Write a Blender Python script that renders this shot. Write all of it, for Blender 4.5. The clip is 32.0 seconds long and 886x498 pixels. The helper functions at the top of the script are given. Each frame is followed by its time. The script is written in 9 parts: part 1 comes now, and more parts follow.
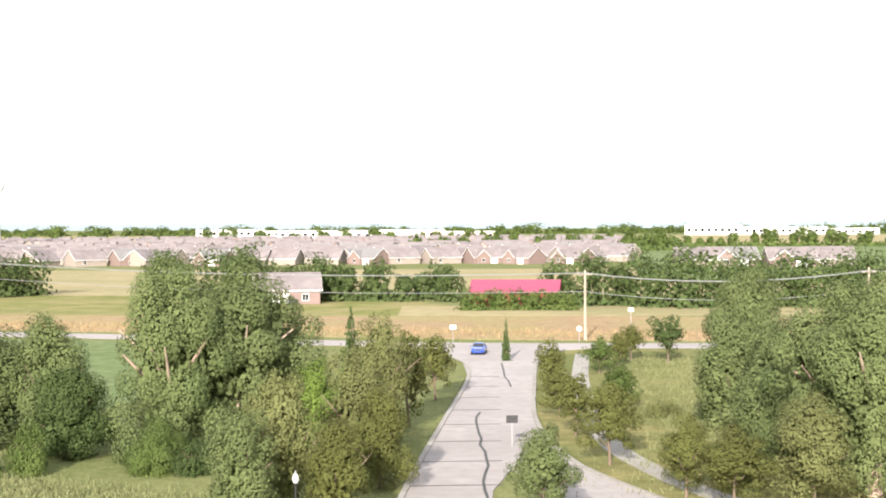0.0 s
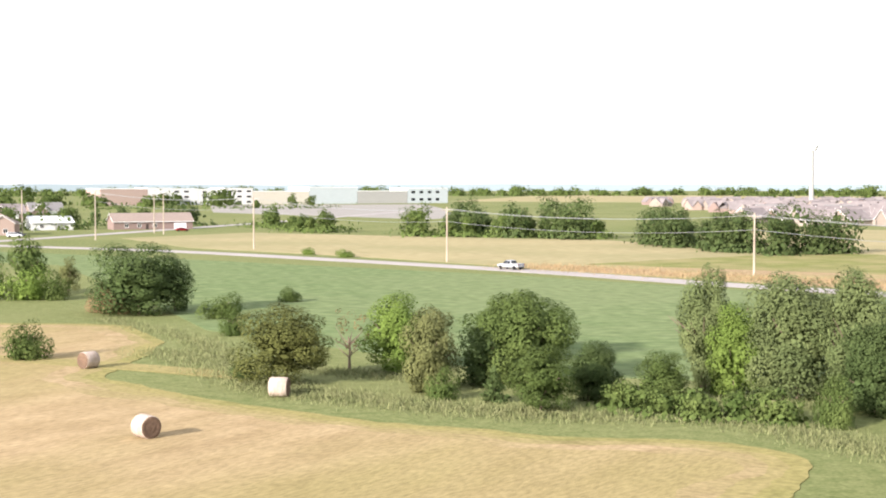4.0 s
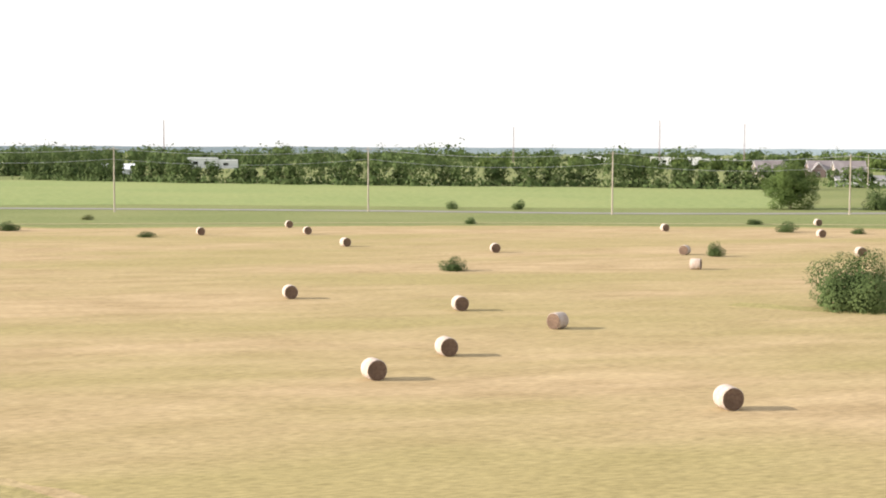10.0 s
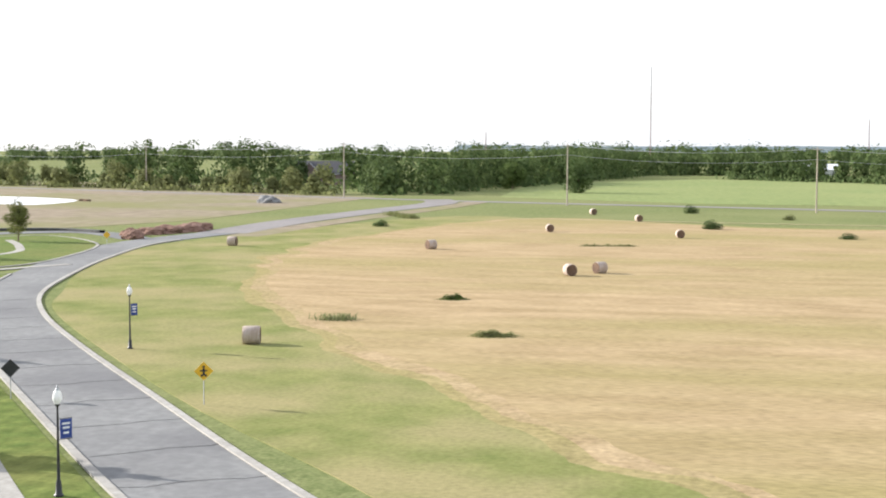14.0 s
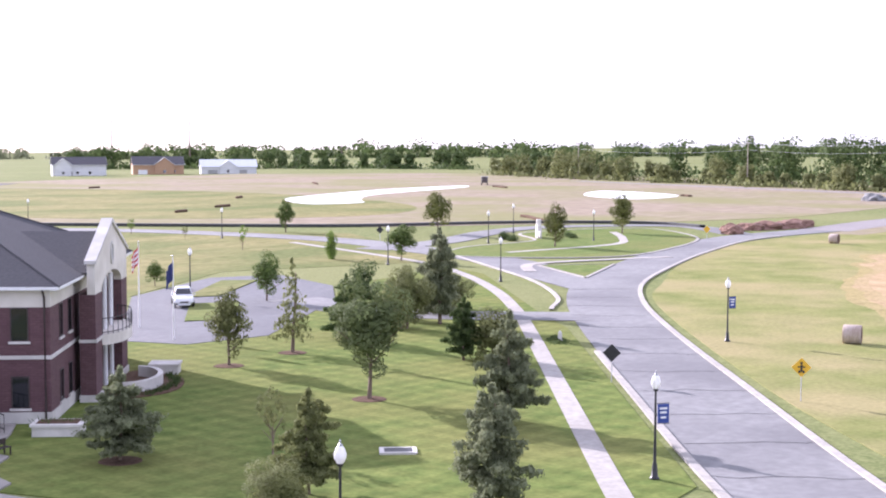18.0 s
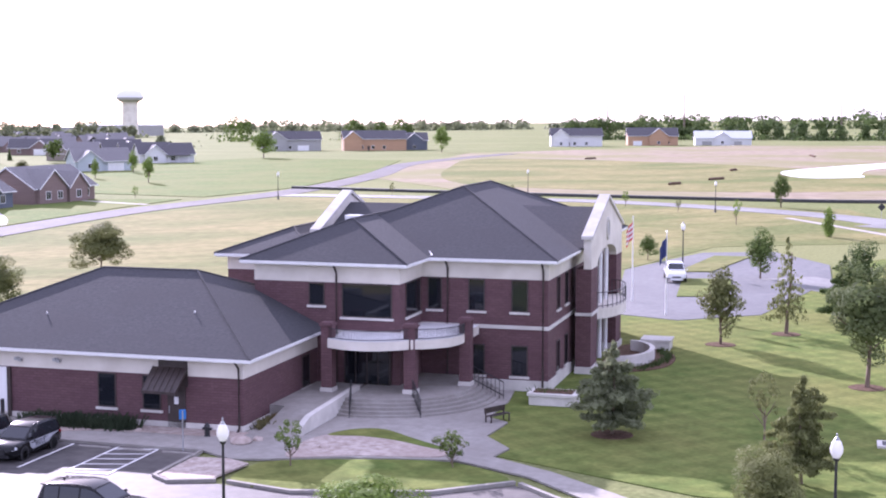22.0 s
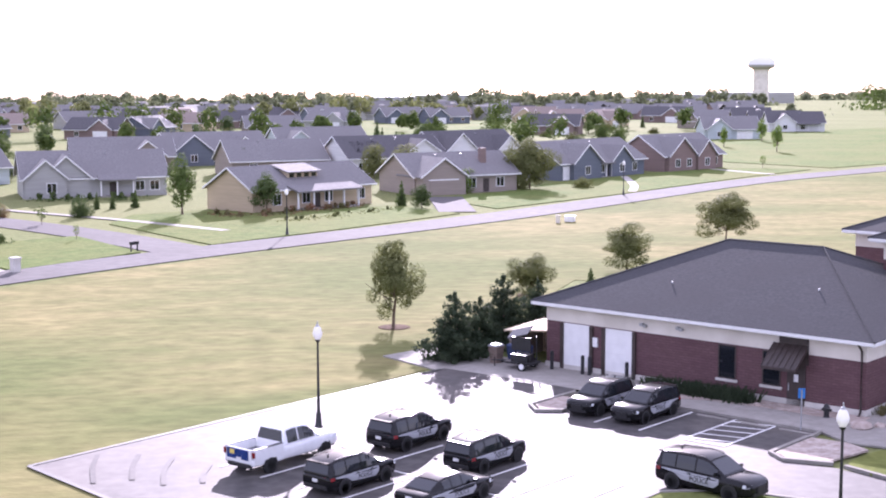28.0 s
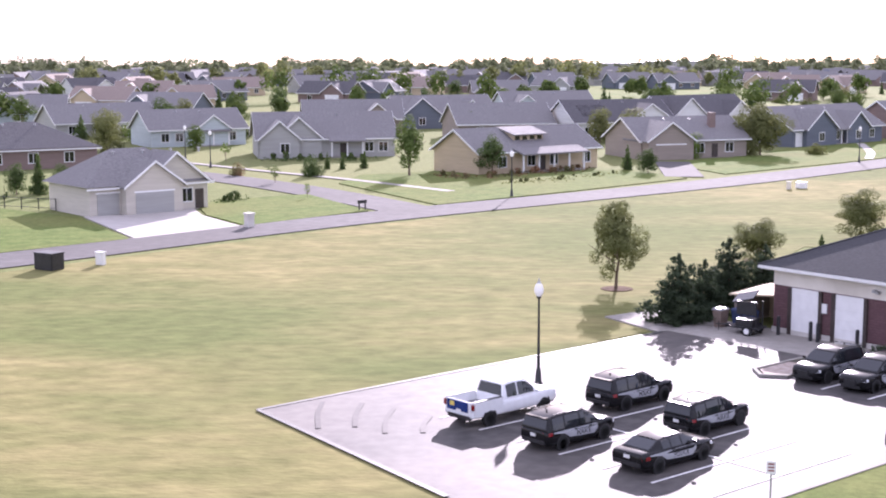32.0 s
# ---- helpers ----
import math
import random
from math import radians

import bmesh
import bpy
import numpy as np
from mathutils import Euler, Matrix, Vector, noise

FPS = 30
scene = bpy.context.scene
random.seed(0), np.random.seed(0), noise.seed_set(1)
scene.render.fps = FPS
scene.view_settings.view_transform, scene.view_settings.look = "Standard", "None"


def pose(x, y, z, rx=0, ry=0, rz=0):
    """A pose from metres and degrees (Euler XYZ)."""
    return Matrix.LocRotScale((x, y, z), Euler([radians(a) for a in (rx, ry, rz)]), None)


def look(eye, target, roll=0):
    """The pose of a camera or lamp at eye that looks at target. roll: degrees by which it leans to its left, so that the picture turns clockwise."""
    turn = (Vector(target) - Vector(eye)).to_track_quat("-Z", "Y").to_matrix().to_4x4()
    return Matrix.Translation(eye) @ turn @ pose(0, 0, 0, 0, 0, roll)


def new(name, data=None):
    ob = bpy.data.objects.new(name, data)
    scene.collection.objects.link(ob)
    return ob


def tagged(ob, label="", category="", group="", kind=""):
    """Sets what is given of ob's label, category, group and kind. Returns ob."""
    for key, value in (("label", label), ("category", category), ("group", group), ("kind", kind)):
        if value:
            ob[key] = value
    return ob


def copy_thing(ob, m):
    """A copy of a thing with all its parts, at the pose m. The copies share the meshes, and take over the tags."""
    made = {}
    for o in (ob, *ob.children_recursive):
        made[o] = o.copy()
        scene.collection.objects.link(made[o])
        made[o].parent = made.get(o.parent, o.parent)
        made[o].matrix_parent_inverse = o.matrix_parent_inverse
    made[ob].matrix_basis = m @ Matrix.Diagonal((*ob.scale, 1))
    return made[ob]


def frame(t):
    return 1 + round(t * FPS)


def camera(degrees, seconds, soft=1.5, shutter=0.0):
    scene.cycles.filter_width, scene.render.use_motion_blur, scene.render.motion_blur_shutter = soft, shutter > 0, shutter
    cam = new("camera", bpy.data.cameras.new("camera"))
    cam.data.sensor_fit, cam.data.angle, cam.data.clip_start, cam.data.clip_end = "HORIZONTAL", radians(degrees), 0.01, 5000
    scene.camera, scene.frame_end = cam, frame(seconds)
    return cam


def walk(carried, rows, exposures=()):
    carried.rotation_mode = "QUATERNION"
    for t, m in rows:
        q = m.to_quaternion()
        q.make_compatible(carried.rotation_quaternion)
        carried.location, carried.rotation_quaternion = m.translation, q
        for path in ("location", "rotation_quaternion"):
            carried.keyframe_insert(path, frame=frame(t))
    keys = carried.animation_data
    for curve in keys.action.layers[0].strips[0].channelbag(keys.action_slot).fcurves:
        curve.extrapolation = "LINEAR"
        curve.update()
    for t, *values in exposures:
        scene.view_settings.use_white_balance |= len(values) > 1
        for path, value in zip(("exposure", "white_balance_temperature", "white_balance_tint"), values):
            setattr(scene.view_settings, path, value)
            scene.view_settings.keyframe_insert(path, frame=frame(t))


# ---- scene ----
EXPOSURES = ((0, 1.18, 6450, 14), (3, 1.2, 6350, 16), (9, 1.03, 6500, 13), (14, 1.03, 6080, 12), (16.5, 1.24, 5820, 17), (18, 1.37, 5640, 32), (20, 1.39, 5610, 31), (22, 1.42, 5470, 41), (26, 1.46, 5520, 40), (32, 1.33, 5780, 35))
cam = camera(34.59, 32.0, soft=2.0)
# seconds; x, y, z in metres; turn to the left, tilt and lean in degrees
ROWS = (
    (0, 0.60, -0.10, 17.42, -0.00, -1.03, -0.27), (0.5, 0.58, -0.07, 17.35, 4.47, -0.99, -0.51),
    (1, 0.59, -0.03, 17.26, 8.72, -0.96, 0.00), (1.5, 0.60, 0.04, 17.18, 12.68, -0.98, -0.03),
    (2, 0.58, 0.07, 17.10, 16.49, -1.28, -0.02), (2.5, 0.58, 0.08, 17.02, 20.56, -1.96, 0.05),
    (3, 0.58, 0.08, 16.98, 24.65, -2.37, -0.08), (3.5, 0.59, 0.15, 16.98, 28.38, -2.50, -0.07),
    (5.5, 0.44, 0.24, 16.96, 42.59, -2.58, 0.01), (6, 0.37, 0.24, 17.02, 46.73, -2.58, 0.04),
    (6.5, 0.28, 0.22, 17.16, 51.22, -2.59, 0.05), (7, 0.21, 0.18, 17.16, 55.89, -2.62, 0.08),
    (7.5, 0.10, 0.19, 17.15, 60.35, -2.63, 0.13), (8, -0.05, 0.17, 17.05, 64.21, -3.28, 0.14),
    (8.5, -0.15, 0.15, 16.94, 67.36, -3.78, 0.18), (9, -0.20, 0.17, 16.86, 69.98, -4.01, 0.20),
    (9.5, -0.19, 0.15, 16.86, 72.63, -4.03, 0.23), (10, -0.12, 0.13, 16.88, 75.42, -4.04, 0.24),
    (10.5, -0.02, 0.09, 16.91, 78.33, -4.04, 0.31), (11, 0.05, 0.05, 16.90, 81.94, -4.09, 0.25),
    (11.5, 0.03, 0.03, 16.94, 85.62, -4.09, 0.20), (12, 0.00, -0.00, 17.00, 89.27, -4.10, 0.21),
    (12.5, -0.15, -0.03, 17.02, 92.90, -4.10, 0.23), (13, -0.28, -0.05, 16.96, 96.48, -4.10, 0.21),
    (13.5, -0.45, -0.07, 16.95, 99.94, -4.13, 0.18), (14, -0.58, -0.07, 16.91, 103.11, -4.13, 0.17),
    (14.5, -0.60, -0.04, 16.86, 106.12, -4.17, 0.25), (16.5, -0.54, -0.04, 16.71, 118.08, -4.24, 0.17),
    (17, -0.59, -0.09, 16.70, 120.94, -4.25, 0.17), (17.5, -0.65, -0.15, 16.65, 123.89, -4.27, 0.15),
    (18, -0.67, -0.24, 16.58, 126.93, -4.31, 0.15), (18.5, -0.65, -0.29, 16.50, 130.00, -4.29, 0.16),
    (19, -0.63, -0.35, 16.47, 133.02, -4.32, 0.17), (19.5, -0.65, -0.43, 16.48, 136.00, -4.33, 0.15),
    (20, -0.65, -0.51, 16.54, 138.84, -4.36, 0.10), (20.5, -0.63, -0.49, 16.64, 141.25, -4.38, 0.10),
    (21, -0.64, -0.53, 16.79, 143.28, -4.38, 0.07), (21.5, -0.60, -0.49, 16.94, 144.95, -4.39, 0.02),
    (22, -0.55, -0.46, 17.06, 146.58, -5.53, 0.05), (22.5, -0.56, -0.49, 17.24, 148.65, -6.48, 0.04),
    (23, -0.55, -0.55, 17.36, 150.92, -6.92, 0.03), (23.5, -0.55, -0.56, 17.43, 153.29, -6.94, -0.00),
    (24, -0.55, -0.59, 17.46, 155.59, -6.92, 0.01), (24.5, -0.56, -0.65, 17.46, 157.84, -6.89, 0.02),
    (25, -0.56, -0.64, 17.46, 160.08, -6.87, -0.01), (25.5, -0.58, -0.62, 17.41, 162.32, -6.87, -0.06),
    (26, -0.58, -0.60, 17.38, 164.53, -6.84, -0.09), (26.5, -0.55, -0.57, 17.41, 166.63, -6.83, -0.07),
    (28.5, -0.50, -0.56, 17.43, 172.75, -6.83, -0.12), (29, -0.44, -0.62, 17.40, 174.01, -6.85, -0.05),
    (29.5, -0.46, -0.65, 17.38, 175.38, -6.86, -0.08), (30, -0.46, -0.61, 17.30, 176.67, -6.83, -0.10),
    (30.5, -0.49, -0.53, 17.19, 177.75, -6.81, -0.06), (31, -0.40, -0.50, 17.08, 178.63, -6.95, -0.08),
    (31.5, -0.44, -0.53, 16.99, 179.70, -7.67, -0.06), (32, -0.60, -0.61, 16.94, 180.56, -8.14, -0.13),
)
walk(cam, [(t, pose(x, y, z, 90 + tilt, 0, turn) @ pose(0, 0, 0, 0, 0, lean)) for t, x, y, z, turn, tilt, lean in ROWS],
     EXPOSURES)

# ---- world and sun ----
SUN_AZ, SUN_EL = radians(170), radians(19.8)
world = bpy.data.worlds.new("World")
scene.world = world
world.use_nodes = True
wn = world.node_tree
sky = wn.nodes.new("ShaderNodeTexSky")
sky.sky_type, sky.sun_disc = "NISHITA", False
sky.sun_elevation, sky.sun_rotation = SUN_EL, -SUN_AZ
sky.air_density, sky.dust_density, sky.ozone_density = 1.0, 1.2, 1.0
haze = wn.nodes.new("ShaderNodeMixRGB")   # thin bright veil of cloud over the whole sky
haze.inputs[0].default_value, haze.inputs[2].default_value = 0.58, (9.8, 9.9, 10.0, 1)
wn.links.new(sky.outputs[0], haze.inputs[1])
wn.links.new(haze.outputs[0], wn.nodes["Background"].inputs[0])
wn.nodes["Background"].inputs[1].default_value = 0.081
sun_data = bpy.data.lights.new("sun", "SUN")
sun_data.energy, sun_data.angle, sun_data.color = 5.0, radians(0.6), (1.0, 0.93, 0.82)
sun = new("sun", sun_data)
sun_dir = Vector((-math.sin(SUN_AZ) * math.cos(SUN_EL), math.cos(SUN_AZ) * math.cos(SUN_EL), math.sin(SUN_EL)))
sun.matrix_world = look(sun_dir * 200, (0, 0, 0))


# ---- materials ----
SITE_TURN = 130.46
def surf(name, c1, c2, scale=2.0, rough=0.85, bump=0.0, c3=None, scale3=0.05, metal=0.0, vary=0.0, island=0.0,
         bump_scale=None, stretch=(1, 1, 1), spec=0.3, translucent=0.0, amount3=0.6, ground=False, coat=0.0, grain=0.0, grain_scale=5.0, grain_stretch=(1, 1, 1), mow=0.0):
    """A surface of two mingled tones, a third in large patches, fine relief, and a shift of value from piece to piece."""
    m = bpy.data.materials.new(name)
    m.use_nodes = True
    nt, nd = m.node_tree, m.node_tree.nodes
    ln = nt.links.new
    bsdf = nd["Principled BSDF"]
    coord = nd.new("ShaderNodeTexCoord")
    mapping = nd.new("ShaderNodeMapping")
    mapping.inputs["Scale"].default_value = stretch
    if ground:
        geo = nd.new("ShaderNodeNewGeometry")
        ln(geo.outputs["Position"], mapping.inputs[0])
    else:
        ln(coord.outputs["Object"], mapping.inputs[0])
    n1 = nd.new("ShaderNodeTexNoise")
    n1.inputs["Scale"].default_value, n1.inputs["Detail"].default_value = scale, 6
    ln(mapping.outputs[0], n1.inputs["Vector"])
    ramp = nd.new("ShaderNodeValToRGB")
    ramp.color_ramp.elements[0].position, ramp.color_ramp.elements[1].position = 0.32, 0.68
    ramp.color_ramp.elements[0].color, ramp.color_ramp.elements[1].color = (*c1, 1), (*c2, 1)
    ln(n1.outputs["Fac"], ramp.inputs[0])
    col = ramp.outputs[0]
    if c3:
        n3 = nd.new("ShaderNodeTexNoise")
        n3.inputs["Scale"].default_value, n3.inputs["Detail"].default_value = scale3, 5
        ln(mapping.outputs[0], n3.inputs["Vector"])
        r3 = nd.new("ShaderNodeValToRGB")
        r3.color_ramp.elements[0].position, r3.color_ramp.elements[1].position = 0.42, 0.62
        r3.color_ramp.elements[1].color = (amount3, amount3, amount3, 1)
        ln(n3.outputs["Fac"], r3.inputs[0])
        mix = nd.new("ShaderNodeMixRGB")
        mix.inputs[2].default_value = (*c3, 1)
        ln(r3.outputs[0], mix.inputs[0])
        ln(col, mix.inputs[1])
        col = mix.outputs[0]
    if grain:
        mg = nd.new("ShaderNodeMapping")
        mg.inputs["Scale"].default_value = grain_stretch
        ln(mapping.inputs[0].links[0].from_socket, mg.inputs[0])
        ng = nd.new("ShaderNodeTexNoise")
        ng.inputs["Scale"].default_value, ng.inputs["Detail"].default_value = grain_scale, 5
        ln(mg.outputs[0], ng.inputs["Vector"])
        rg = nd.new("ShaderNodeMapRange")
        rg.inputs[1].default_value, rg.inputs[2].default_value = 0.25, 0.75
        rg.inputs[3].default_value, rg.inputs[4].default_value = 1 - grain, 1 + grain
        ln(ng.outputs["Fac"], rg.inputs[0])
        hg = nd.new("ShaderNodeHueSaturation")
        ln(rg.outputs[0], hg.inputs["Value"])
        ln(col, hg.inputs["Color"])
        col = hg.outputs[0]
    if mow:
        for turn in (radians(SITE_TURN + 45), radians(SITE_TURN - 45)):
            mm = nd.new("ShaderNodeMapping")
            mm.inputs["Rotation"].default_value = (0, 0, -turn)
            ln(geo.outputs["Position"], mm.inputs[0])
            wv = nd.new("ShaderNodeTexWave")
            wv.inputs["Scale"].default_value, wv.inputs["Distortion"].default_value, wv.inputs["Detail"].default_value = 0.17, 0.7, 2
            ln(mm.outputs[0], wv.inputs["Vector"])
            rw = nd.new("ShaderNodeMapRange")
            rw.inputs[1].default_value, rw.inputs[2].default_value = 0.3, 0.7
            rw.inputs[3].default_value, rw.inputs[4].default_value = 1 - mow, 1 + mow
            ln(wv.outputs["Fac"], rw.inputs[0])
            hw_ = nd.new("ShaderNodeHueSaturation")
            ln(rw.outputs[0], hw_.inputs["Value"])
            ln(col, hw_.inputs["Color"])
            col = hw_.outputs[0]
    for amount, source in ((vary, "ShaderNodeObjectInfo"), (island, "ShaderNodeNewGeometry")):
        if amount:
            rnd = nd.new(source)
            rng = nd.new("ShaderNodeMapRange")
            rng.inputs[3].default_value, rng.inputs[4].default_value = 1 - amount, 1 + amount
            ln(rnd.outputs["Random" if source == "ShaderNodeObjectInfo" else "Random Per Island"], rng.inputs[0])
            hsv = nd.new("ShaderNodeHueSaturation")
            ln(rng.outputs[0], hsv.inputs["Value"])
            ln(col, hsv.inputs["Color"])
            col = hsv.outputs[0]
    ln(col, bsdf.inputs["Base Color"])
    bsdf.inputs["Roughness"].default_value, bsdf.inputs["Metallic"].default_value = rough, metal
    bsdf.inputs["Specular IOR Level"].default_value = spec
    bsdf.inputs["Coat Weight"].default_value = coat
    if bump:
        nb = nd.new("ShaderNodeTexNoise")
        nb.inputs["Scale"].default_value, nb.inputs["Detail"].default_value = bump_scale or scale * 4, 4
        ln(mapping.outputs[0], nb.inputs["Vector"])
        b = nd.new("ShaderNodeBump")
        b.inputs["Strength"].default_value, b.inputs["Distance"].default_value = min(bump, 1), 0.05
        ln(nb.outputs["Fac"], b.inputs["Height"])
        ln(b.outputs[0], bsdf.inputs["Normal"])
    if translucent:
        tr = nd.new("ShaderNodeBsdfTranslucent")
        ln(col, tr.inputs[0])
        ms = nd.new("ShaderNodeMixShader")
        ms.inputs[0].default_value = translucent
        ln(bsdf.outputs[0], ms.inputs[1])
        ln(tr.outputs[0], ms.inputs[2])
        ln(ms.outputs[0], nd["Material Output"].inputs[0])
    return m


def glass(name, color, rough=0.04):
    m = bpy.data.materials.new(name)
    m.use_nodes = True
    b = m.node_tree.nodes["Principled BSDF"]
    b.inputs["Base Color"].default_value, b.inputs["Roughness"].default_value = (*color, 1), rough
    b.inputs["Specular IOR Level"].default_value = 0.6
    return m


G = dict(ground=True)
M_GRASS = surf("grass", (0.130, 0.155, 0.058), (0.195, 0.212, 0.089), 0.8, 0.95, 0.6, (0.215, 0.218, 0.098), 0.02, bump_scale=9, spec=0.02, amount3=0.6, grain=0.24, grain_scale=3.2, **G)
M_MEADOW = surf("dry_meadow", (0.168, 0.166, 0.066), (0.258, 0.228, 0.104), 0.35, 0.95, 0.9, (0.124, 0.148, 0.052), 0.045, stretch=(0.55, 1, 1), bump_scale=4, spec=0.02, amount3=0.85, grain=0.24, grain_scale=1.1, grain_stretch=(0.6, 1, 1), **G)
M_LAWN = surf("mown_lawn", (0.094, 0.136, 0.038), (0.150, 0.185, 0.058), 0.7, 0.95, 0.5, (0.178, 0.180, 0.066), 0.06, bump_scale=10, spec=0.02, amount3=0.6, grain=0.22, grain_scale=3.0, **G)
M_MOWN = surf("striped_lawn", (0.092, 0.130, 0.034), (0.154, 0.184, 0.052), 0.7, 0.95, 0.5, (0.182, 0.178, 0.060), 0.08, bump_scale=10, spec=0.02, amount3=0.6, grain=0.18, grain_scale=3.0, mow=0.055, **G)
M_VERGE = surf("patchy_verge", (0.150, 0.172, 0.055), (0.235, 0.232, 0.090), 0.22, 0.95, 0.5, (0.300, 0.255, 0.131), 0.07, bump_scale=9, spec=0.02, amount3=0.75, grain=0.17, grain_scale=2.6, **G)
M_CROP = surf("green_crop", (0.130, 0.178, 0.076), (0.168, 0.212, 0.097), 0.25, 0.95, 0.4, (0.19, 0.22, 0.108), 0.012, bump_scale=5, spec=0.02, amount3=0.5, grain=0.2, grain_scale=0.5, **G)
M_CROPWEST = surf("yellowing_crop", (0.185, 0.225, 0.088), (0.235, 0.268, 0.110), 0.25, 0.95, 0.4, (0.25, 0.27, 0.115), 0.012, bump_scale=5, spec=0.02, amount3=0.6, grain=0.16, grain_scale=0.5, **G)
M_HAY = surf("hay_stubble", (0.300, 0.222, 0.122), (0.405, 0.306, 0.178), 0.30, 0.95, 0.8, (0.272, 0.232, 0.100), 0.035, bump_scale=6, stretch=(1, 0.3, 1), spec=0.02, amount3=0.75, grain=0.24, grain_scale=4.0, grain_stretch=(1, 0.30, 1), **G)
def mingle(name, k):
    """Ground between verge grass and stubble, k of it stubble."""
    a, b, c = ((0.150, 0.172, 0.044), (0.235, 0.232, 0.072), (0.30, 0.255, 0.105)), ((0.300, 0.224, 0.124), (0.405, 0.308, 0.182), (0.28, 0.235, 0.108)), []
    for p, q in zip(a, b):
        c.append(tuple(u + (v - u) * k for u, v in zip(p, q)))
    return surf(name, c[0], c[1], 0.4, 0.95, 0.6, c[2], 0.08, bump_scale=8, spec=0.02, amount3=0.7, grain=0.26, grain_scale=2.0, **G)


M_STRAW = surf("pale_grass", (0.29, 0.25, 0.135), (0.39, 0.335, 0.195), 0.3, 0.95, 0.4, (0.25, 0.235, 0.12), 0.02, bump_scale=4, spec=0.02, **G)
M_WEEDS = surf("russet_weeds", (0.275, 0.195, 0.115), (0.38, 0.285, 0.170), 0.5, 0.95, 0.5, (0.29, 0.27, 0.12), 0.06, bump_scale=4, spec=0.02, grain=0.2, grain_scale=1.2, **G)
M_SOIL = surf("bare_soil", (0.215, 0.178, 0.125), (0.30, 0.25, 0.185), 0.25, 0.95, 0.5, (0.20, 0.20, 0.085), 0.02, bump_scale=4, spec=0.02, amount3=0.8, **G)
M_ASPHALT = surf("worn_asphalt", (0.170, 0.169, 0.163), (0.222, 0.221, 0.213), 1.2, 0.80, 0.3, (0.125, 0.123, 0.124), 0.08, bump_scale=14, spec=0.2, amount3=0.7, grain=0.08, grain_scale=2.0, **G)
M_VISITOR = surf("visitor_asphalt", (0.105, 0.108, 0.112), (0.140, 0.142, 0.146), 1.2, 0.80, 0.3, (0.09, 0.092, 0.096), 0.08, bump_scale=14, spec=0.2, amount3=0.7, **G)
M_LOT = surf("lot_asphalt", (0.060, 0.057, 0.055), (0.092, 0.086, 0.082), 0.8, 0.70, 0.15, (0.115, 0.104, 0.095), 0.12, bump_scale=16, spec=0.16, amount3=0.85, grain=0.2, grain_scale=1.6, **G)
M_ROAD = surf("pale_road", (0.215, 0.198, 0.188), (0.27, 0.25, 0.24), 0.8, 0.9, 0.3, (0.20, 0.185, 0.176), 0.07, bump_scale=10, spec=0.08, **G)
M_ENTRANCE = surf("entrance_concrete", (0.345, 0.315, 0.300), (0.42, 0.388, 0.372), 0.8, 0.9, 0.3, (0.31, 0.285, 0.27), 0.07, bump_scale=10, spec=0.08, **G)
M_CONCRETE = surf("concrete", (0.265, 0.248, 0.222), (0.325, 0.308, 0.280), 1.5, 0.85, 0.3, (0.23, 0.213, 0.190), 0.15, bump_scale=12, vary=0.06, spec=0.12, grain=0.08, grain_scale=4.0, **G)
M_DRIVE = surf("pale_drive_concrete", (0.40, 0.375, 0.345), (0.47, 0.445, 0.415), 1.2, 0.9, 0.2, (0.36, 0.335, 0.305), 0.15, bump_scale=12, spec=0.10, **G)
M_STREET = surf("street_asphalt", (0.118, 0.112, 0.110), (0.155, 0.148, 0.145), 0.8, 0.9, 0.3, (0.108, 0.102, 0.100), 0.07, bump_scale=10, spec=0.05, grain=0.08, grain_scale=1.5, **G)
M_WALK = surf("weathered_walk", (0.318, 0.300, 0.266), (0.390, 0.372, 0.335), 1.5, 0.85, 0.3, (0.28, 0.260, 0.232), 0.15, bump_scale=12, vary=0.06, spec=0.12, grain=0.08, grain_scale=3.0, **G)
M_GRAVEL = surf("rock_mulch", (0.30, 0.24, 0.20), (0.52, 0.45, 0.40), 3.0, 0.9, 1.0, (0.36, 0.29, 0.25), 0.3, bump_scale=9, **G)
M_MULCH = surf("bark_mulch", (0.085, 0.056, 0.038), (0.15, 0.10, 0.07), 4, 0.95, 0.5, spec=0.03, **G)
M_PAINT = surf("road_paint", (0.72, 0.71, 0.69), (0.80, 0.79, 0.77), 3, 0.7, 0.1, (0.55, 0.54, 0.53), 0.6, **G)
M_TAR = surf("tar_seam", (0.045, 0.045, 0.043), (0.075, 0.075, 0.07), 2, 0.6, **G)
M_BRICK = surf("dark_red_brick", (0.126, 0.070, 0.074), (0.158, 0.090, 0.094), 3.5, 0.85, 0.4, (0.120, 0.064, 0.073), 0.4, bump_scale=9, stretch=(1, 1, 4))
M_STUCCO = surf("cream_stucco", (0.66, 0.62, 0.54), (0.74, 0.70, 0.62), 1.0, 0.85, 0.2, (0.54, 0.50, 0.43), 0.35)
M_STONE = surf("pale_cast_stone", (0.55, 0.53, 0.48), (0.66, 0.63, 0.58), 1.5, 0.85, 0.3, (0.46, 0.44, 0.40), 0.5)
M_SHINGLE = surf("charcoal_shingle", (0.058, 0.059, 0.063), (0.080, 0.080, 0.085), 5.0, 0.95, 0.25, (0.066, 0.065, 0.069), 0.25, spec=0.12, bump_scale=10, stretch=(1, 1, 3))
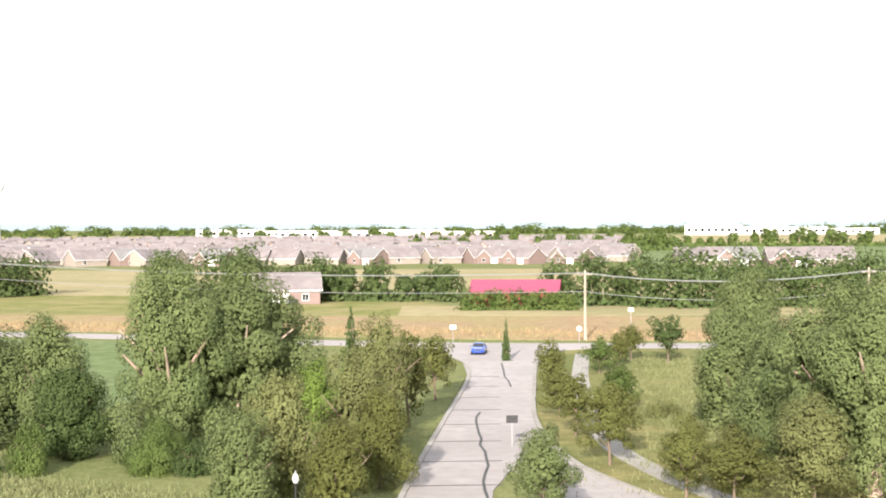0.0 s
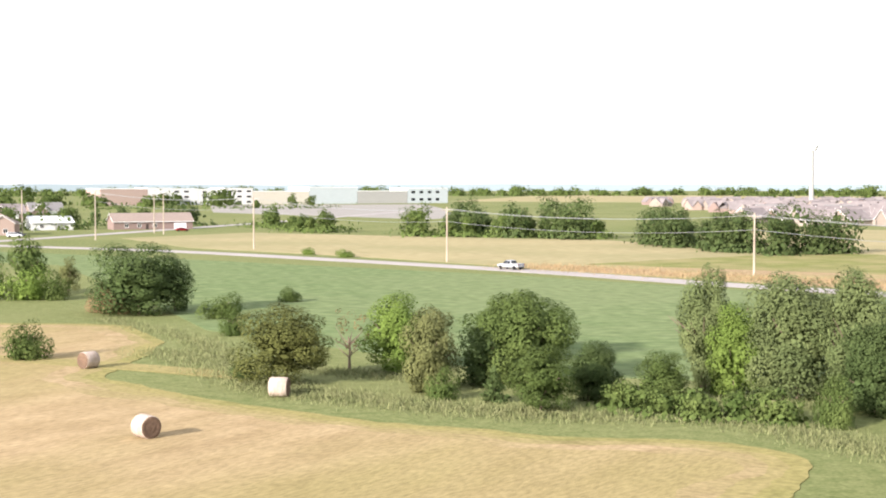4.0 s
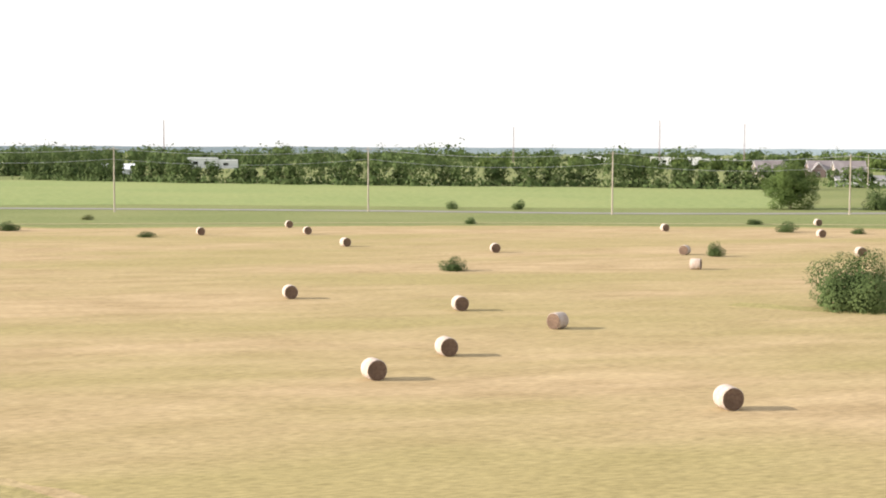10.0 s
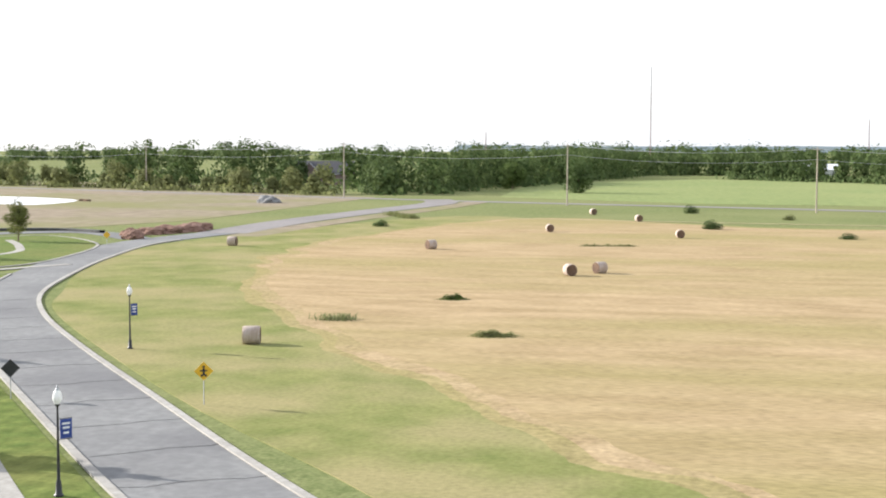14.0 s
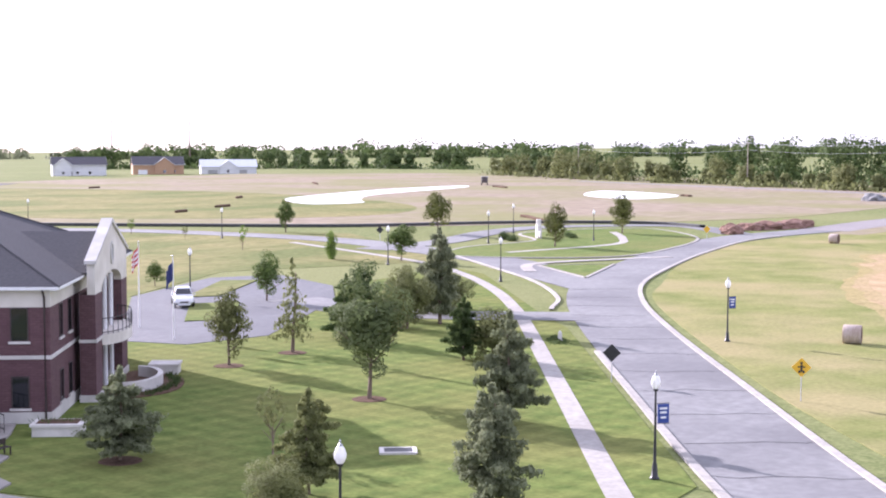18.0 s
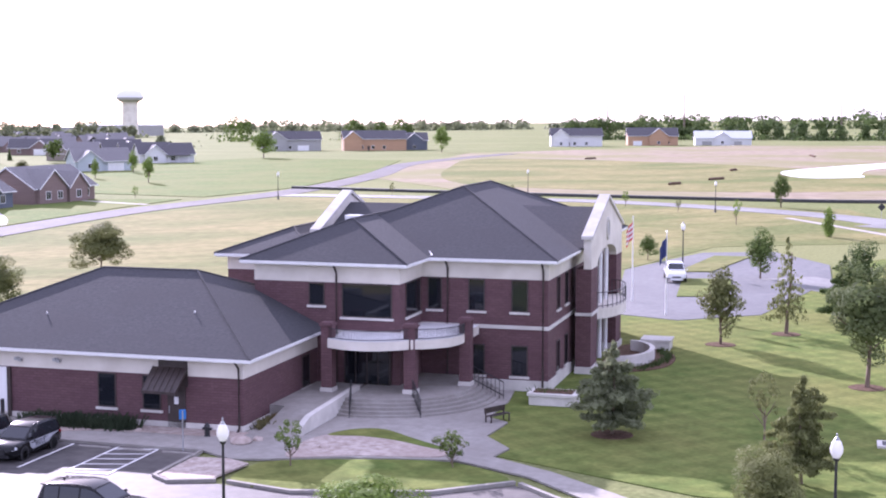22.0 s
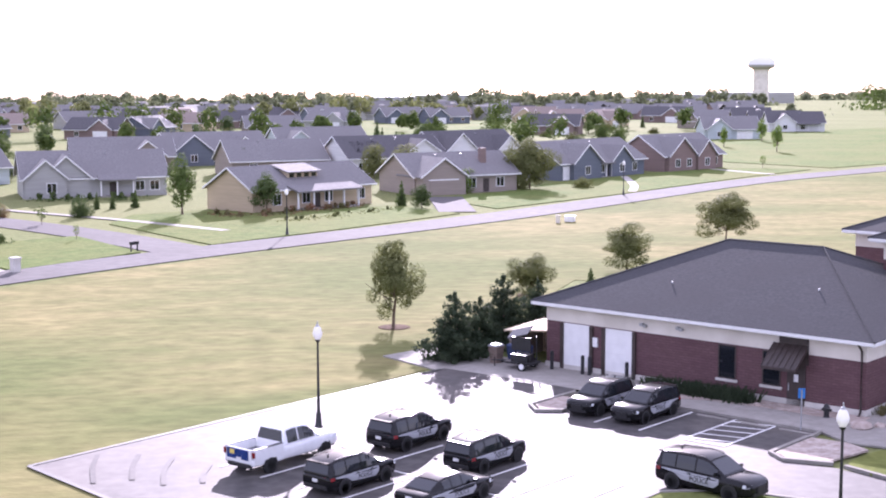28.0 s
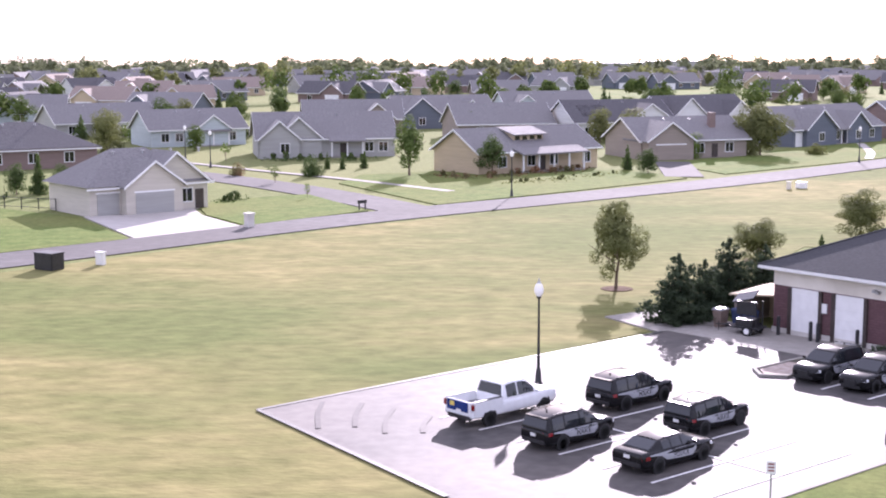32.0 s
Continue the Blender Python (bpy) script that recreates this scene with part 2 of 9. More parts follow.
M_WHITE = surf("white_trim", (0.72, 0.72, 0.71), (0.80, 0.80, 0.79), 1.5, 0.55, 0.05)
M_DARKGLASS = glass("dark_window_glass", (0.012, 0.014, 0.018))
M_BLACK = surf("black_metal", (0.012, 0.012, 0.013), (0.022, 0.022, 0.024), 4, 0.45, 0.05, spec=0.5)
M_BRONZE = surf("bronze_metal", (0.035, 0.025, 0.022), (0.055, 0.040, 0.035), 3, 0.5, 0.05, spec=0.5)
M_GLOBE = surf("white_lamp_globe", (0.82, 0.82, 0.80), (0.88, 0.88, 0.86), 2, 0.25, translucent=0.3)
M_BANNER = surf("blue_banner", (0.035, 0.06, 0.22), (0.05, 0.08, 0.28), 3, 0.7)
M_GREY = surf("galvanised_grey", (0.36, 0.37, 0.38), (0.46, 0.47, 0.48), 3, 0.5, metal=0.6)
M_POLE = surf("weathered_pole", (0.30, 0.25, 0.20), (0.44, 0.38, 0.31), 2, 0.9, 0.4, stretch=(1, 1, 0.1))
M_BARK = surf("bark", (0.13, 0.095, 0.07), (0.24, 0.18, 0.135), 3, 0.95, 0.9, stretch=(1, 1, 0.25))
M_PALEBARK = surf("pale_bark", (0.30, 0.22, 0.17), (0.44, 0.34, 0.27), 2, 0.95, 0.8, stretch=(1, 1, 0.25))
M_HAYBALE = surf("baled_hay", (0.125, 0.080, 0.055), (0.19, 0.125, 0.085), 5, 0.95, 0.9, (0.10, 0.066, 0.045), 0.8, stretch=(1, 1, 1))
M_NETWRAP = surf("pale_net_wrap", (0.40, 0.325, 0.275), (0.52, 0.435, 0.375), 5, 0.75, 0.6, (0.30, 0.225, 0.165), 0.9, stretch=(3, 1, 1), grain=0.15, grain_scale=9)


def leaf(name, c1, c2, c3=None):
    return surf(name, c1, c2, 0.5, 0.8, 0.0, c3, 0.35, island=0.18, vary=0.12, spec=0.10, translucent=0.34, amount3=0.7)


LEAF = {
    "mid": leaf("mid_green_leaves", (0.069, 0.108, 0.029), (0.130, 0.169, 0.051)),
    "dark": leaf("dark_green_leaves", (0.059, 0.095, 0.032), (0.110, 0.143, 0.052)),
    "olive": leaf("olive_leaves", (0.127, 0.144, 0.054), (0.208, 0.217, 0.089)),
    "lime": leaf("bright_green_leaves", (0.128, 0.195, 0.041), (0.186, 0.254, 0.061)),
    "cotton": leaf("cottonwood_leaves", (0.106, 0.144, 0.056), (0.188, 0.219, 0.091)),
    "pear": leaf("pear_leaves", (0.093, 0.108, 0.034), (0.157, 0.163, 0.051)),
    # spruce needles; on far southern trees this paler tone is painted haze
    "blue": leaf("grey_green_needles_and_haze", (0.138, 0.158, 0.084), (0.228, 0.248, 0.142)),
    "juniper": leaf("dark_juniper", (0.033, 0.051, 0.030), (0.064, 0.083, 0.047)),
    "rust": leaf("withering_leaves", (0.121, 0.130, 0.052), (0.187, 0.165, 0.080), (0.343, 0.165, 0.107)),
}
M_TUFT = surf("tall_weeds", (0.160, 0.185, 0.075), (0.240, 0.245, 0.119), 1.0, 0.9, island=0.3, translucent=0.3)


# ---- building blocks ----
def bm_new():
    return bmesh.new()


def box(bm, x0, y0, z0, x1, y1, z1, m=None):
    """An upright box between two corners, turned by m."""
    vs = [Vector((x, y, z)) for z in (z0, z1) for y in (y0, y1) for x in (x0, x1)]
    v = [bm.verts.new(m @ p if m else p) for p in vs]
    for f in ((0, 2, 3, 1), (4, 5, 7, 6), (0, 1, 5, 4), (2, 6, 7, 3), (0, 4, 6, 2), (1, 3, 7, 5)):
        bm.faces.new([v[i] for i in f])
    return bm


def poly(bm, pts):
    return bm.faces.new([bm.verts.new(p) for p in pts])


def slab(bm, pts, z0, z1):
    """A plate with the given outline, from z0 to z1."""
    lo, hi = [bm.verts.new((x, y, z0)) for x, y in pts], [bm.verts.new((x, y, z1)) for x, y in pts]
    bm.faces.new(hi)
    bm.faces.new(lo[::-1])
    n = len(pts)
    for i in range(n):
        bm.faces.new((lo[i], lo[(i + 1) % n], hi[(i + 1) % n], hi[i]))
    return bm


def tube(bm, pts, radii, sides=8, cap=True):
    """A round bar through the points."""
    rings = []
    for i, (p, r) in enumerate(zip(pts, radii)):
        p = Vector(p)
        d = Vector(pts[min(i + 1, len(pts) - 1)]) - Vector(pts[max(i - 1, 0)])
        q = d.to_track_quat("Z", "Y")
        rings.append([bm.verts.new(p + q @ Vector((r * math.cos(a), r * math.sin(a), 0))) for a in (2 * math.pi * k / sides for k in range(sides))])
    for a, b in zip(rings, rings[1:]):
        for k in range(sides):
            bm.faces.new((a[k], a[(k + 1) % sides], b[(k + 1) % sides], b[k]))
    if cap:
        bm.faces.new(rings[0][::-1])
        bm.faces.new(rings[-1])
    return bm


def lathe(bm, profile, sides=16, centre=(0, 0)):
    return tube(bm, [(centre[0], centre[1], z) for r, z in profile], [max(r, 0.002) for r, z in profile], sides)


def loft(bm, rings, cap=True):
    vs = [[bm.verts.new(p) for p in ring] for ring in rings]
    n = len(vs[0])
    for a, b in zip(vs, vs[1:]):
        for k in range(n):
            bm.faces.new((a[k], a[(k + 1) % n], b[(k + 1) % n], b[k]))
    if cap:
        bm.faces.new(vs[0][::-1])
        bm.faces.new(vs[-1])
    return bm


def mesh_of(name, bm, material, smooth=False):
    bmesh.ops.recalc_face_normals(bm, faces=bm.faces)
    me = bpy.data.meshes.new(name)
    bm.to_mesh(me)
    bm.free()
    me.materials.append(material)
    if smooth:
        for p in me.polygons:
            p.use_smooth = True
        me.set_sharp_from_angle(angle=radians(38))
    return me


def part(name, bm, material, parent=None, label="", smooth=False, m=None):
    """One mesh object, under a thing or a part."""
    ob = new(name, bm if isinstance(bm, bpy.types.Mesh) else mesh_of(name, bm, material, smooth))
    if parent:
        ob.parent = parent
    if m:
        ob.matrix_basis = m
    return tagged(ob, label)


def thing(name, label, category, m=None, group="", kind=""):
    ob = new(name)
    ob.empty_display_size = 0.2
    if m:
        ob.matrix_basis = m
    return tagged(ob, label, category, group, kind)


def spline(pts, per=8, closed=False):
    """A smooth line through plan points."""
    n, out = len(pts), []
    P = [Vector((*p[:2], 0)) for p in pts]
    for i in range(n if closed else n - 1):
        a = P[(i - 1) % n] if closed or i > 0 else P[0]
        b, c = P[i], P[(i + 1) % n]
        d = P[(i + 2) % n] if closed or i + 2 < n else P[-1]
        for k in range(per):
            t = k / per
            q = 0.5 * ((2 * b) + (c - a) * t + (2 * a - 5 * b + 4 * c - d) * t * t + (3 * b - a - 3 * c + d) * t ** 3)
            out.append((q.x, q.y))
    if not closed:
        out.append(tuple(P[-1][:2]))
    return out


levels = [0]


def area(name, pts, z, material, label, category="ground", smooth=True, per=6, parent=None, ragged=0.0):
    """A flat patch of ground inside a smooth outline, as a thin plate."""
    levels[0] += 1
    z += 0.0011 * levels[0]
    line = spline(pts, per, True) if smooth else pts
    if ragged:
        line = [(x + ragged * (1.4 * noise.noise((x * 0.11, y * 0.11, 1)) + 0.3 * noise.noise((x * 0.5, y * 0.5, 2))), y + ragged * (1.4 * noise.noise((x * 0.11, y * 0.11, 5)) + 0.3 * noise.noise((x * 0.5, y * 0.5, 7)))) for x, y in line]
    bm = bm_new()
    v = [bm.verts.new((x, y, z)) for x, y in line]
    f = bm.faces.new(v)
    if f.normal.z < 0 or sum((a[0] - b[0]) * (a[1] + b[1]) for a, b in zip(line, line[1:] + line[:1])) > 0:
        f.normal_flip()
    bmesh.ops.triangulate(bm, faces=bm.faces)
    low = bmesh.ops.extrude_face_region(bm, geom=bm.faces[:])
    bmesh.ops.translate(bm, verts=[g for g in low["geom"] if isinstance(g, bmesh.types.BMVert)], vec=(0, 0, -min(z, 0.1) + 0.002))
    ob = part(name, bm, material, parent)
    return tagged(ob, label, category, kind="structure")


def ribbon(name, pts, width, z, material, label, category="road", per=8, thick=0.05, smooth=True):
    """A strip of even width along a smooth line."""
    levels[0] += 0.3
    z += 0.0011 * levels[0]
    line = spline(pts, per) if smooth else pts
    bm = bm_new()
    rows = []
    for i, p in enumerate(line):
        a, b = line[max(i - 1, 0)], line[min(i + 1, len(line) - 1)]
        d = Vector((b[0] - a[0], b[1] - a[1])).normalized()
        n = Vector((-d.y, d.x)) * width / 2
        rows.append([bm.verts.new((p[0] + s * n.x, p[1] + s * n.y, zz)) for s, zz in ((-1, z - thick), (-1, z), (1, z), (1, z - thick))])
    for a, b in zip(rows, rows[1:]):
        for k in range(3):
            bm.faces.new((a[k], a[k + 1], b[k + 1], b[k]))
    ob = part(name, bm, material)
    return tagged(ob, label, category, kind="structure")


def terrain(x, y):
    """Height of the land: level, but falling gently away beyond the southern estates."""
    az = math.degrees(math.atan2(-x, y)) % 360
    u = min(max((az - 112) / 68, 0), 1) * min(max((235 - az) / 25, 0), 1)
    return -0.0115 * u * u * (3 - 2 * u) * max(math.hypot(x, y) - 560, 0)


# the station's own frame: x along its front, y into its depth
SITE = pose(-32.6, -68.2, 0, 0, 0, 130.46)


def site(x, y, z=0.0):
    return SITE @ Vector((x, y, z))


def site_pts(pts):
    return [tuple(site(*p)[:2]) for p in pts]


def site_pose(x, y, z=0.0, turn=0.0):
    return SITE @ pose(x, y, z, 0, 0, turn)

# ---- the ground, fields and roads ----
bm = bm_new()
rings = [[bm.verts.new((-math.sin(a) * r, math.cos(a) * r, terrain(-math.sin(a) * r, math.cos(a) * r))) for a in (2 * math.pi * k / 144 for k in range(144))] for r in (300, 560, 640, 720, 800, 900, 1050, 1250, 1500, 1900, 2500, 3400, 4600)]
bm.faces.new(rings[0])
for inner, outer in zip(rings, rings[1:]):
    for k in range(144):
        bm.faces.new((inner[k], outer[k], outer[(k + 1) % 144], inner[(k + 1) % 144]))
tagged(part("ground", bm, M_GRASS), "flat green grassland reaching to the horizon", "ground", kind="structure")

# the land's rim, some five kilometres off, haze put into colour and glow
M_RIM_LAND = bpy.data.materials.new("painted_haze_distance")
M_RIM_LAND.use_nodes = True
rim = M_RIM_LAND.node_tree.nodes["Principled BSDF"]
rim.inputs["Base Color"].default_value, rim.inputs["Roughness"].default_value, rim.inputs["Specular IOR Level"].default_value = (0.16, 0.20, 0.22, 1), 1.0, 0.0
# emission stands in for bright haze over the land
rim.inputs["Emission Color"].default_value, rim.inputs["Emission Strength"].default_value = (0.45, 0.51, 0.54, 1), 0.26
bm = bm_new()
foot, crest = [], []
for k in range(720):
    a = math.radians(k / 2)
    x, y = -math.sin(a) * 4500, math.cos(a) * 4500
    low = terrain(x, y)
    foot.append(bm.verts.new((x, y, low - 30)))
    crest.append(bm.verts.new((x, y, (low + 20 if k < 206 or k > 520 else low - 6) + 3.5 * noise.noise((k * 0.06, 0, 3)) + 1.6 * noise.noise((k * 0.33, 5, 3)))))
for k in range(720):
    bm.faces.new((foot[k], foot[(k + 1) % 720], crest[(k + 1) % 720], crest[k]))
tagged(part("backdrop", bm, M_RIM_LAND), "woods and rises on the horizon in painted blue-grey haze", "backdrop", kind="structure")

HAY = [(-24, 60), (-25.4, 74), (-25.6, 79), (-26.2, 83.6), (-28.4, 86.6), (-32, 87.6), (-38, 86.5), (-47, 83.6), (-60, 83.5), (-72, 84.6), (-82, 86), (-93, 91), (-104, 110), (-124, 124), (-146, 117), (-168, 124), (-186, 139),
       (-224, 161), (-268, 172), (-290, 124), (-302, 67), (-306, 0), (-331, -40), (-325, -62), (-259, -77), (-207, -76), (-180, -69),
       (-150, -58), (-120, -40.5), (-100, -26.5), (-83, -15), (-69, -5.5), (-47, 10.5), (-28, 33)]


def inset(pts, d):
    """The outline of a field drawn in by d metres."""
    line = spline(pts, 24, True)
    out = []
    for i, p in enumerate(line):
        a, b = line[i - 8], line[(i + 8) % len(line)]
        t = Vector((b[0] - a[0], b[1] - a[1])).normalized()
        out.append((p[0] - d * t.y, p[1] + d * t.x))
    return out


turning = sum((b[0] - a[0]) * (b[1] + a[1]) for a, b in zip(HAY, HAY[1:] + HAY[:1]))
for k, (d, material) in enumerate(((-1.2, mingle("thin_stubble", 0.3)), (0.3, mingle("half_stubble", 0.6)), (1.8, mingle("pale_stubble", 1.0)))):
    area("field_margin", inset(HAY, d if turning < 0 else -d), 0.046 + 0.002 * k, material, "grass thinning into stubble at the field's margin", "field", smooth=False, ragged=1.2 + 0.3 * k)
area("hay_field", inset(HAY, 3.8 if turning < 0 else -3.8), 0.053, M_HAY, "mown hay field of pale golden stubble", "field", smooth=False, ragged=1.6)


ribbon("grass_strip", [(-142, 70), (-135, 76), (-125, 87), (-115, 94), (-97, 97), (-80, 98)], 4.0, 0.062, mingle("strip_grass", 0.45), "green grass strip crossing the hay field", "ground", thick=0.03)
area("crop_field_west", [(-430, -20), (-431, 20), (-386, 140), (-372, 200), (-545, 285), (-625, 176), (-712, 30), (-760, -40), (-640, -108), (-470, -90)],
     0.03, M_CROPWEST, "level green crop field beyond the country road", "field", smooth=False)
area("crop_field_north", [(-20, 205), (-53, 214), (-130, 235), (-245, 250), (-330, 250), (-326, 215), (-230, 215), (-160, 165), (-111, 127), (-60, 112), (-40, 118), (-20, 160)],
     0.03, M_CROP, "bright green field behind the hedgerow trees", "field", smooth=False)
area("dry_pasture", [(-120, 252), (-196, 277), (-262, 292), (-330, 335), (-330, 400), (-257, 398), (-187, 400), (-110, 345), (-96, 290)],
     0.03, M_STRAW, "dry tan pasture beside the road", "field", smooth=False)
area("weed_strip", [(-140, 258), (-96, 243), (-55, 231), (0, 214), (60, 206), (130, 200), (130, 236), (44, 262), (-6, 266), (-65, 272), (-125, 274)],
     0.035, M_WEEDS, "russet and tan weeds on the road verge", "ground")
area("straw_field_north", [(-8, 268), (60, 264), (190, 240), (190, 330), (60, 296), (-8, 300)], 0.03, M_STRAW, "pale mown grass in front of the tree line", "field", smooth=False)
area("estate_edge", [(-170, 420), (-110, 352), (-20, 345), (60, 315), (230, 300), (260, 420), (120, 540), (-200, 545)], 0.028, M_STRAW, "pale rough grass in front of the housing estate", "field", smooth=False)
area("rough_pasture", [(-135, 275), (-65, 273), (-6, 268), (2, 300), (-16, 346), (-110, 354), (-128, 300)], 0.026, M_VERGE, "rough pasture with dry patches behind the road", "field", smooth=False)
area("pale_lots", [(-380, 600), (-600, 690), (-830, 950), (-690, 1080), (-560, 900), (-400, 660)], 0.03, M_CONCRETE, "pale parking lots in front of the school", "ground", smooth=False)
area("far_green_field", [(60, 420), (190, 420), (420, 1050), (130, 1050)], 0.03, M_CROP, "far green field below the horizon", "field", smooth=False)
area("far_tan_field", [(60, 1150), (600, 1150), (800, 1900), (100, 1900)], 0.03, M_STRAW, "far tan field near the horizon", "field", smooth=False)
area("far_tan_field_west", [(-240, 1300), (-800, 1300), (-1200, 2300), (-300, 2300)], 0.03, M_STRAW, "far pale fields near the horizon", "field", smooth=False)

# the construction land and meadow round the station
area("meadow_south", [(90, -30), (60, -84), (36, -104), (10, -133), (-35, -172), (-84, -221), (-128, -252), (-176, -217), (-196, -168), (-160, -118), (-128, -131), (-100, -117),
                      (-80, -100), (-60, -110), (-30, -120), (-12, -84), (8.6, -65), (-10, -40), (10, -20)],
     0.02, M_MEADOW, "dry yellow-green mown meadow", "field", smooth=False)
area("construction_land", [(-172, -250), (-196, -206), (-214, -176), (-262, -142), (-300, -128), (-452, -128), (-560, -215), (-640, -420), (-520, -520), (-330, -480), (-190, -330)],
     0.03, M_SOIL, "graded bare building land with patchy grass", "ground", smooth=False)
area("graded_grass", [(-206, -230), (-250, -205), (-300, -240), (-330, -330), (-300, -420), (-240, -360), (-190, -280)], 0.045, M_MEADOW, "sparse grass over graded building land", "ground")
area("pale_cul_de_sac", [(-281, -256), (-296, -250), (-310, -262), (-345, -285), (-420, -306), (-432, -318), (-380, -312), (-330, -296), (-300, -282)],
     0.06, M_WHITE, "new white concrete street bed", "road")
area("pale_pad", [(-381, -231), (-420, -248), (-412, -222), (-395, -206), (-366, -205)], 0.06, M_WHITE, "new white concrete street stub", "road")

# the station's lawn
area("station_lawn", [(-54, -30), (-44, -46), (-40, -60), (-45, -90), (-60, -108), (-80, -98), (-86, -86), (-112, -98), (-124, -108), (-140, -110), (-155, -118), (-146, -103),
                      (-118, -77), (-108, -67), (-62, -31)],
     0.03, M_MOWN, "mown green lawn in front of the station", "lawn", smooth=False)
area("road_verge", [(-66, -19), (-90, -40), (-130, -70), (-150, -80), (-180, -92), (-230, -102), (-330, -80), (-327, -56), (-261, -70), (-208, -69), (-182, -62), (-155, -50), (-107, -18), (-76, 4), (-52, 24), (-34, 42), (-26, 38), (-38, 8), (-50, -8)],
     0.025, M_VERGE, "green verge between the road and the hay field", "ground")

# roads
curve_road = [(-30, 3), (-62.3, -25), (-87, -44.5), (-109, -61.5), (-128, -75), (-146, -85), (-168, -93), (-195, -101), (-228, -107.5), (-262, -104)]
ribbon("road_station", [(-14, 15)] + curve_road, 7.8, 0.06, M_ASPHALT, "worn grey asphalt road with cracks and pale kerbs", per=10)
ribbon("road_branch", [(-140, -82), (-152, -98), (-163, -112), (-172, -132), (-181, -160), (-178, -196), (-166, -222), (-140, -252), (-130, -262)], 8.0, 0.064, M_ASPHALT, "grey asphalt street branching past the roundabout", per=8)
ribbon("road_new", [(-258, -104), (-300, -105), (-350, -102), (-410, -97), (-440, -105)], 10.0, 0.06, M_ROAD, "unfinished pale concrete road", per=6)
ribbon("road_dirt", [(-250, -97), (-310, -95), (-380, -89), (-430, -88)], 7.0, 0.045, M_SOIL, "bare earth shoulder of the unfinished road", "ground")
ribbon("road_west", [(-520, -320), (-447, -140), (-426, -84), (-402, 0), (-376, 78), (-350, 140), (-340, 200), (-336, 262)], 7.0, 0.06, M_ROAD, "pale gravel country road", per=6)
ribbon("road_field_edge", [(-330, -60), (-322, 0), (-316, 60), (-303, 120), (-285, 180)], 2.4, 0.05, M_STRAW, "pale mown track along the hay field's edge", "road")
ribbon("road_north", [(-470, 300), (-382, 279), (-330, 275), (-255, 275), (-190, 262), (-131, 247), (-89, 232), (-54, 222), (0, 203), (60, 199), (150, 195)], 8.0, 0.06, M_ENTRANCE, "pale two-lane country road", per=6)
ribbon("road_north_branch", [(-336, 262), (-345, 300), (-372, 390), (-430, 560), (-520, 800)], 8.0, 0.055, M_ENTRANCE, "pale country road running to the school", per=6)
area("road_entrance", [(-3.5, 70), (-1.9, 93), (0.8, 127), (3.4, 160), (3.0, 178), (-1.5, 197), (-12, 206), (30, 202), (17, 194), (12.5, 178), (10.2, 150), (8.8, 128), (9.0, 113), (10.6, 100), (14.5, 88), (24, 74), (16, 70), (9, 84), (5.4, 100), (3.8, 92), (2.5, 70)],
     0.065, M_ENTRANCE, "pale concrete entrance road with tar-sealed joints", "road", smooth=False)
area("lawn_entrance_west", [(-18, 62), (-2.2, 62), (-2.2, 93), (0.5, 127), (3.1, 160), (2.6, 178), (-2, 196), (-14, 204), (-20, 180), (-19, 120)], 0.03, M_GRASS, "shaded green verge along the entrance road", "ground", smooth=False)
area("meadow_entrance_east", [(9.2, 113), (9.1, 128), (10.5, 150), (12.8, 178), (18, 194), (60, 193), (60, 70), (26, 74), (15, 88), (11, 100)], 0.03, M_MEADOW, "dry meadow with green patches beside the entrance road", "ground", smooth=False)
ribbon("path_entrance", [(26, 70), (18.5, 88), (15.4, 99), (13.6, 113), (14.2, 135), (16, 160), (19, 188)], 1.9, 0.05, M_WALK, "pale concrete footpath", "path")
ribbon("road_residential", [(70, -78), (36, -112), (9, -140), (-36, -179), (-87, -230), (-138, -268), (-190, -322), (-250, -396), (-340, -465)], 7.4, 0.06, M_STREET, "pale residential street", per=8)
ribbon("road_side_street", [(4, -147), (16, -166), (32, -186), (60, -214)], 6.5, 0.058, M_STREET, "pale side street between houses", per=6)

# roundabout green with its loop road and the island in the fork
area("roundabout_green", [(-166, -122), (-180, -131), (-200, -131), (-214, -143), (-231, -141), (-241, -131), (-224, -113), (-200, -105), (-178, -104)], 0.10, M_LAWN, "oval green with a sign bed inside the loop road", "lawn", per=8)
ribbon("road_loop", [(-168, -140), (-190, -142), (-215, -150), (-236, -150), (-254, -132), (-238, -112)], 6.0, 0.062, M_ASPHALT, "narrow grey loop road round the green", per=8)
area("fork_island", [(-149, -90), (-160, -104), (-168, -97)], 0.12, M_LAWN, "small triangular kerbed grass island", "lawn", smooth=False)
ribbon("path_fork", [(-152, -100), (-162, -106), (-176, -101), (-184, -97)], 1.6, 0.105, M_WALK, "pale footpath across the fork", "path")
ribbon("path_green", [(-176, -120), (-200, -116), (-214, -122), (-228, -132)], 1.4, 0.115, M_WALK, "thin pale footpath over the green", "path")
ribbon("path_station", [(-48, -25), (-58, -33), (-84, -53), (-107, -70.7), (-118, -79.5), (-131, -91), (-145, -106), (-156, -122), (-172, -160)], 1.3, 0.055, M_WALK, "straight pale concrete footpath beside the lawn", "path")
ribbon("side_drive", [(-116.5, -69.5), (-112.8, -75.2), (-108.5, -82), (-107, -91), (-110, -102)], 6.5, 0.058, M_ASPHALT, "short asphalt drive into the visitor car park", "road")
